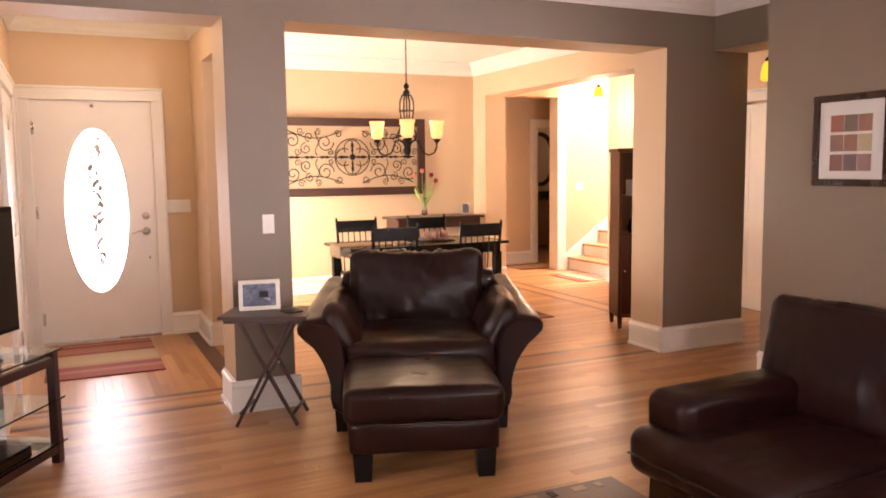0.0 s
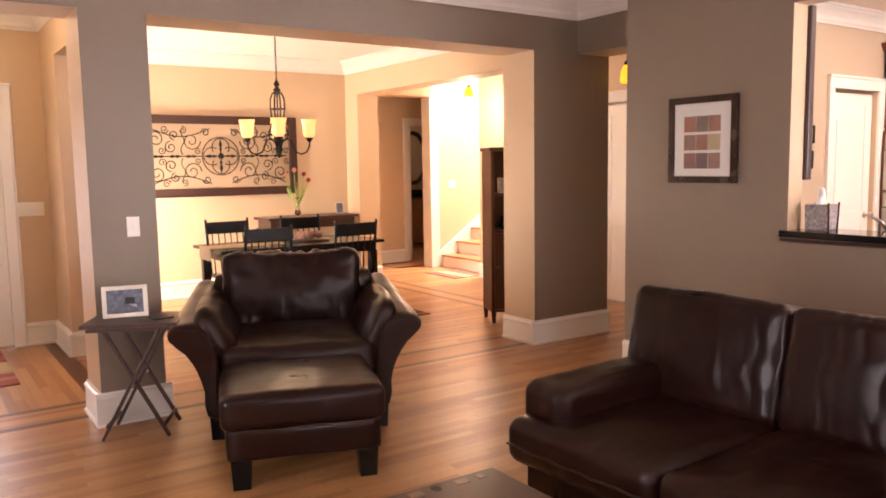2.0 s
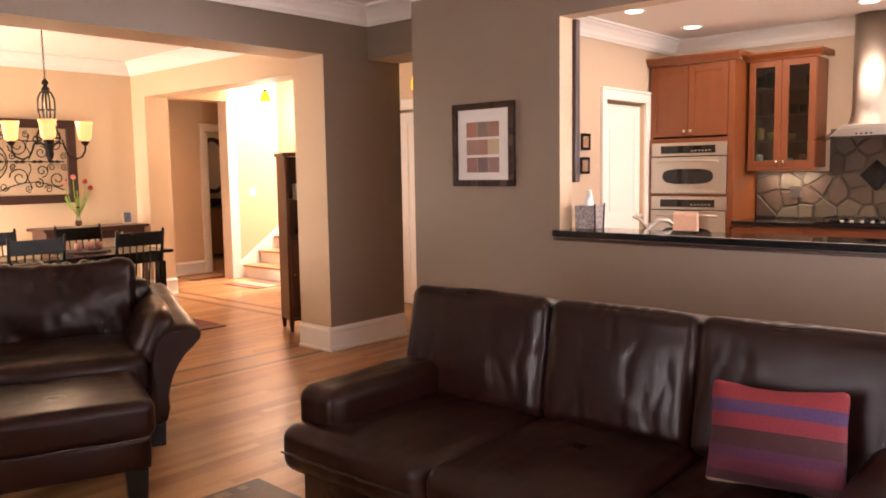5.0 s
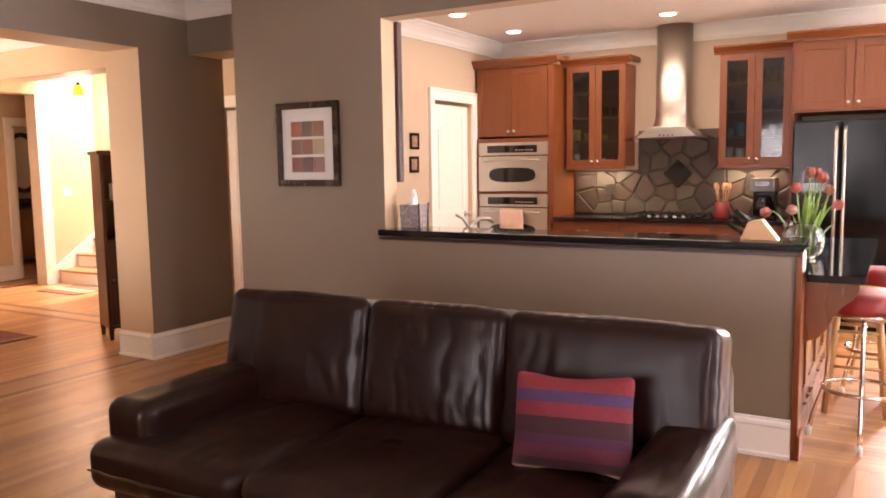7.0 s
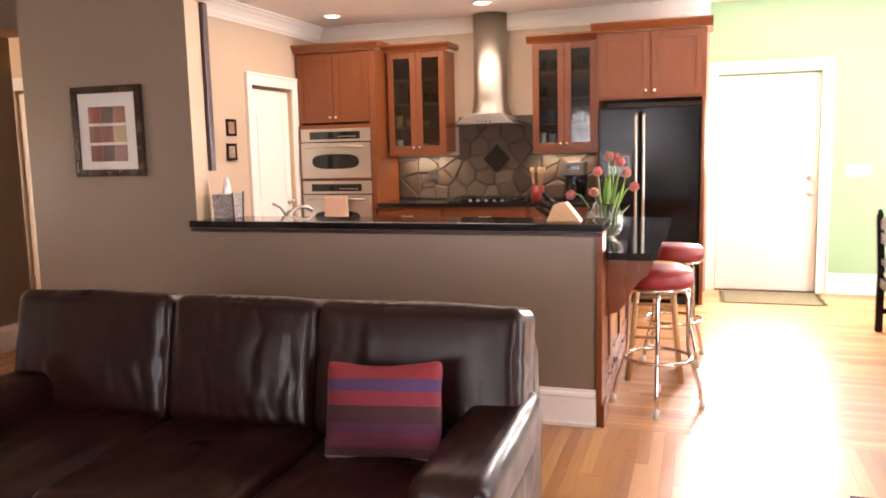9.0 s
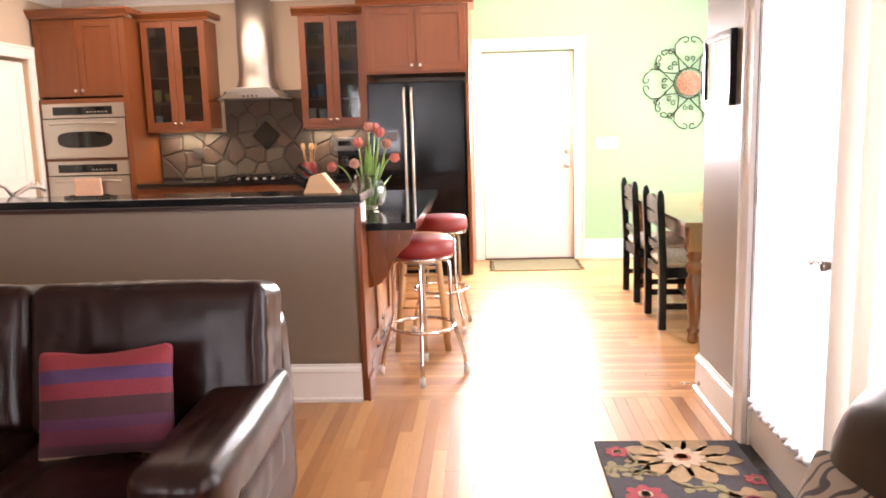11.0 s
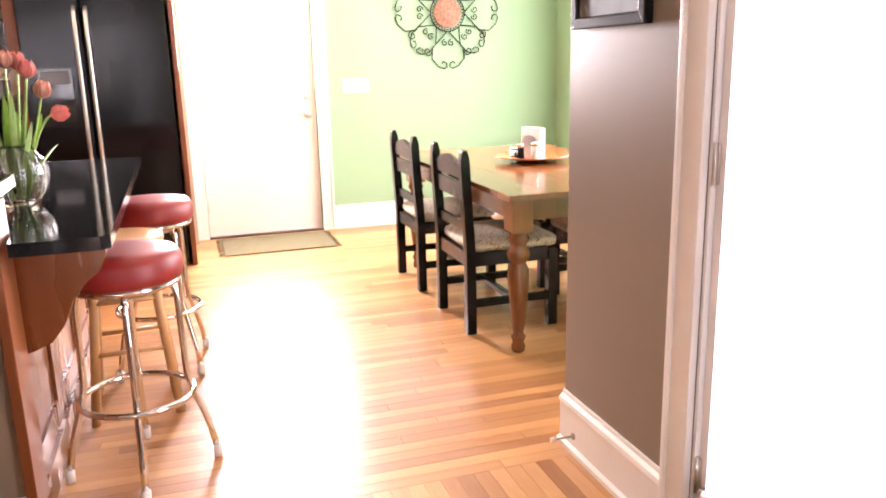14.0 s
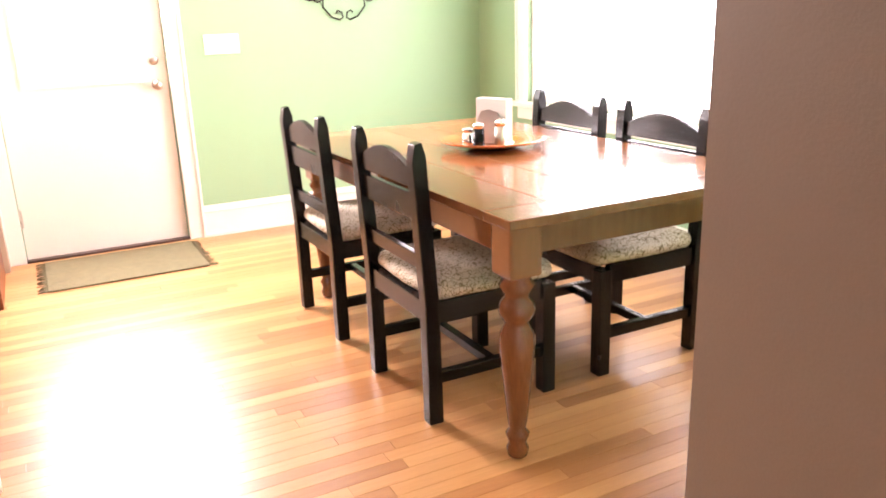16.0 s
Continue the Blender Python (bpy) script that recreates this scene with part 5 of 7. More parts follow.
def blade(parent, base, tip, lean, w):
    """A long pointed leaf, folded along its middle."""
    b, t = Vector(base), Vector(tip)
    mid_ = (b + t) / 2 + Vector(lean)
    bm = bmesh.new()
    rows = []
    for i in range(9):
        u = i / 8
        p = (1 - u) ** 2 * b + 2 * u * (1 - u) * mid_ + u * u * t
        d = (2 * (1 - u) * (mid_ - b) + 2 * u * (t - mid_)).normalized()
        side = d.cross(Vector((lean[1], -lean[0], 0.4))).normalized()
        k = w * math.sin(math.pi * (0.12 + 0.86 * u)) * 0.5
        up = side.cross(d)
        rows.append([bm.verts.new(p - side * k + up * k * 0.3), bm.verts.new(p), bm.verts.new(p + side * k + up * k * 0.3)])
    for a, c in zip(rows, rows[1:]):
        for j in range(2):
            bm.faces.new((a[j], a[j + 1], c[j + 1], c[j])).smooth = True
    bmesh.ops.solidify(bm, geom=bm.faces[:], thickness=0.001)
    part("leaf", bm, GREEN_LEAF, parent)


bud = thing("bud_vase", pose(4.18, 8.5, 0.876), "slim glass vase with red flowers on the console", "vase of flowers")
part("vase", turned([(0.035, 0), (0.04, 0.03), (0.022, 0.09), (0.018, 0.20), (0.026, 0.22), (0.022, 0.22), (0.014, 0.20), (0.018, 0.09), (0.03, 0.03), (0, 0.012)]), GLASS, bud)
for x, y, z in ((-0.12, 0, 0.46), (0.10, 0.02, 0.47), (-0.05, -0.05, 0.52), (0.13, -0.03, 0.40)):
    tulip(bud, (0, 0, 0.08), (x, y, z), (x * 0.3, 0, 0.05), CRIMSON if x > 0 else TULIP, 0.024)
for x, y, z in ((-0.09, 0.03, 0.36), (0.07, -0.02, 0.34), (0.02, 0.04, 0.40)):
    blade(bud, (0, 0, 0.12), (x, y, z), (x, y, 0.05), 0.04)
picture_frame("photo_frame", pose(4.80, 8.62, 0.876, -10, 0, -8), 0.11, 0.14, 0.014, 0.014, SILVER, "small silver photo frame on the console", [("photo", -0.04, 0.04, 0.016, 0.124, PHOTO_BLUE)], category="photo frame")
RUG_RED = striped("red_dining_rug", [(0.0, (0.16, 0.03, 0.025)), (0.12, (0.30, 0.16, 0.09)), (0.16, (0.20, 0.035, 0.03)), (0.84, (0.30, 0.16, 0.09)), (0.88, (0.16, 0.03, 0.025))], 1, 0.55)
single("dining_rug", B((-1.10, -0.72, 0.0), (1.10, 0.72, 0.010), 0.004), RUG_RED, "dark red bordered rug under the dining table", "rug", pose(3.42, 6.95, 0.0))

# bookcase tower
CHESTNUT = surface("chestnut_stained_wood", (0.085, 0.029, 0.015), 0.35, vary=0.25, scale=4, grain=60, bump=0.05, stretch=(5, 5, 1))
bk = thing("bookcase", pose(4.705, 5.50, 0, 0, 0, -24), "tall dark wood bookcase with open shelves over a door", "bookcase")
WB, DB = 0.44, 0.34
for x0, x1 in ((0, 0.028), (WB - 0.028, WB)):
    part("side_panel", B((x0, 0, 0.10), (x1, DB, 1.57), 0.003), CHESTNUT, bk)
part("back_panel", B((0.028, DB - 0.014, 0.10), (WB - 0.028, DB, 1.57)), CHESTNUT, bk)
for z in (0.10, 0.83, 1.165):
    part("shelf", B((0.028, 0.006, z), (WB - 0.028, DB - 0.014, z + 0.022), 0.002), CHESTNUT, bk)
part("top", B((-0.02, -0.02, 1.57), (WB + 0.02, DB, 1.602), 0.005), CHESTNUT, bk)
dr = part("door", B((0.03, -0.004, 0.13), (WB - 0.03, 0.016, 0.825), 0.003), CHESTNUT, bk)
part("door_panel", B((0.09, -0.008, 0.19), (WB - 0.09, -0.004, 0.765), 0.003), CHESTNUT, dr)
part("knob", turned([(0.011, 0), (0.006, 0.01), (0.012, 0.02), (0, 0.025)], pose(0.055, -0.004, 0.52, 90), 12), NICKEL, dr)
for x in (0.02, WB - 0.02):
    for y in (0.02, DB - 0.02):
        part("leg", prism([(x - 0.012, 0), (x + 0.014, 0), (x + 0.022, 0.10), (x - 0.022, 0.10)], 0.036, Matrix.Translation((0, y - 0.018, 0)), 0.003), CHESTNUT, bk)
picture_frame("photo_frame", pose(4.87, 5.53, 1.188, -8, 0, -30), 0.10, 0.14, 0.012, 0.014, SILVER, "white photo frame on the bookcase shelf", [("photo", -0.037, 0.037, 0.014, 0.126, PHOTO_LIGHT)], category="photo frame")
single("black_vase", turned([(0.03, 0), (0.05, 0.04), (0.03, 0.10), (0.035, 0.12), (0, 0.115)]), BLACK_GLOSS, "small black vase on the bookcase shelf", "vase", pose(4.90, 5.55, 0.853))

# ---- hall, stairs, bathroom ----
TREAD = surface("oak_stair_tread", (0.40, 0.19, 0.075), 0.3, vary=0.2, scale=5, grain=60, stretch=(9, 1, 1), coat=0.2)
stairs = thing("staircase", pose(6.67, 7.92, 0), "staircase with oak treads and white risers", "staircase")
stairs["kind"] = "structure"
for i in range(9):
    part("riser", B((0.262 * i, 0, 0.18 * i), (0.262 * i + 0.02, 1.175, 0.18 * (i + 1) - 0.028)), TRIM, stairs)
    part("tread", B((0.262 * i - 0.03, 0, 0.18 * (i + 1) - 0.028), (0.262 * (i + 1) + 0.02, 1.175, 0.18 * (i + 1)), 0.008), TREAD, stairs)
part("skirt_board", prism([(-0.09, 0), (-0.09, 0.19), (-0.05, 0.22), (2.4, 0.22 + 2.45 * 0.687), (2.4, 0.0)], 0.02, Matrix.Translation((0, 1.178, 0))), TRIM, stairs)
part("skirt_board", prism([(-0.02, 0), (-0.02, 0.22), (2.4, 0.24 + 2.4 * 0.687), (2.4, 0.0)], 0.018, Matrix.Translation((0, -0.02, 0))), TRIM, stairs)
STRIPE = [(0.0, (0.30, 0.06, 0.04)), (0.13, (0.38, 0.16, 0.09)), (0.20, (0.28, 0.05, 0.04)), (0.30, (0.42, 0.27, 0.14)), (0.36, (0.50, 0.36, 0.20)), (0.62, (0.30, 0.06, 0.04)), (0.68, (0.40, 0.15, 0.08)), (0.84, (0.26, 0.045, 0.04)), (0.90, (0.40, 0.20, 0.11)), (0.95, (0.30, 0.06, 0.04))]
RUG_FOYER, RUG_HALL = striped("foyer_mat_stripes", STRIPE, 1, 0.82), striped("hall_mat_stripes", STRIPE, 0, 1.8)
single("striped_mat", B((-0.40, -0.60, 0), (0.40, 0.60, 0.010), 0.004), RUG_FOYER, "red and tan striped mat before the front door", "mat", pose(0.52, 6.53, 0.0))
single("striped_mat", B((-0.25, -0.36, 0), (0.25, 0.36, 0.010), 0.004), RUG_HALL, "red and tan striped mat at the foot of the stairs", "mat", pose(6.34, 8.36, 0.0))
single("striped_mat", B((-0.35, -0.27, 0), (0.35, 0.27, 0.010), 0.004), RUG_FOYER, "dark red mat before the bathroom door", "mat", pose(6.42, 9.65, 0.0))
PENDANT = glow("yellow_art_glass_lit", (1.0, 0.52, 0.02), 1.3)


def pendant(x, y, z, label, tall=0.16):
    ob = thing("pendant_lamp", pose(x, y, 0), label, "pendant lamp", "yellow glass pendants")
    part("cord", tube([(0, 0, H), (0, 0, z + tall * 0.6)], 0.004), IRON, ob)
    part("canopy", turned([(0.0, H - 0.02), (0.05, H - 0.02), (0.055, H)]), IRON, ob)
    part("cap", turned([(0.008, z + tall * 0.75), (0.022, z + tall * 0.68), (0.026, z + tall * 0.5), (0.0, z + tall * 0.5)]), IRON, ob)
    part("shade", turned([(0.024, z + tall * 0.5), (0.042, z + tall * 0.3), (0.052, z), (0.056, z - tall * 0.4), (0.046, z - tall * 0.5), (0.0, z - tall * 0.48)]), PENDANT, ob, "yellow art glass shade, lit")


lamp("hall_pendant_light", "POINT", 34, (1, 0.86, 0.62), Matrix.Translation((5.965, 7.5, 2.12)), 0.06)
pendant(5.965, 7.5, 2.30, "small yellow glass pendant in the stair hall", 0.12)
pendant(5.415, 4.55, 2.185, "small yellow glass pendant in the passage", 0.15)
foyer_hook = thing("ceiling_fixture", pose(0.60, 6.1, 0), "small dark bronze fixture hanging in the foyer", "ceiling lamp")
part("canopy", turned([(0.0, H - 0.03), (0.04, H - 0.03), (0.06, H)]), IRON, foyer_hook)
part("finial", turned([(0.0, H - 0.15), (0.012, H - 0.13), (0.022, H - 0.09), (0.04, H - 0.06), (0.015, H - 0.03)]), IRON, foyer_hook)
lamp("foyer_light", "POINT", 18, (1, 0.78, 0.48), Matrix.Translation((0.60, 6.1, 2.50)), 0.08)
van = thing("vanity", pose(8.00, 11.9, 0), "wooden bathroom vanity with a black top", "vanity")
VAN_WOOD = surface("maple_vanity_wood", (0.33, 0.17, 0.08), 0.4, vary=0.15, scale=4)
part("body", B((-0.75, -0.25, 0.08), (0.75, 0.28, 0.86), 0.003), VAN_WOOD, van)
part("counter", B((-0.77, -0.29, 0.86), (0.77, 0.28, 0.90), 0.004), GRANITE, van)
part("backsplash", B((-0.77, 0.26, 0.90), (0.77, 0.28, 1.0), 0.003), GRANITE, van)
for x in (-0.55, -0.18, 0.19, 0.56):
    d = part("door", B((x - 0.16, -0.268, 0.12), (x + 0.16, -0.25, 0.82), 0.003), VAN_WOOD, van)
    part("knob", turned([(0.011, 0), (0.006, 0.01), (0.012, 0.02), (0, 0.025)], pose(x + 0.12, -0.268, 0.7, 90), 10), NICKEL, d)
MIRROR = surface("mirror_silver", (0.88, 0.88, 0.86), 0.02, 1.0, vary=0.01, bump=0.0)
mir = thing("oval_mirror", pose(8.15, 12.16, 1.58), "oval mirror in a dark bronze frame", "mirror")
part("frame", ring_prism(0.26, 0.42, 0.33, 0.49, -0.02, 0.03), BRONZE, mir)
part("mirror_glass", prism(oval(0.27, 0.43), 0.01, Matrix.Translation((0, 0.005, 0))), MIRROR, mir)
# unseen sconce and point light, added to brighten the dark bathroom
sc = thing("wall_sconce", pose(7.45, 12.15, 1.85), "added glass wall sconce, out of view, to light the bathroom", "wall lamp")
part("plate", turned([(0.04, 0), (0.04, 0.01), (0, 0.012)], pose(0, 0.03, 0, 90)), BRONZE, sc)
part("arm", tube([(0, 0.03, 0), (0, -0.05, -0.01), (0, -0.08, 0.03)], 0.008), BRONZE, sc)
part("shade", turned([(0.025, 0.03), (0.05, 0.06), (0.06, 0.14), (0.0, 0.13)], pose(0, -0.08, 0)), glow("sconce_glass", (1.0, 0.75, 0.45), 5.0), sc)
lamp("sconce_light", "POINT", 18, (1, 0.75, 0.5), Matrix.Translation((7.45, 11.9, 1.95)), 0.06)


# ---- kitchen ----
def plan_slab(outline, z0, z1, bevel=0.004):
    bm = bmesh.new()
    a = [bm.verts.new((x, y, z0)) for x, y in outline]
    b = [bm.verts.new((x, y, z1)) for x, y in outline]
    n = len(a)
    bm.faces.new(a[::-1])
    bm.faces.new(b)
    for i in range(n):
        bm.faces.new((a[i], a[(i + 1) % n], b[(i + 1) % n], b[i]))
    bmesh.ops.recalc_face_normals(bm, faces=bm.faces)
    if bevel:
        bmesh.ops.bevel(bm, geom=[e for e in bm.edges if abs(e.verts[0].co.z - e.verts[1].co.z) < 1e-6], offset=bevel, segments=2, profile=0.6, affect="EDGES", clamp_overlap=True)
    return bm


CABINET_GLASS = glassy("seeded_cabinet_glass", (0.42, 0.46, 0.45), 0.05)


def shaker(name, parent, w0, w1, z0, z1, pull=None, glass=False, knob_at=None):
    """A cabinet front facing -y at y = 0: stiles, rails and a recessed panel or pane."""
    t = 0.062
    d = part(name, B((w0 + t * 0.8, 0.010, z0 + t * 0.8), (w1 - t * 0.8, 0.016, z1 - t * 0.8)), CABINET_GLASS if glass else CHERRY, parent)
    if glass:
        d.visible_shadow = False
    for lo, hi in (((w0, 0, z0), (w0 + t, 0.02, z1)), ((w1 - t, 0, z0), (w1, 0.02, z1)), ((w0 + t, 0, z0), (w1 - t, 0.02, z0 + t)), ((w0 + t, 0, z1 - t), (w1 - t, 0.02, z1))):
        part("rail", B(lo, hi, 0.003), CHERRY, d)
    if knob_at:
        part("knob", turned([(0.008, 0), (0.006, 0.012), (0.015, 0.022), (0.013, 0.030), (0, 0.032)], pose(knob_at[0], 0, knob_at[1], 90), 14), NICKEL, d, "satin nickel knob")
    return d


def drawer_front(parent, w0, w1, z0, z1):
    d = part("drawer", B((w0, 0, z0), (w1, 0.02, z1), 0.003), CHERRY, parent)
    part("drawer_panel", B((w0 + 0.03, -0.003, z0 + 0.025), (w1 - 0.03, 0.001, z1 - 0.025), 0.002), CHERRY, d)
    c = (w0 + w1) / 2
    z = (z0 + z1) / 2
    part("pull", tube([(c - 0.055, -0.003, z), (c - 0.05, -0.025, z), (c, -0.032, z - 0.004), (c + 0.05, -0.025, z), (c + 0.055, -0.003, z)], 0.005, 8), NICKEL, d, "satin nickel pull")


def cabinet_crown(parent, x0, x1, depth, z, left=True, right=True):
    prof = [(0, z), (0.012, z), (0.018, z + 0.02), (0.045, z + 0.05), (0.055, z + 0.062), (0.055, z + 0.078), (0, z + 0.078)]
    lo, hi = x0 - (0.05 if left else 0), x1 + (0.05 if right else 0)
    bm = bmesh.new()
    rows = []
    for x in (lo, hi):
        rows.append([bm.verts.new((x, -d, zz)) for d, zz in prof])
    n = len(prof)
    for i in range(n):
        bm.faces.new((rows[0][i], rows[0][(i + 1) % n], rows[1][(i + 1) % n], rows[1][i]))
    bm.faces.new(rows[0])
    bm.faces.new(rows[1][::-1])
    for on, x, s in ((left, x0, -1), (right, x1, 1)):
        if on:
            a, b = sorted((x, x + s * 0.05))
            box_into(bm, (a, 0, z + 0.03), (b, depth, z + 0.078))
    bmesh.ops.recalc_face_normals(bm, faces=bm.faces)
    part("crown", bm, CHERRY, parent)


# all of this run faces -x: local x is world -y
def at_run(y_left, x_front):
    return pose(x_front, y_left, 0, 0, 0, -90)


tower = thing("oven_cabinet", at_run(3.64, 7.86), "tall cherry cabinet with two wall ovens built in", "cabinet")
bm = bmesh.new()
for lo, hi in (((0, 0.02, 0.10), (0.035, 0.59, 2.42)), ((0.83, 0.02, 0.10), (0.865, 0.59, 2.42)), ((0.035, 0.56, 0.10), (0.83, 0.59, 2.42)), ((0.035, 0.02, 2.39), (0.83, 0.56, 2.42)), ((0.035, 0.02, 1.67), (0.83, 0.56, 1.70)), ((0.035, 0.02, 0.50), (0.83, 0.56, 0.53)), ((0.0, 0.05, 0.0), (0.865, 0.59, 0.10))):
    box_into(bm, lo, hi)
part("body", bm, CHERRY, tower)
for lo, hi in (((0, 0, 0.10), (0.035, 0.02, 1.70)), ((0.805, 0, 0.10), (0.865, 0.02, 2.42)), ((0.035, 0, 1.655), (0.805, 0.02, 1.70)), ((0.035, 0, 1.132), (0.805, 0.02, 1.156)), ((0.035, 0, 0.50), (0.805, 0.02, 0.535))):
    part("face_frame", B(lo, hi, 0.002), CHERRY, tower)
shaker("door", tower, 0.01, 0.405, 1.72, 2.40, knob_at=(0.375, 1.77))
shaker("door", tower, 0.41, 0.80, 1.72, 2.40, knob_at=(0.44, 1.77))
drawer_front(tower, 0.03, 0.81, 0.12, 0.48)
cabinet_crown(tower, 0, 0.865, 0.59, 2.42, True, True)


def wall_oven(z0, h, label):
    ob = thing("wall_oven", pose(7.855, 3.605, z0, 0, 0, -90), label, "oven", "wall ovens")
    part("body", B((0.0, 0.006, 0), (0.77, 0.5, h)), BLACK_GLOSS, ob)
    part("control_panel", B((0, -0.012, h - 0.13), (0.77, 0.006, h), 0.003), STEEL, ob)
    p = part("display", B((0.10, -0.015, h - 0.105), (0.66, -0.012, h - 0.03), 0.001), BLACK_GLASS, ob)
    for k in range(6):
        part("button", B((0.42 + 0.035 * k, -0.017, h - 0.085), (0.44 + 0.035 * k, -0.015, h - 0.075)), STEEL, p)
    d = part("door", B((0, -0.022, 0.0), (0.77, 0.0, h - 0.14), 0.004), STEEL, ob, "brushed steel door")
    zc = (h - 0.14) * 0.47
    n = 30
    part("oven_window", prism([(0.385 + 0.26 * (abs(math.cos(a)) ** 0.55) * (1 if math.cos(a) > 0 else -1), zc + 0.075 * (abs(math.sin(a)) ** 0.75) * (1 if math.sin(a) > 0 else -1)) for a in [2 * math.pi * i / n for i in range(n)]], 0.003, Matrix.Translation((0, -0.025, 0))), BLACK_GLASS, d)
    part("handle", tube([(0.08, -0.022, h - 0.19), (0.085, -0.055, h - 0.185), (0.2, -0.066, h - 0.18), (0.385, -0.069, h - 0.178), (0.57, -0.066, h - 0.18), (0.685, -0.055, h - 0.185), (0.69, -0.022, h - 0.19)], 0.011, 10), STEEL, d)
    return ob


wall_oven(1.158, 0.50, "upper brushed steel wall oven with a dark oval window")
wall_oven(0.54, 0.59, "lower brushed steel wall oven with a towel on its handle")
TOWEL = surface("peach_dish_towel", (0.62, 0.42, 0.32), 0.95, vary=0.1, scale=20, grain=200, bump=0.4)
tw = cushion((-0.13, -0.014, -0.20), (0.13, 0.014, 0.035), 0.012, 0.0, 12, 77, 0.006)
single("dish_towel", tw, TOWEL, "peach dish towel hanging on the lower oven handle", "towel", pose(7.775, 3.20, 0.945, 0, 0, -90))


def glass_cabinet(y_left, label, seed):
    ob = thing("glass_cabinet", at_run(y_left, 8.12), label, "cabinet", "glass-front wall cabinets")
    w, z0, z1 = 0.615, 1.40, 2.40
    bm = bmesh.new()
    for lo, hi in (((0, 0.02, z0), (0.02, 0.33, z1)), ((w - 0.02, 0.02, z0), (w, 0.33, z1)), ((0.02, 0.31, z0), (w - 0.02, 0.33, z1)), ((0.02, 0.02, z0), (w - 0.02, 0.31, z0 + 0.02)), ((0.02, 0.02, z1 - 0.02), (w - 0.02, 0.31, z1))):
        box_into(bm, lo, hi)
    part("body", bm, CHERRY, ob)
    for z in (1.645, 1.885, 2.13):
        part("shelf", B((0.02, 0.03, z), (w - 0.02, 0.31, z + 0.016)), CHERRY, ob)
    shaker("glass_door", ob, 0.004, w / 2 - 0.002, z0 + 0.004, z1, glass=True, knob_at=(w / 2 - 0.03, z0 + 0.05))
    shaker("glass_door", ob, w / 2 + 0.002, w - 0.004, z0 + 0.004, z1, glass=True, knob_at=(w / 2 + 0.03, z0 + 0.05))
    cabinet_crown(ob, 0, w, 0.33, z1)
    part("light_rail", B((0, 0, z0 - 0.03), (w, 0.02, z0), 0.003), CHERRY, ob)
    rnd = random.Random(seed)
    cols = [(0.55, 0.55, 0.55), (0.15, 0.20, 0.28), (0.50, 0.36, 0.10), (0.35, 0.10, 0.08), (0.6, 0.58, 0.5)]
    mats = [surface("crockery_glaze", c, 0.15, vary=0.1) for c in cols]
    for z in (1.42, 1.662, 1.902, 2.147):
        for x in (0.08, 0.17, 0.26, 0.35, 0.44, 0.53):
            if rnd.random() < 0.82:
                r, h = rnd.uniform(0.028, 0.042), rnd.uniform(0.08, 0.16)
                kind = "drinking_glass" if z > 1.7 else ("bowl" if rnd.random() < 0.5 else "mug")
                mt = GLASS if kind == "drinking_glass" else rnd.choice(mats)
                prof = [(r * 0.7, 0), (r * 0.8, 0.01), (r, h), (r * 0.92, h), (r * 0.72, 0.012), (0, 0.012)] if kind != "bowl" else [(r * 0.6, 0), (r * 1.2, h * 0.5), (r * 1.15, h * 0.5), (0, 0.01)]
                s = single(kind, turned(prof, None, 12), mt, {"drinking_glass": "clear drinking glass on a cabinet shelf", "bowl": "small glazed bowl on a cabinet shelf", "mug": "glazed mug on a cabinet shelf"}[kind], kind.replace("_", " "),
                           pose(8.12 + rnd.uniform(0.10, 0.22), y_left - x, z), "crockery in the glass cabinets")
    return ob


glass_cabinet(2.745, "cherry wall cabinet with glass doors beside the ovens", 3)
glass_cabinet(1.25, "cherry wall cabinet with glass doors beside the refrigerator", 5)
fc = thing("fridge_cabinet", at_run(0.60, 7.80) @ Matrix.Diagonal((0.935, 1, 1, 1)), "deep cherry cabinet above the refrigerator", "cabinet")
part("body", B((0.0, 0.02, 1.83), (1.0, 0.65, 2.42)), CHERRY, fc)
shaker("door", fc, 0.03, 0.495, 1.85, 2.40, knob_at=(0.46, 1.90))
shaker("door", fc, 0.505, 0.97, 1.85, 2.40, knob_at=(0.54, 1.90))
part("side_panel", B((0.965, 0.0, 0.0), (1.0, 0.65, 1.83), 0.003), CHERRY, fc)
part("side_panel", B((0.0, 0.02, 0.0), (0.02, 0.65, 1.83), 0.003), CHERRY, fc)
cabinet_crown(fc, 0, 1.0, 0.65, 2.42)
fr = thing("refrigerator", at_run(0.585, 7.75) @ Matrix.Diagonal((0.965, 1, 1, 1)), "black side-by-side refrigerator with steel handles", "refrigerator")
part("case", B((0.01, 0.06, 0.02), (0.90, 0.68, 1.76)), BLACK_GLOSS, fr)
for nm, a, b in (("freezer_door", 0.012, 0.385), ("fridge_door", 0.392, 0.898)):
    d = part(nm, B((a, 0.0, 0.09), (b, 0.062, 1.755), 0.012), BLACK_GLOSS, fr)
    x = 0.355 if a < 0.1 else 0.422
    part("handle", tube([(x, 0.0, 0.62), (x, -0.045, 0.66), (x, -0.052, 1.0), (x, -0.052, 1.36), (x, -0.045, 1.66), (x, 0.0, 1.70)], 0.013, 10), STEEL, d, "long brushed steel handle")
disp = part("dispenser", B((0.09, -0.004, 0.98), (0.30, 0.004, 1.34), 0.003), BLACK_GLASS, fr)
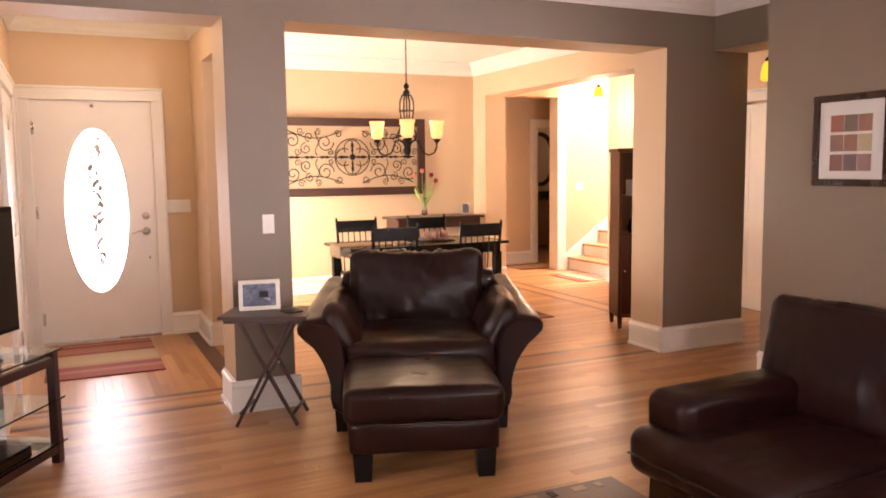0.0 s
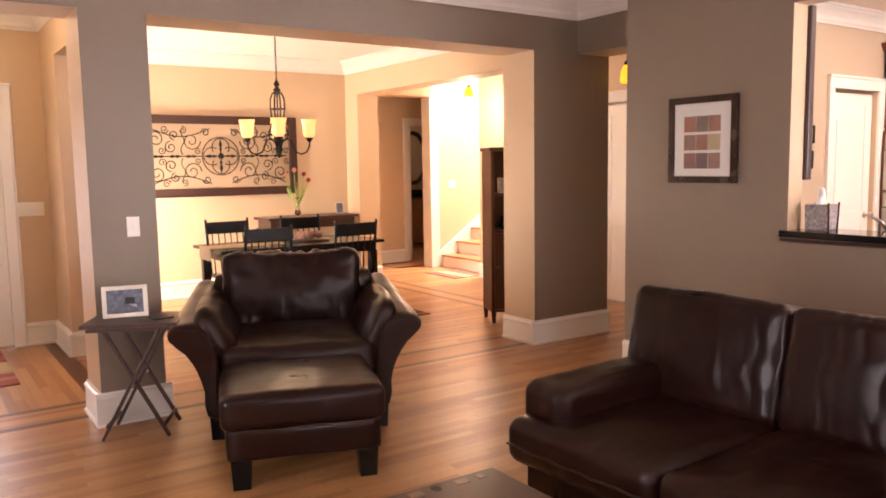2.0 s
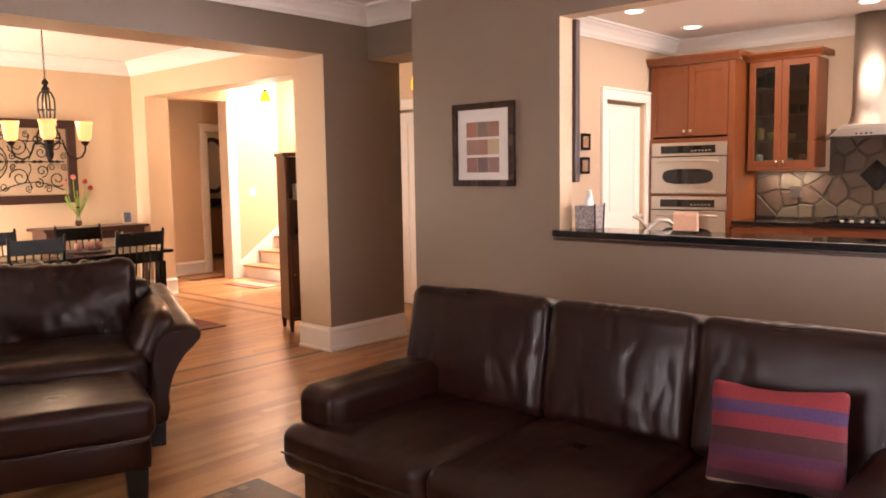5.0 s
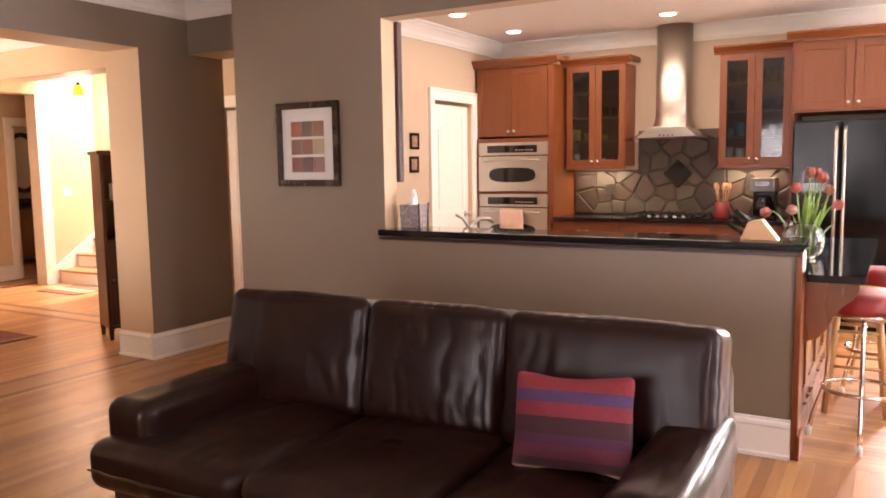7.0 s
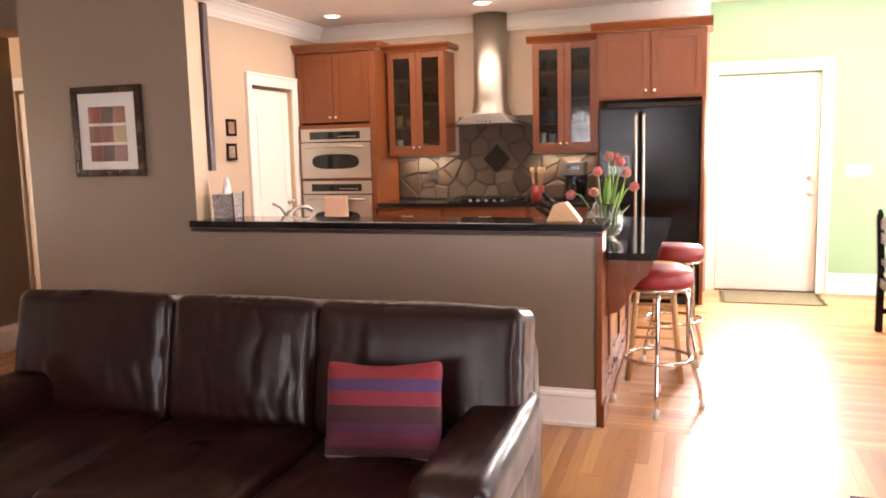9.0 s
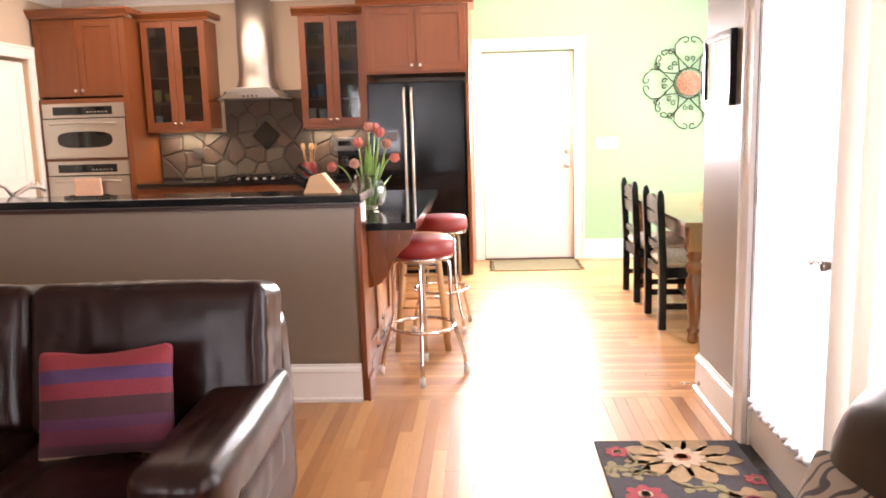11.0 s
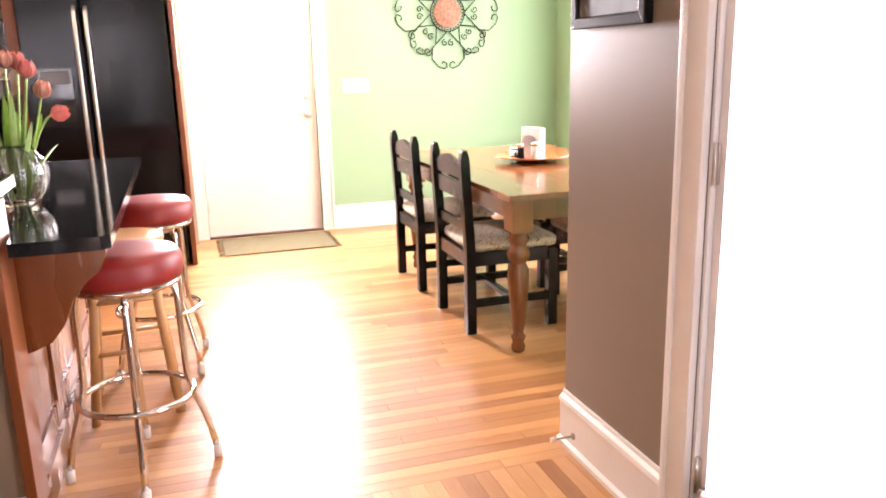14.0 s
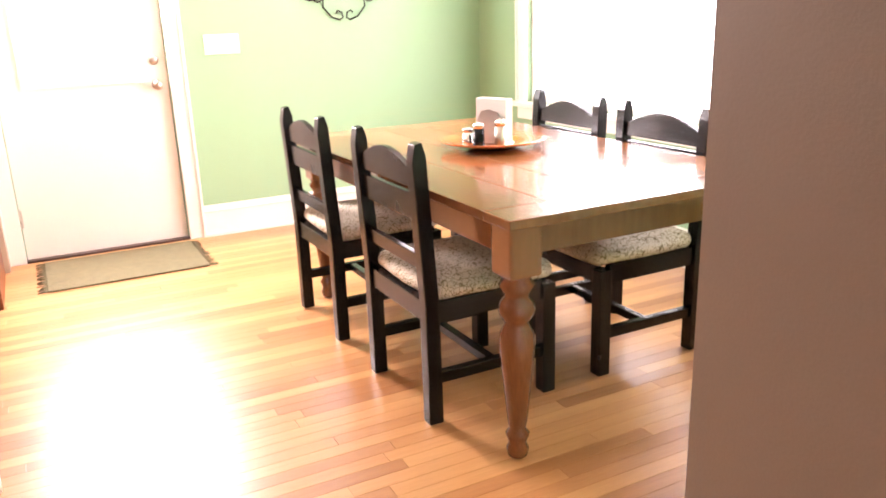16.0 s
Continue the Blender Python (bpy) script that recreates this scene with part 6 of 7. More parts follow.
part("dispenser_panel", B((0.11, -0.007, 1.24), (0.28, -0.003, 1.32), 0.002), surface("grey_control_panel", (0.10, 0.10, 0.11), 0.45), disp)
part("kick_grille", B((0.02, 0.03, 0.0), (0.89, 0.06, 0.085), 0.003), BLACK_WOOD, fr)

# base cabinets and worktop of the back run
for k, (a, b) in enumerate(((2.83, 2.10), (2.10, 1.24), (1.24, 0.64))):
    cb = thing("base_cabinet", at_run(a, 7.86), "cherry base cabinet with drawers under the black worktop", "cabinet", "base cabinets on the back wall")
    w = a - b
    part("body", B((0.001, 0.02, 0.10), (w - 0.001, 0.59, 0.868)), CHERRY, cb)
    part("toe_kick", B((0.001, 0.07, 0.0), (w - 0.001, 0.58, 0.10)), BLACK_WOOD, cb)
    drawer_front(cb, 0.02, w - 0.02, 0.70, 0.85)
    shaker("door", cb, 0.02, w / 2 - 0.002, 0.12, 0.685, knob_at=(w / 2 - 0.03, 0.63))
    shaker("door", cb, w / 2 + 0.002, w - 0.02, 0.12, 0.685, knob_at=(w / 2 + 0.03, 0.63))
single("worktop", plan_slab([(7.82, 0.64), (8.45, 0.64), (8.45, 2.77), (7.82, 2.77)], 0.869, 0.905), GRANITE, "polished black granite worktop on the back wall", "worktop")
ck = thing("cooktop", pose(8.12, 1.66, 0.905, 0, 0, -90), "black gas cooktop with iron grates", "cooktop")
part("plate", B((-0.38, -0.26, 0), (0.38, 0.24, 0.012), 0.004), BLACK_GLASS, ck)
for x in (-0.25, 0.0, 0.25):
    for y in (-0.10, 0.12):
        b = part("burner", turned([(0.05, 0.012), (0.05, 0.022), (0.03, 0.03), (0, 0.03)], Matrix.Translation((x, y, 0)), 16), BLACK_WOOD, ck)
    for dx in (-0.07, 0.0, 0.07):
        part("grate_bar", tube([(x + dx, -0.21, 0.012), (x + dx, -0.20, 0.042), (x + dx, 0.20, 0.042), (x + dx, 0.21, 0.012)], 0.006, 6), IRON, ck)
for k in range(5):
    part("knob", turned([(0.016, 0.012), (0.016, 0.03), (0, 0.032)], Matrix.Translation((-0.16 + 0.08 * k, -0.235, 0)), 12), STEEL, ck)
# hood
hood = thing("range_hood", pose(8.45, 1.70, 0, 0, 0, -90), "steel chimney hood with a curved glass canopy", "range hood")
part("chimney", turned([(0.0, 1.752), (0.205, 1.752), (0.202, 1.775), (0.180, 1.83), (0.170, 1.92), (0.168, 2.735), (0.0, 2.735)], Matrix.Translation((0, -0.17, 0)) @ Matrix.Diagonal((1, 0.8, 1, 1)), 40), STEEL, hood, "rounded steel chimney flaring at its foot")
part("motor_box", prism([(-0.29, 1.665), (0.29, 1.665), (0.25, 1.695), (0.172, 1.765), (-0.172, 1.765), (-0.25, 1.695)], 0.44, Matrix.Translation((0, -0.45, 0)), 0.005), STEEL, hood)
bm = bmesh.new()
rows = []
for i in range(17):
    u = i / 16 * 2 - 1
    rows.append([bm.verts.new((0.42 * u, -0.50 + 0.49 * j / 3 + (0.06 * u * u if j == 0 else 0), 1.728 - 0.085 * u * u)) for j in range(4)])
for a, b in zip(rows, rows[1:]):
    for j in range(3):
        bm.faces.new((a[j], a[j + 1], b[j + 1], b[j])).smooth = True
bmesh.ops.solidify(bm, geom=bm.faces[:], thickness=0.008)
part("glass_canopy", bm, glassy("smoked_hood_glass", (0.5, 0.55, 0.53), 0.03), hood, "curved smoked glass canopy")
for k in range(4):
    part("button", turned([(0.008, 0), (0.008, 0.004), (0, 0.005)], pose(-0.06 + 0.04 * k, -0.45, 1.685, 90), 10), BLACK_GLASS, hood)

# stone backsplash: each stone its own piece in a recessed bed
MORTAR = surface("grey_mortar", (0.085, 0.068, 0.052), 0.9, vary=0.2, scale=12, grain=150, bump=0.4)
STONE = surface("river_stone", (0.092, 0.067, 0.043), 0.55, vary=0.35, scale=9, grain=60, bump=0.35, each=0.5)
STONE_RED = surface("brown_slate_stone", (0.075, 0.044, 0.027), 0.5, vary=0.35, scale=9, grain=60, bump=0.35, each=0.6)
splash = thing("backsplash", pose(8.45, 2.77, 0, 0, 0, -90), "random-laid stone backsplash behind the cooktop", "backsplash")
splash["kind"] = "structure"
part("mortar_bed", prism([(0.0, 0.906), (2.13, 0.906), (2.13, 1.36), (1.47, 1.36), (1.47, 1.75), (0.68, 1.75), (0.68, 1.36), (0.0, 1.36)], 0.012, Matrix.Translation((0, -0.013, 0))), MORTAR, splash)


def clip_poly(poly, px, pz, nx, nz):
    out = []
    for i in range(len(poly)):
        a, b = poly[i], poly[(i + 1) % len(poly)]
        da, db = (a[0] - px) * nx + (a[1] - pz) * nz, (b[0] - px) * nx + (b[1] - pz) * nz
        if da <= 0:
            out.append(a)
        if da * db < 0:
            t = da / (da - db)
            out.append((a[0] + (b[0] - a[0]) * t, a[1] + (b[1] - a[1]) * t))
    return out


rnd = random.Random(11)
seeds = []
for r in range(6):
    for c in range(11):
        seeds.append((0.09 + 0.195 * c + (0.09 if r % 2 else 0) + rnd.uniform(-0.075, 0.075), 0.965 + 0.155 * r + rnd.uniform(-0.06, 0.06)))
stone_no = 0
for i, (sx, sz) in enumerate(seeds):
    wide = 0.68 < sx < 1.47
    if sz > (1.72 if wide else 1.35) or sx > 2.12:
        continue
    poly = [(0.004, 0.910), (2.126, 0.910), (2.126, 1.356), (0.004, 1.356)] if not wide else [(0.684, 0.910), (1.466, 0.910), (1.466, 1.746), (0.684, 1.746)]
    for j, (tx, tz) in enumerate(seeds):
        if i != j and abs(tx - sx) < 0.4 and abs(tz - sz) < 0.4:
            d = math.hypot(tx - sx, tz - sz)
            poly = clip_poly(poly, (sx + tx) / 2 - (tx - sx) / d * 0.0035, (sz + tz) / 2 - (tz - sz) / d * 0.0035, tx - sx, tz - sz)
            if len(poly) < 3:
                break
    if len(poly) < 3:
        continue
    cx, cz = sum(p[0] for p in poly) / len(poly), sum(p[1] for p in poly) / len(poly)
    if abs(cx - 1.088) + abs(cz - 1.318) < 0.10:
        continue
    bm = bmesh.new()
    y = -0.022 - rnd.uniform(0, 0.014)
    base = [bm.verts.new((x, -0.010, z)) for x, z in poly]
    midr = [bm.verts.new((x + (cx - x) * 0.04, y + 0.006, z + (cz - z) * 0.04)) for x, z in poly]
    topr = [bm.verts.new((x + (cx - x) * 0.16, y, z + (cz - z) * 0.16)) for x, z in poly]
    n = len(poly)
    for a, b in ((base, midr), (midr, topr)):
        for k in range(n):
            bm.faces.new((a[k], a[(k + 1) % n], b[(k + 1) % n], b[k]))
    bm.faces.new(topr)
    bmesh.ops.recalc_face_normals(bm, faces=bm.faces)
    part("stone", bm, STONE if rnd.random() < 0.6 else STONE_RED, splash)
part("diamond_tile", prism([(1.088, 1.175), (1.228, 1.318), (1.088, 1.461), (0.948, 1.318)], 0.03, Matrix.Translation((0, -0.045, 0)), 0.004), GRANITE, splash, "black granite diamond tile")
PEWTER = surface("pewter_plate", (0.16, 0.14, 0.12), 0.4, 1.0, vary=0.1, bump=0.0)
for ob in wall_plate("outlet", pose(8.412, 2.38, 1.166, 0, 0, -90), 2, "steel double outlet plate on the stone backsplash").children:
    ob.data.materials[0] = PEWTER
for y in (2.43, 0.98):
    lamp("under_cabinet_light", "AREA", 4.5, (1, 0.84, 0.58), look((8.30, y, 1.345), (8.36, y, 0.9)), 0.45, 0.06)

# half wall: granite ledge and cherry end panel; peninsula with bar worktop
single("ledge", plan_slab([(4.465, 0.145), (4.80, 0.145), (4.80, 2.513), (4.65, 2.513), (4.65, 2.54), (4.465, 2.54)], 1.012, 1.050), GRANITE, "polished black granite ledge on the half wall", "worktop")
LEDGE_TRIM = thing("ledge_moulding", Matrix(), "cherry moulding under the granite ledge", "moulding")
part("strip", B((4.490, 0.155, 0.985), (4.509, 2.55, 1.005), 0.004), DARK_WOOD, LEDGE_TRIM)
end = thing("wall_cladding", Matrix(), "cherry panel closing the end of the half wall", "panel")
part("panel", B((4.497, 0.150, 0.0), (4.655, 0.178, 1.004), 0.003), CHERRY, end)
part("base_moulding", B((4.487, 0.138, 0.0), (4.655, 0.152, 0.12), 0.004), CHERRY, end)
pen = thing("peninsula", Matrix(), "cherry-panelled peninsula cabinet under the bar worktop", "cabinet")
part("body", B((4.656, 0.20, 0.0), (6.36, 0.84, 0.867)), PANEL_CHERRY, pen)
for k in range(3):
    x0 = 4.665 + 0.565 * k
    pn = part("back_panel", B((x0 + 0.07, 0.192, 0.20), (x0 + 0.50, 0.200, 0.79)), PANEL_CHERRY, pen)
    for lo, hi in (((x0, 0.18, 0.12), (x0 + 0.075, 0.2, 0.866)), ((x0 + 0.49, 0.18, 0.12), (x0 + 0.564, 0.2, 0.866)), ((x0 + 0.075, 0.18, 0.12), (x0 + 0.49, 0.2, 0.205)), ((x0 + 0.075, 0.18, 0.78), (x0 + 0.49, 0.2, 0.866))):
        part("rail", B(lo, hi, 0.003), PANEL_CHERRY, pn)
part("base_moulding", B((4.657, 0.165, 0.0), (6.375, 0.199, 0.12), 0.006), PANEL_CHERRY, pen)
for x in (4.72, 5.52, 6.28):
    part("corbel", prism([(0, 0), (0.26, 0), (0.262, -0.05), (0.24, -0.10), (0.20, -0.13), (0.16, -0.18), (0.13, -0.25), (0.09, -0.30), (0.04, -0.32), (0, -0.33)], 0.06, Matrix.Translation((x - 0.03, 0.18, 0.866)) @ Matrix.Rotation(radians(-90), 4, "Z") @ Matrix.Translation((0, 0, 0)), 0.004), PANEL_CHERRY, pen, "scrolled cherry bracket")
single("bar_worktop", plan_slab([(4.66, 0.145), (4.50, 0.13), (4.50, -0.09), (4.525, -0.115), (6.43, -0.115), (6.455, -0.09), (6.455, 0.88), (5.28, 0.88), (5.28, 3.62), (4.656, 3.62), (4.656, 0.145)], 0.868, 0.905), GRANITE, "polished black granite bar worktop with an overhang", "worktop")
sinkcab = thing("base_cabinet", Matrix(), "cherry base cabinets behind the half wall", "cabinet")
part("body", B((4.656, 0.86, 0.0), (5.24, 3.62, 0.867)), CHERRY, sinkcab)
single("end_board", B((4.652, 2.490, 1.335), (4.70, 2.56, 2.324), 0.006), DARK_WOOD, "dark cherry cabinet edge beside the pass-through", "cabinet panel", Matrix())
fa = thing("faucet", pose(4.93, 2.16, 0.906), "brushed nickel kitchen faucet", "faucet")
part("spout", tube([(0, 0, 0), (0, 0, 0.10), (0.02, -0.01, 0.15), (0.07, -0.05, 0.185), (0.12, -0.09, 0.18), (0.14, -0.11, 0.155)], [0.02, 0.018, 0.015, 0.013, 0.013, 0.012], 10), NICKEL, fa)
part("lever", tube([(0, 0, 0.14), (-0.03, 0.02, 0.19), (-0.07, 0.05, 0.215)], [0.012, 0.008, 0.009], 8), NICKEL, fa)
part("base", turned([(0.03, 0), (0.03, 0.008), (0.02, 0.015), (0, 0.016)]), NICKEL, fa)

# things on the ledge and worktops
DAMASK = surface("mosaic_tissue_cover", (0.30, 0.25, 0.24), 0.5, vary=0.9, scale=55, grain=120, bump=0.4)
tb = thing("tissue_box", pose(4.66, 2.40, 1.051, 0, 0, 8), "mosaic tissue box cover with a tissue standing out", "tissue box")
part("cover", prism([(-0.062, 0), (0.062, 0), (0.076, 0.145), (-0.076, 0.145)], 0.13, Matrix.Translation((0, -0.065, 0)), 0.006), DAMASK, tb)
for x in (-0.069, 0.069):
    part("rim_post", tube([(x * 0.9, -0.066, 0), (x * 1.1, -0.068, 0.155)], 0.006), DARK_WOOD, tb)
bm = bmesh.new()
rows = []
for i in range(7):
    u = i / 6
    rows.append([bm.verts.new(((0.045 - 0.035 * u) * math.cos(2 * math.pi * k / 12) * (1 + 0.4 * math.sin(3 * k + 4 * u)), (0.025 - 0.015 * u) * math.sin(2 * math.pi * k / 12) * (1 + 0.3 * math.cos(2 * k)), 0.140 + 0.10 * u)) for k in range(12)])
for a, b in zip(rows, rows[1:]):
    for k in range(12):
        bm.faces.new((a[k], a[(k + 1) % 12], b[(k + 1) % 12], b[k])).smooth = True
bm.faces.new(rows[-1])
part("tissue", bm, surface("white_tissue", (0.85, 0.84, 0.83), 0.9, vary=0.05, grain=80, bump=0.3), tb)
kb = thing("knife_block", pose(4.60, 0.355, 1.051, 0, 0, -88) @ Matrix.Scale(0.84, 4), "pale wooden knife block with black knife handles on the ledge", "knife block")
BEECH = surface("beech_wood", (0.55, 0.33, 0.16), 0.5, vary=0.12, scale=4, stretch=(1, 1, 7))
part("block", prism([(-0.105, 0.0), (0.105, 0.0), (0.012, 0.118), (-0.062, 0.104)], 0.13, Matrix.Translation((0, -0.055, 0)), 0.004), BEECH, kb)
for i in range(3):
    for j in range(3):
        p = Vector((-0.088 + 0.019 * i, -0.034 + 0.034 * j, 0.032 + 0.036 * i))
        q = p + Vector((-0.075 - 0.008 * j, 0.004 * (j - 1), 0.052 + 0.006 * i))
        part("knife_handle", tube([p, p + (q - p) * 0.45, q], [0.008, 0.010, 0.0115], 8), BLACK_WOOD, kb)
ct = thing("utensil_crock", pose(8.10, 1.20, 0.906), "red crock holding wooden kitchen spoons", "utensil crock")
part("crock", turned([(0.055, 0), (0.062, 0.02), (0.062, 0.15), (0.056, 0.15), (0.054, 0.02), (0, 0.01)]), RED_VINYL, ct)
for k in range(5):
    a = k * 1.3
    part("spoon", tube([(0.02 * math.cos(a), 0.02 * math.sin(a), 0.03), (0.06 * math.cos(a), 0.06 * math.sin(a), 0.26), (0.065 * math.cos(a), 0.065 * math.sin(a), 0.29), (0.07 * math.cos(a), 0.07 * math.sin(a), 0.33)], [0.006, 0.007, 0.02, 0.008], 8), BEECH, ct)
cm = thing("coffee_maker", pose(8.20, 0.85, 0.906, 0, 0, -90), "black and steel coffee maker under the cabinet", "coffee maker")
part("base", B((-0.10, -0.14, 0), (0.10, 0.12, 0.035), 0.006), BLACK_GLOSS, cm)
part("tower", B((-0.10, 0.02, 0.035), (0.10, 0.12, 0.36), 0.008), BLACK_GLOSS, cm)
part("head", B((-0.105, -0.14, 0.25), (0.105, 0.12, 0.37), 0.010), surface("grey_machine_plastic", (0.14, 0.14, 0.14), 0.4), cm)
part("display", B((-0.06, -0.143, 0.30), (0.06, -0.139, 0.34)), BLACK_GLASS, cm)
part("carafe", turned([(0.05, 0.036), (0.07, 0.06), (0.07, 0.14), (0.05, 0.19), (0.055, 0.20), (0, 0.2)], Matrix.Translation((0, -0.06, 0))), BLACK_GLASS, cm)

tv_ = thing("tulip_vase", pose(5.145, 0.215, 0.906), "round cut-glass vase of coral tulips on the bar worktop", "vase of flowers")
part("vase", turned([(0.045, 0.0), (0.078, 0.015), (0.100, 0.055), (0.106, 0.098), (0.098, 0.140), (0.076, 0.176), (0.066, 0.195), (0.060, 0.195), (0.069, 0.174), (0.090, 0.138), (0.098, 0.098), (0.092, 0.058), (0.072, 0.022), (0, 0.012)], None, 32), GLASS, tv_)
part("water", turned([(0.05, 0.014), (0.08, 0.03), (0.092, 0.07), (0.088, 0.12), (0, 0.12)], None, 24), glassy("vase_water", (0.92, 0.97, 0.92), 0.0, 1.33), tv_)
for i, (x, y, z) in enumerate(((0.0, -0.046, 0.44), (0.03, -0.082, 0.435), (-0.03, -0.12, 0.41), (0.02, -0.152, 0.345), (0.0, -0.185, 0.285), (0.03, 0.03, 0.355), (-0.06, 0.02, 0.265), (-0.01, 0.18, 0.25))):
    droop = 0.13 if z < 0.30 else 0.03
    tulip(tv_, (x * 0.15, y * 0.15, 0.03), (x, y * 0.85 + 0.015, z), (x * 0.3, y * 0.1, droop), TULIP if i % 3 else TULIP_PALE, 0.025)
for x, y, z in ((0.03, -0.02, 0.36), (-0.03, -0.06, 0.37), (0.02, -0.10, 0.35), (-0.05, -0.12, 0.27), (0.0, -0.19, 0.19), (0.06, -0.05, 0.30), (-0.02, 0.05, 0.24), (0.05, -0.14, 0.29)):
    blade(tv_, (x * 0.2, y * 0.2, 0.06), (x, y * 0.85 + 0.015, z), (x * 0.2, y * 0.2, 0.05), 0.036)
CUT_GLASS = glassy("cut_glass", (0.90, 0.95, 0.97), 0.10, 1.5)
for k in range(14):
    c, d = math.cos(k * math.tau / 14), math.sin(k * math.tau / 14)
    part("cut_rib", tube([(r * c, r * d, z) for r, z in ((0.070, 0.010), (0.097, 0.048), (0.107, 0.098), (0.099, 0.140), (0.078, 0.175))], [0.002, 0.004, 0.005, 0.004, 0.002], 6), CUT_GLASS, tv_)
part("vase_rim", tube([(0.063 * math.cos(k * math.tau / 32), 0.063 * math.sin(k * math.tau / 32), 0.195) for k in range(32)], 0.004, 8, True), CUT_GLASS, tv_, "thick clear rim")
for y, z in ((6.657, 1.66), (6.646, 1.447)):
    picture_frame("small_picture", pose(y, 3.642, z - 0.075), 0.15, 0.15, 0.024, 0.016, BLACK_WOOD, "small square black-framed picture on the kitchen wall", [("picture", -0.052, 0.052, 0.023, 0.127, surface("rust_print", (0.28, 0.14, 0.08), 0.6, vary=0.7, scale=30))])
CAN = glow("recessed_lamp_lit", (1.0, 0.84, 0.62), 9.0)
for x, y in ((6.635, 3.165), (7.72, 3.14), (7.67, 1.615), (6.6, 1.6), (7.67, 0.2), (5.6, 0.2)):
    cl = thing("recessed_light", pose(x, y, H), "lit recessed ceiling light with a white ring", "ceiling light", "recessed kitchen lights")
    part("ring", turned([(0.075, -0.001), (0.098, -0.001), (0.098, -0.006), (0.09, -0.010), (0.075, -0.006)], None, 28), TRIM, cl)
    part("bulb", turned([(0.0, -0.009), (0.070, -0.009), (0.070, -0.0065), (0.0, -0.0065)], None, 24), CAN, cl)
lamp("kitchen_cans", "AREA", 60, (1, 0.82, 0.60), look((7.1, 2.0, H - 0.02), (7.1, 2.001, 0)), 1.6, 2.2)


# ---- bar stools ----
def chrome_stool(x, y, turn):
    ob = thing("bar_stool", pose(x, y, 0, 0, 0, turn), "chrome bar stool with a round red vinyl seat", "bar stool", "red bar stools")
    s = part("seat", turned([(0.0, 0.672), (0.165, 0.672), (0.182, 0.682), (0.186, 0.705), (0.184, 0.745), (0.168, 0.768), (0.10, 0.776), (0, 0.778)], None, 36), RED_VINYL, ob)
    part("seat_rim", turned([(0.10, 0.655), (0.172, 0.658), (0.176, 0.674), (0.10, 0.676)], None, 32), CHROME, s)
    part("swivel_plate", turned([(0.10, 0.63), (0.11, 0.655), (0, 0.66)], None, 20), STEEL, ob)
    for k in range(4):
        a = math.pi / 2 * k
        leg = part("leg", tube([(r * math.cos(a), r * math.sin(a), z) for r, z in ((0.05, 0.645), (0.12, 0.648), (0.148, 0.632), (0.155, 0.60), (0.160, 0.34), (0.168, 0.29), (0.222, 0.115), (0.236, 0.03))], 0.0115, 10), CHROME, ob)
        part("rubber_foot", turned([(0.015, 0), (0.016, 0.045), (0.0, 0.046)], Matrix.Translation((0.238 * math.cos(a), 0.238 * math.sin(a), 0)), 12), TRIM, leg)
    part("foot_ring", tube([(0.180 * math.cos(2 * math.pi * i / 36), 0.180 * math.sin(2 * math.pi * i / 36), 0.275) for i in range(36)], 0.011, 10, True), CHROME, ob)
    return ob


chrome_stool(4.935, -0.10, 2)
chrome_stool(5.93, -0.15, 40)
MAPLE = surface("natural_maple_wood", (0.52, 0.29, 0.12), 0.35, vary=0.15, scale=4, stretch=(6, 6, 1))
ws = thing("wooden_stool", pose(5.52, -0.05, 0, 0, 0, 3), "natural wood bar stool with a round seat", "bar stool")
part("seat", turned([(0.0, 0.67), (0.155, 0.67), (0.165, 0.682), (0.160, 0.70), (0.10, 0.704), (0, 0.698)], None, 28), MAPLE, ws)
for sx in (-1, 1):
    for sy in (-1, 1):
        part("leg", tube([(sx * 0.155, sy * 0.155, 0), (sx * 0.095, sy * 0.095, 0.672)], [0.019, 0.017], 10), MAPLE, ws)
for z, k in ((0.22, 0.135), (0.42, 0.118)):
    for s in (-1, 1):
        part("rung", tube([(-k, s * k, z), (k, s * k, z)], 0.010), MAPLE, ws)
        part("rung", tube([(s * k, -k, z + 0.05), (s * k, k, z + 0.05)], 0.010), MAPLE, ws)


# ---- breakfast room ----
bt = thing("farm_table", pose(6.305, -2.155, 0), "honey pine farm table with turned legs", "table")
for k in range(5):
    part("plank", B((-0.80, -0.525 + 0.21 * k + 0.001, 0.735), (0.80, -0.525 + 0.21 * (k + 1) - 0.001, 0.762), 0.002), PINE, bt)
for s in (-1, 1):
    part("breadboard_end", B((s * 0.868 - 0.067, -0.525, 0.735), (s * 0.868 + 0.067, 0.525, 0.762), 0.003), PINE, bt)
for s in (-1, 1):
    part("apron", B((-0.80, s * 0.445 - 0.012, 0.625), (0.80, s * 0.445 + 0.012, 0.735), 0.003), PINE, bt)
    part("apron", B((s * 0.82 - 0.012, -0.43, 0.625), (s * 0.82 + 0.012, 0.43, 0.735), 0.003), PINE, bt)
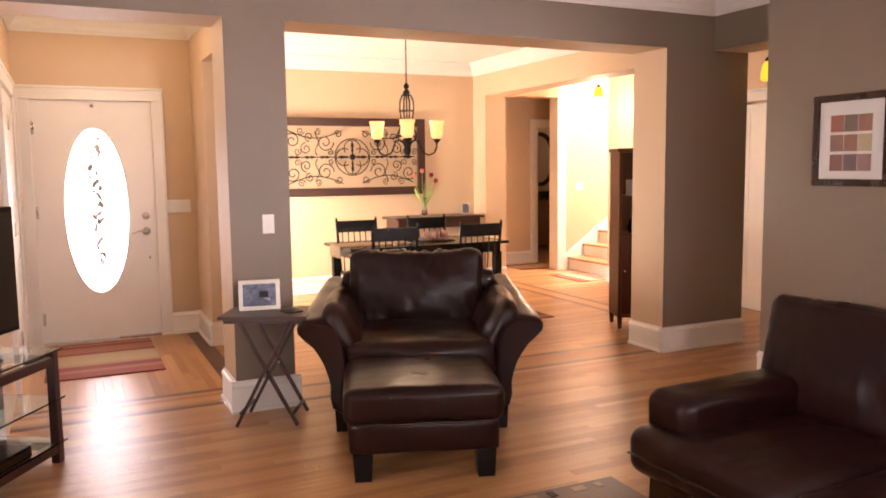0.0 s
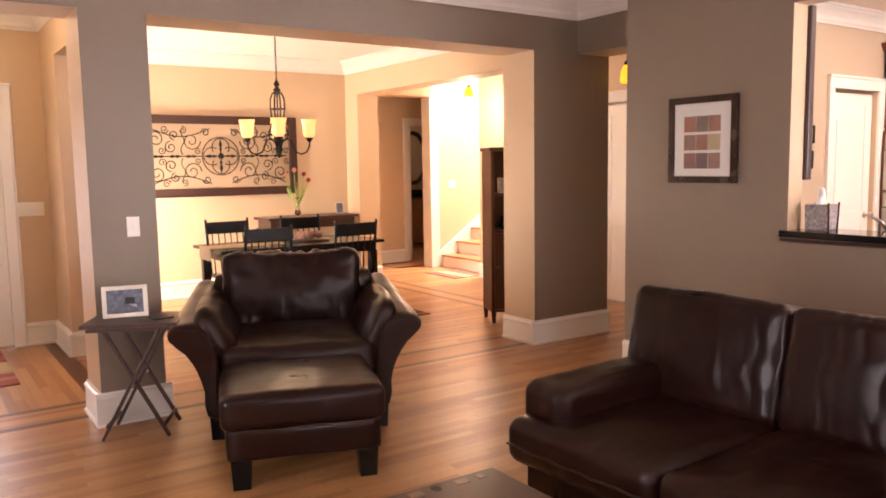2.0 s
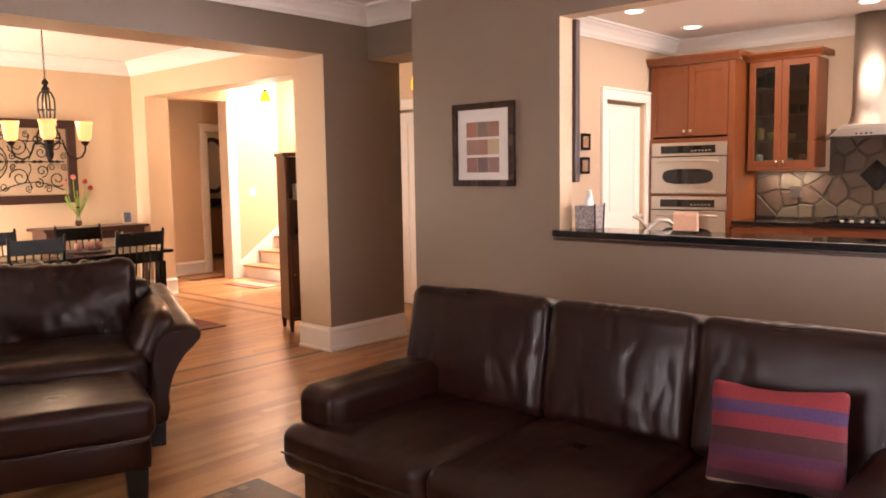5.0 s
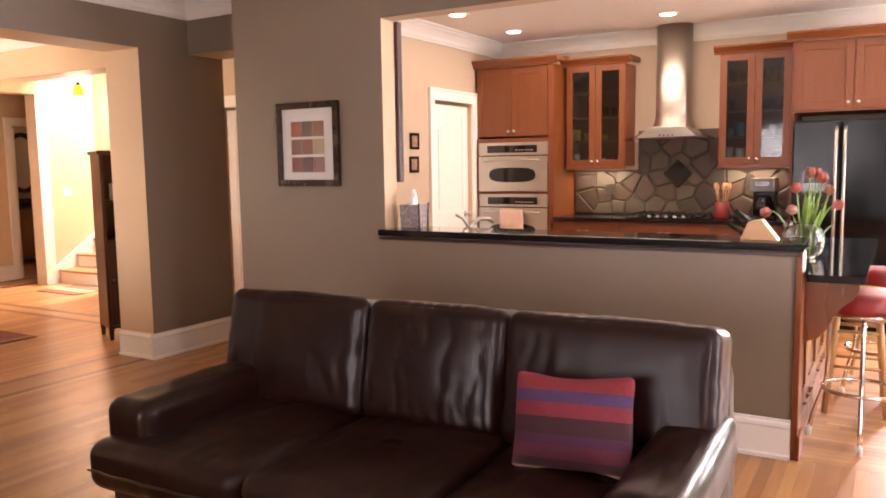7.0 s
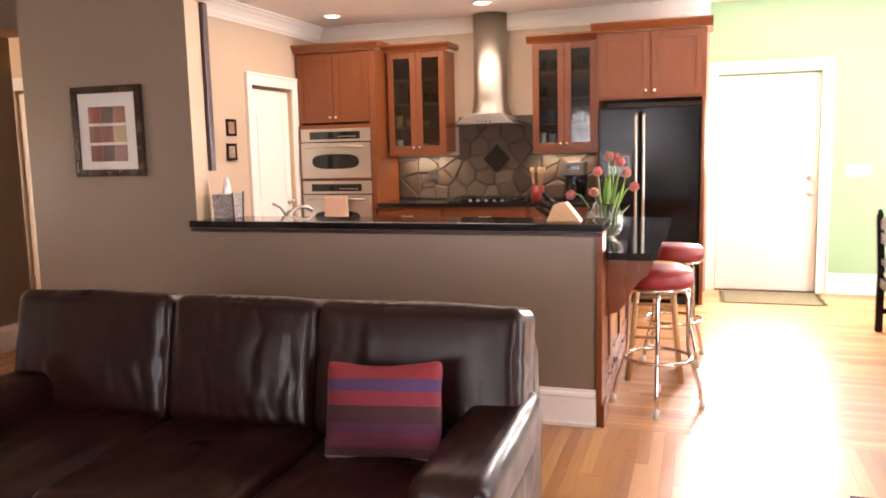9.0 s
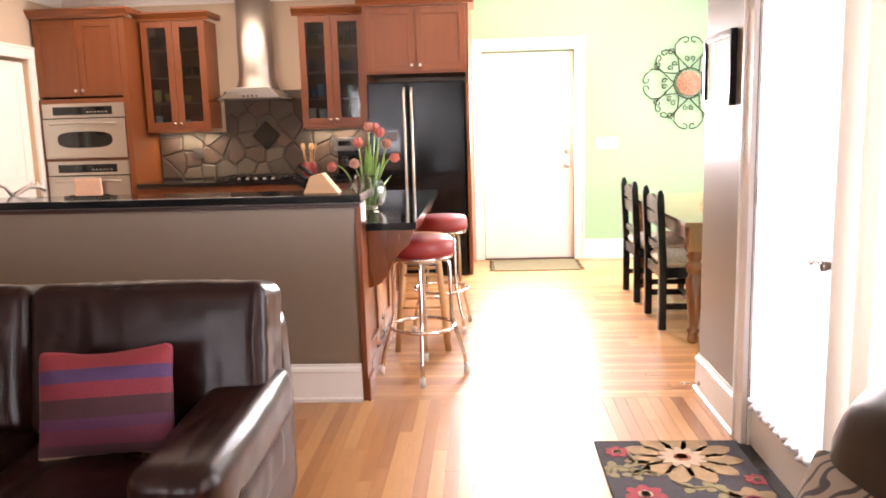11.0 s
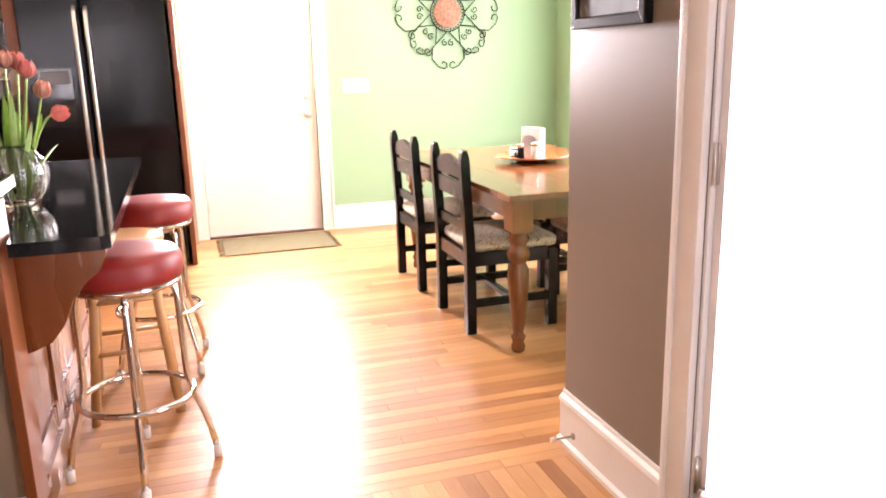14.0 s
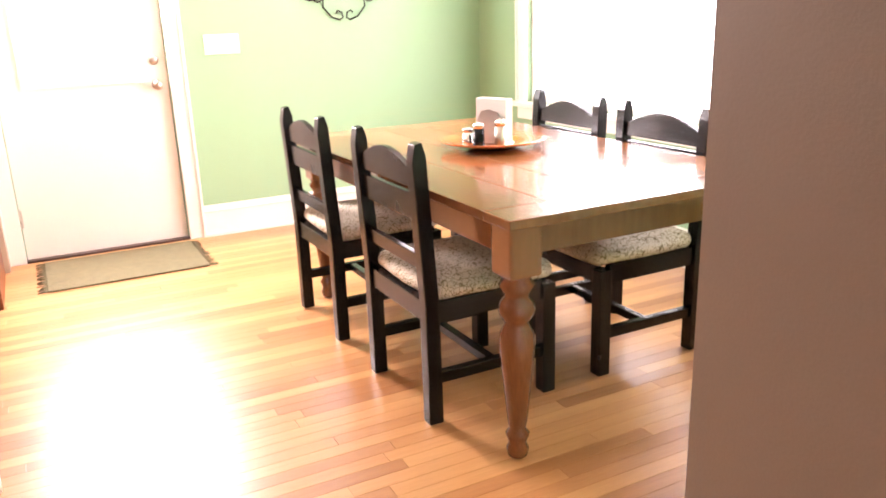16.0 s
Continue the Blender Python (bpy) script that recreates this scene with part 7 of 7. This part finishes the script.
LEGP = [(0.020, 0), (0.030, 0.008), (0.034, 0.03), (0.026, 0.05), (0.034, 0.07), (0.036, 0.08), (0.024, 0.095), (0.030, 0.12), (0.044, 0.26), (0.052, 0.36), (0.050, 0.40), (0.036, 0.425), (0.034, 0.435), (0.050, 0.455), (0.054, 0.475), (0.046, 0.495), (0.034, 0.51), (0.040, 0.525), (0.052, 0.545), (0.040, 0.565), (0.050, 0.575), (0.0, 0.58)]
for x in (-0.825, 0.825):
    for y in (-0.435, 0.435):
        lg = part("leg", turned(LEGP, Matrix.Translation((x, y, 0)), 20), PINE_LEG, bt)
        part("leg_block", B((x - 0.052, y - 0.052, 0.575), (x + 0.052, y + 0.052, 0.735), 0.008), PINE, lg)


def leopard(name):
    """Cream seat cloth with small broken olive spots."""
    m, nt, bsdf = nodes_of(name)
    N, L = nt.nodes.new, nt.links.new
    co, vo, no = N("ShaderNodeTexCoord"), N("ShaderNodeTexVoronoi"), N("ShaderNodeTexNoise")
    vo.inputs["Scale"].default_value, no.inputs["Scale"].default_value = 62, 45
    vo.feature = "DISTANCE_TO_EDGE"
    mixv = N("ShaderNodeMixRGB")
    mixv.inputs[0].default_value = 0.03
    L(co.outputs["Object"], no.inputs["Vector"])
    L(co.outputs["Object"], mixv.inputs[1])
    L(no.outputs["Color"], mixv.inputs[2])
    L(mixv.outputs[0], vo.inputs["Vector"])
    ad = N("ShaderNodeMath")
    ad.operation = "MULTIPLY_ADD"
    ad.inputs[1].default_value = 0.22
    L(no.outputs[0], ad.inputs[0])
    L(vo.outputs["Distance"], ad.inputs[2])
    cr = N("ShaderNodeValToRGB")
    e = cr.color_ramp.elements
    e[0].position, e[0].color = 0.135, (0.17, 0.13, 0.065, 1)
    e[1].position, e[1].color = 0.185, (0.56, 0.49, 0.37, 1)
    L(ad.outputs[0], cr.inputs[0])
    L(cr.outputs[0], bsdf.inputs["Base Color"])
    bsdf.inputs["Roughness"].default_value = 0.9
    bp = N("ShaderNodeBump")
    bp.inputs["Strength"].default_value = 0.2
    L(no.outputs[0], bp.inputs["Height"])
    L(bp.outputs[0], bsdf.inputs["Normal"])
    return m


SEAT_CLOTH = leopard("spotted_seat_cloth")


def ladder_chair(m):
    """Facing -y, with its back at +y."""
    ob = thing("kitchen_chair", m, "black wooden chair with a spotted cushion seat", "chair", "chairs round the farm table")
    hw = 0.225
    for s in (-1, 1):
        part("back_leg", prism([(0.205, 0.0), (0.255, 0.0), (0.255, 0.42), (0.278, 0.86), (0.268, 0.915), (0.245, 0.92), (0.232, 0.88), (0.208, 0.45), (0.205, 0.40)], 0.048, Matrix.Translation((s * hw + 0.024, 0, 0)) @ Matrix.Rotation(radians(90), 4, "Z"), 0.004), BLACK_WOOD, ob)
        part("front_leg", B((s * hw - 0.025, -0.235, 0), (s * hw + 0.025, -0.185, 0.40), 0.004), BLACK_WOOD, ob)
        part("side_rail", B((s * hw - 0.014, -0.187, 0.345), (s * hw + 0.014, 0.207, 0.415), 0.003), BLACK_WOOD, ob)
        part("side_stretcher", B((s * hw - 0.014, -0.187, 0.135), (s * hw + 0.014, 0.207, 0.175), 0.004), BLACK_WOOD, ob)
    part("front_rail", B((-hw + 0.02, -0.225, 0.345), (hw - 0.02, -0.197, 0.415), 0.003), BLACK_WOOD, ob)
    part("back_rail", B((-hw + 0.02, 0.215, 0.345), (hw - 0.02, 0.245, 0.415), 0.003), BLACK_WOOD, ob)
    part("cross_stretcher", B((-hw + 0.012, -0.015, 0.14), (hw - 0.012, 0.015, 0.172), 0.004), BLACK_WOOD, ob)
    lean = Matrix.Translation((0, 0.232, 0.44)) @ Matrix.Rotation(radians(-3.2), 4, "X")
    def slat(z0, z1, rise):
        n = 10
        pts = [(-hw + 0.02, z0), (hw - 0.02, z0)] + [(hw - 0.02 - (2 * hw - 0.04) * i / n, z1 + rise * math.sin(math.pi * i / n)) for i in range(n + 1)]
        part("back_slat", prism(pts, 0.02, lean @ Matrix.Translation((0, -0.012, 0)), 0.003), BLACK_WOOD, ob)
    slat(0.338, 0.385, 0.058)
    slat(0.235, 0.320, 0.0)
    slat(0.075, 0.125, 0.0)
    part("seat_cushion", cushion((-0.235, -0.245, 0.405), (0.235, 0.215, 0.475), 0.034, 0.018, 12, 91, 0.003), SEAT_CLOTH, ob, "cream and olive spotted cushion")
    return ob


k0 = ladder_chair(pose(6.02, -1.83, 0))
for m in (pose(6.83, -1.82, 0), pose(6.02, -2.49, 0, 0, 0, 180), pose(6.63, -2.49, 0, 0, 0, 180)):
    copy_thing(k0, m)
dish = thing("serving_plate", pose(6.39, -2.20, 0.763), "shallow orange glass serving plate on the table", "plate")
ORANGE = surface("orange_glass_glaze", (0.55, 0.14, 0.03), 0.12, vary=0.3, scale=8, coat=0.4)
part("plate", turned([(0.0, 0.004), (0.07, 0.004), (0.08, 0.0), (0.10, 0.008), (0.20, 0.028), (0.212, 0.036), (0.205, 0.038), (0.10, 0.018), (0, 0.012)], None, 40), ORANGE, dish)
nap = thing("napkin_holder", pose(6.41, -2.22, 0.777, 0, 0, 20), "steel napkin holder with white napkins", "napkin holder")
part("base", B((-0.075, -0.035, 0), (0.075, 0.035, 0.006), 0.002), STEEL, nap)
for y in (-0.03, 0.03):
    part("side", prism([(-0.06, 0.005), (0.06, 0.005), (0.06, 0.09), (0.04, 0.125), (0.0, 0.135), (-0.04, 0.125), (-0.06, 0.09)], 0.003, Matrix.Translation((0, y, 0))), STEEL, nap)
part("napkin", B((-0.075, -0.022, 0.007), (0.075, 0.022, 0.175), 0.003), PAPER, nap)
for dx, dy, h, mt, nm, lb in ((-0.09, 0.02, 0.105, STEEL, "salt_shaker", "steel salt shaker on the serving plate"), (-0.045, 0.09, 0.095, BLACK_GLOSS, "pepper_shaker", "dark pepper shaker on the serving plate"), (0.02, 0.10, 0.07, CHROME, "salt_shaker", "small chrome shaker on the serving plate")):
    sh = thing(nm, pose(6.39 + dx, -2.20 + dy, 0.779), lb, "shaker")
    part("body", turned([(0.022, 0), (0.024, 0.01), (0.021, h * 0.75), (0, h * 0.76)], None, 18), mt, sh)
    part("cap", turned([(0.022, h * 0.75), (0.022, h * 0.92), (0.014, h), (0, h)], None, 18), CHROME, sh)
JUTE = surface("olive_jute_mat", (0.125, 0.105, 0.050), 0.95, vary=0.3, scale=30, grain=250, bump=0.6)
mat_ = thing("door_mat", pose(8.235, -0.93, 0), "fringed olive woven mat before the back door", "mat")
part("weave", B((-0.285, -0.40, 0), (0.285, 0.40, 0.010), 0.004), JUTE, mat_)
rnd = random.Random(5)
for s in (-1, 1):
    bm = bmesh.new()
    for k in range(40):
        x = -0.28 + 0.56 * k / 39
        tube_into(bm, [(x, s * 0.40, 0.006), (x + rnd.uniform(-0.012, 0.012), s * (0.43 + rnd.uniform(0, 0.02)), 0.003)], 0.0025, 4)
    part("fringe", bm, JUTE, mat_)

# iron medallion on the green wall
md = thing("iron_medallion", pose(8.594, -2.45, 1.705, 0, 0, -90), "round scrolled iron medallion with a mosaic centre", "wall decoration")
MOSAIC = surface("rust_mosaic_disc", (0.30, 0.15, 0.09), 0.6, vary=0.8, scale=45, grain=100, bump=0.4)
part("disc", turned([(0.0, 0.0), (0.11, 0.0), (0.118, 0.008), (0.11, 0.016), (0.08, 0.012), (0.075, 0.020), (0, 0.018)], pose(0, 0, 0, 90), 32), MOSAIC, md)
part("ring", tube([(0.145 * math.cos(2 * math.pi * i / 40), -0.012, 0.145 * math.sin(2 * math.pi * i / 40)) for i in range(40)], 0.005, 6, True), IRON, md)
for k in range(32):
    a = 2 * math.pi * k / 32
    part("bead", turned([(0.0, -0.008), (0.007, 0), (0.0, 0.008)], pose(0.130 * math.cos(a), -0.012, 0.130 * math.sin(a)), 6), IRON, md)
for k in range(8):
    a = math.pi / 4 * k + math.pi / 8 * 0
    r = Matrix.Rotation(-a, 4, "Y")
    big = k % 2 == 0
    R0 = 0.44 if big else 0.405
    wd = 0.140 if big else 0.105
    for s in (-1, 1):
        pts = [(0.15, s * 0.012), (0.19, s * 0.05), (R0 * 0.62, s * wd * 0.95), (R0 * 0.82, s * wd), (R0 * 0.96, s * wd * 0.62), (R0, s * wd * 0.25), (R0 * 0.97, s * 0.012), (R0 * 0.90, s * 0.018), (R0 * 0.87, s * 0.045), (R0 * 0.905, s * 0.055)]
        part("scroll", tube([r @ Vector((x, -0.012, z)) for x, z in pts], 0.0048, 6), IRON, md)
        part("scroll", tube([r @ Vector((x, -0.012, z)) for x, z in spiral(0.235, s * 0.028, 0.028, 1.2, math.pi, 1)], 0.0044, 6), IRON, md)
        if big:
            part("scroll", tube([r @ Vector((x, -0.012, s * z)) for x, z in spiral(0.30, 0.175, 0.04, 1.3, -2.2, 1)], 0.0044, 6), IRON, md)


# ---- floor boards ----
def board_wood(name, tones, island):
    """Varnished strip flooring: each board its own tone, with grain along local x."""
    m, nt, bsdf = nodes_of(name)
    N, L = nt.nodes.new, nt.links.new
    co, mp = N("ShaderNodeTexCoord"), N("ShaderNodeMapping")
    mp.inputs["Scale"].default_value = (0.9, 16, 1)
    if island:
        rn = N("ShaderNodeNewGeometry").outputs["Random Per Island"]
    else:
        rn = N("ShaderNodeObjectInfo").outputs["Random"]
    off = N("ShaderNodeVectorMath")
    off.operation = "SCALE"
    off.inputs[0].default_value = (37, 11, 5)
    L(rn, off.inputs["Scale"])
    add = N("ShaderNodeVectorMath")
    L(co.outputs["Object"], mp.inputs[0])
    L(mp.outputs[0], add.inputs[0])
    L(off.outputs[0], add.inputs[1])
    no, fine = N("ShaderNodeTexNoise"), N("ShaderNodeTexNoise")
    no.inputs["Scale"].default_value, no.inputs["Detail"].default_value, no.inputs["Distortion"].default_value = 2.2, 4, 0.6
    fine.inputs["Scale"].default_value, fine.inputs["Detail"].default_value = 14, 3
    L(add.outputs[0], no.inputs["Vector"])
    L(add.outputs[0], fine.inputs["Vector"])
    s1 = N("ShaderNodeMath")
    s1.operation = "MULTIPLY_ADD"
    s1.inputs[1].default_value = 0.62
    L(rn, s1.inputs[0])
    half = N("ShaderNodeMath")
    half.operation = "MULTIPLY"
    half.inputs[1].default_value = 0.42
    L(no.outputs[0], half.inputs[0])
    L(half.outputs[0], s1.inputs[2])
    cr = N("ShaderNodeValToRGB")
    e = cr.color_ramp.elements
    e[0].position, e[0].color = 0.10, (*tones[0], 1)
    e[1].position, e[1].color = 0.85, (*tones[2], 1)
    k = e.new(0.45)
    k.color = (*tones[1], 1)
    L(s1.outputs[0], cr.inputs[0])
    mx = N("ShaderNodeMixRGB")
    mx.blend_type, mx.inputs[0].default_value = "MULTIPLY", 0.25
    L(cr.outputs[0], mx.inputs[1])
    L(fine.outputs[0], mx.inputs[2])
    L(mx.outputs[0], bsdf.inputs["Base Color"])
    rr = N("ShaderNodeMapRange")
    rr.inputs["To Min"].default_value, rr.inputs["To Max"].default_value = 0.27, 0.39
    L(no.outputs[0], rr.inputs["Value"])
    L(rr.outputs[0], bsdf.inputs["Roughness"])
    bp = N("ShaderNodeBump")
    bp.inputs["Strength"].default_value, bp.inputs["Distance"].default_value = 0.06, 0.01
    L(fine.outputs[0], bp.inputs["Height"])
    L(bp.outputs[0], bsdf.inputs["Normal"])
    return m


TONES = ((0.29, 0.115, 0.037), (0.41, 0.185, 0.064), (0.56, 0.295, 0.115))
BOARD_JOINED, BOARD_SINGLE = board_wood("oak_strip_floor", TONES, True), board_wood("oak_strip_board", TONES, False)
WALNUT_BOARD = board_wood("walnut_border_strip", ((0.07, 0.022, 0.012), (0.10, 0.034, 0.016), (0.13, 0.05, 0.024)), True)
floor_ob = tagged(new("floor"), "varnished oak strip floor with walnut borders", "floor", "", "structure")
PITCH = 0.0572
rnd = random.Random(21)


def board_data(quads, name, mats):
    """Joined boards from (x0, x1, y0, y1) rectangles: top, rounded edge and sides."""
    verts, faces = [], []
    for x0, x1, y0, y1 in quads:
        b = len(verts)
        e = 0.0005
        for z, d in ((-0.02, 0), (-0.0012, 0), (0.0, e)):
            verts += [(x0 + d, y0 + d, z), (x1 - d, y0 + d, z), (x1 - d, y1 - d, z), (x0 + d, y1 - d, z)]
        for r in (0, 4):
            for k in range(4):
                faces.append((b + r + k, b + r + (k + 1) % 4, b + r + 4 + (k + 1) % 4, b + r + 4 + k))
        faces.append((b + 8, b + 9, b + 10, b + 11))
    me = bpy.data.meshes.new(name)
    me.from_pydata(verts, [], faces)
    for mt in mats:
        me.materials.append(mt)
    return me


def zone_boards(x0, x1, y0, y1):
    """Strips along local x with staggered butt joints."""
    out = []
    n = int(round((y1 - y0) / PITCH))
    p = (y1 - y0) / n
    for r in range(n):
        x = x0
        nxt = x0 + rnd.uniform(0.25, 1.5)
        while x < x1 - 1e-6:
            e = min(nxt, x1) if x1 - nxt > 0.25 else x1
            out.append((x + 0.0003, e - 0.0003, y0 + r * p + 0.0002, y0 + (r + 1) * p - 0.0002))
            x, nxt = e, e + rnd.uniform(0.5, 1.7)
    return out


along_x, along_y, singles = [], [], []
for z in ((-2.4, 4.51, -1.53, 4.68), (4.51, 4.93, 3.735, 4.68), (1.37, 5.14, 5.05, 8.86), (5.42, 6.42, 3.9, 9.12), (4.93, 5.42, 3.9, 5.02), (5.33, 9.0, 9.12, 12.2), (6.42, 6.72, 7.9, 9.12)):
    along_x += zone_boards(*z)
# local frame turned by 90 degrees: local x is world y, local y is world -x
for wx0, wx1, wy0, wy1 in ((4.51, 8.6, -3.44, 3.66), (-0.03, 1.24, 5.24, 7.25)):
    along_y += zone_boards(wy0, wy1, -wx1, -wx0)
near = lambda x, y: 2.7 < x < 7.4 and -1.6 < y < -0.15
join_x, join_y = [], []
for q in along_x:
    (singles if near((q[0] + q[1]) / 2, (q[2] + q[3]) / 2) else join_x).append((q, 0) if near((q[0] + q[1]) / 2, (q[2] + q[3]) / 2) else q)
for q in along_y:
    c = (-(q[2] + q[3]) / 2, (q[0] + q[1]) / 2)
    if near(*c) and len(singles) < 300:
        singles.append((q, 90))
    else:
        join_y.append(q)
for quads, turn in ((join_x, 0), (join_y, 90)):
    ob = new("floor_boards", board_data(quads, "floor_boards", [BOARD_JOINED]))
    ob.matrix_world = pose(0, 0, 0, 0, 0, turn)
    ob.parent = floor_ob
    tagged(ob, "oak floor strips", "", "", "stuff")
shared = {}
for q, turn in singles:
    ln, wd = round((q[1] - q[0]) / 0.05) * 0.05, q[3] - q[2]
    key = (round(ln, 2), round(wd, 4))
    if key not in shared:
        shared[key] = board_data([(-0.5, 0.5, -wd / 2, wd / 2)], "floor_board", [BOARD_SINGLE])
    ob = new("floor_board", shared[key])
    ob.parent = floor_ob
    ob.matrix_world = pose(0, 0, 0, 0, 0, turn) @ Matrix.Translation(((q[0] + q[1]) / 2, (q[2] + q[3]) / 2, 0)) @ Matrix.Diagonal((q[1] - q[0], 1, 1, 1))
# walnut borders: foyer, wide opening, dining and hall
strips = [(-0.03, 1.37, 4.86, 4.92), (-0.03, 1.24, 5.18, 5.24), (1.62, 4.46, 4.68, 4.74), (1.62, 4.46, 4.99, 5.05), (1.24, 1.37, 4.92, 7.25), (5.14, 5.20, 5.02, 8.86), (5.36, 5.42, 5.02, 8.86)]
for s in strips:
    ob = new("walnut_strip", board_data([s], "walnut_strip", [WALNUT_BOARD]))
    ob.parent = floor_ob
fill = [(-0.03, 1.37, 4.68 + 0.06 * k, 4.74 + 0.06 * k) for k in range(3)] + [(-0.03, 1.24, 4.92 + 0.052 * k, 4.972 + 0.052 * k) for k in range(5)] + [(1.62, 4.46, 4.74 + 0.05 * k, 4.79 + 0.05 * k) for k in range(5)] + [(5.20 + 0.0533 * k, 5.2533 + 0.0533 * k, 5.02, 8.86) for k in range(3)] + [(1.37, 1.62, 5.02, 5.05), (4.46, 4.93, 4.62, 4.68), (-2.4, -0.03, 4.62, 4.64)]
ob = new("floor_boards", board_data(fill, "floor_boards", [BOARD_JOINED]))
ob.parent = floor_ob
tagged(ob, "oak border strips", "", "", "stuff")
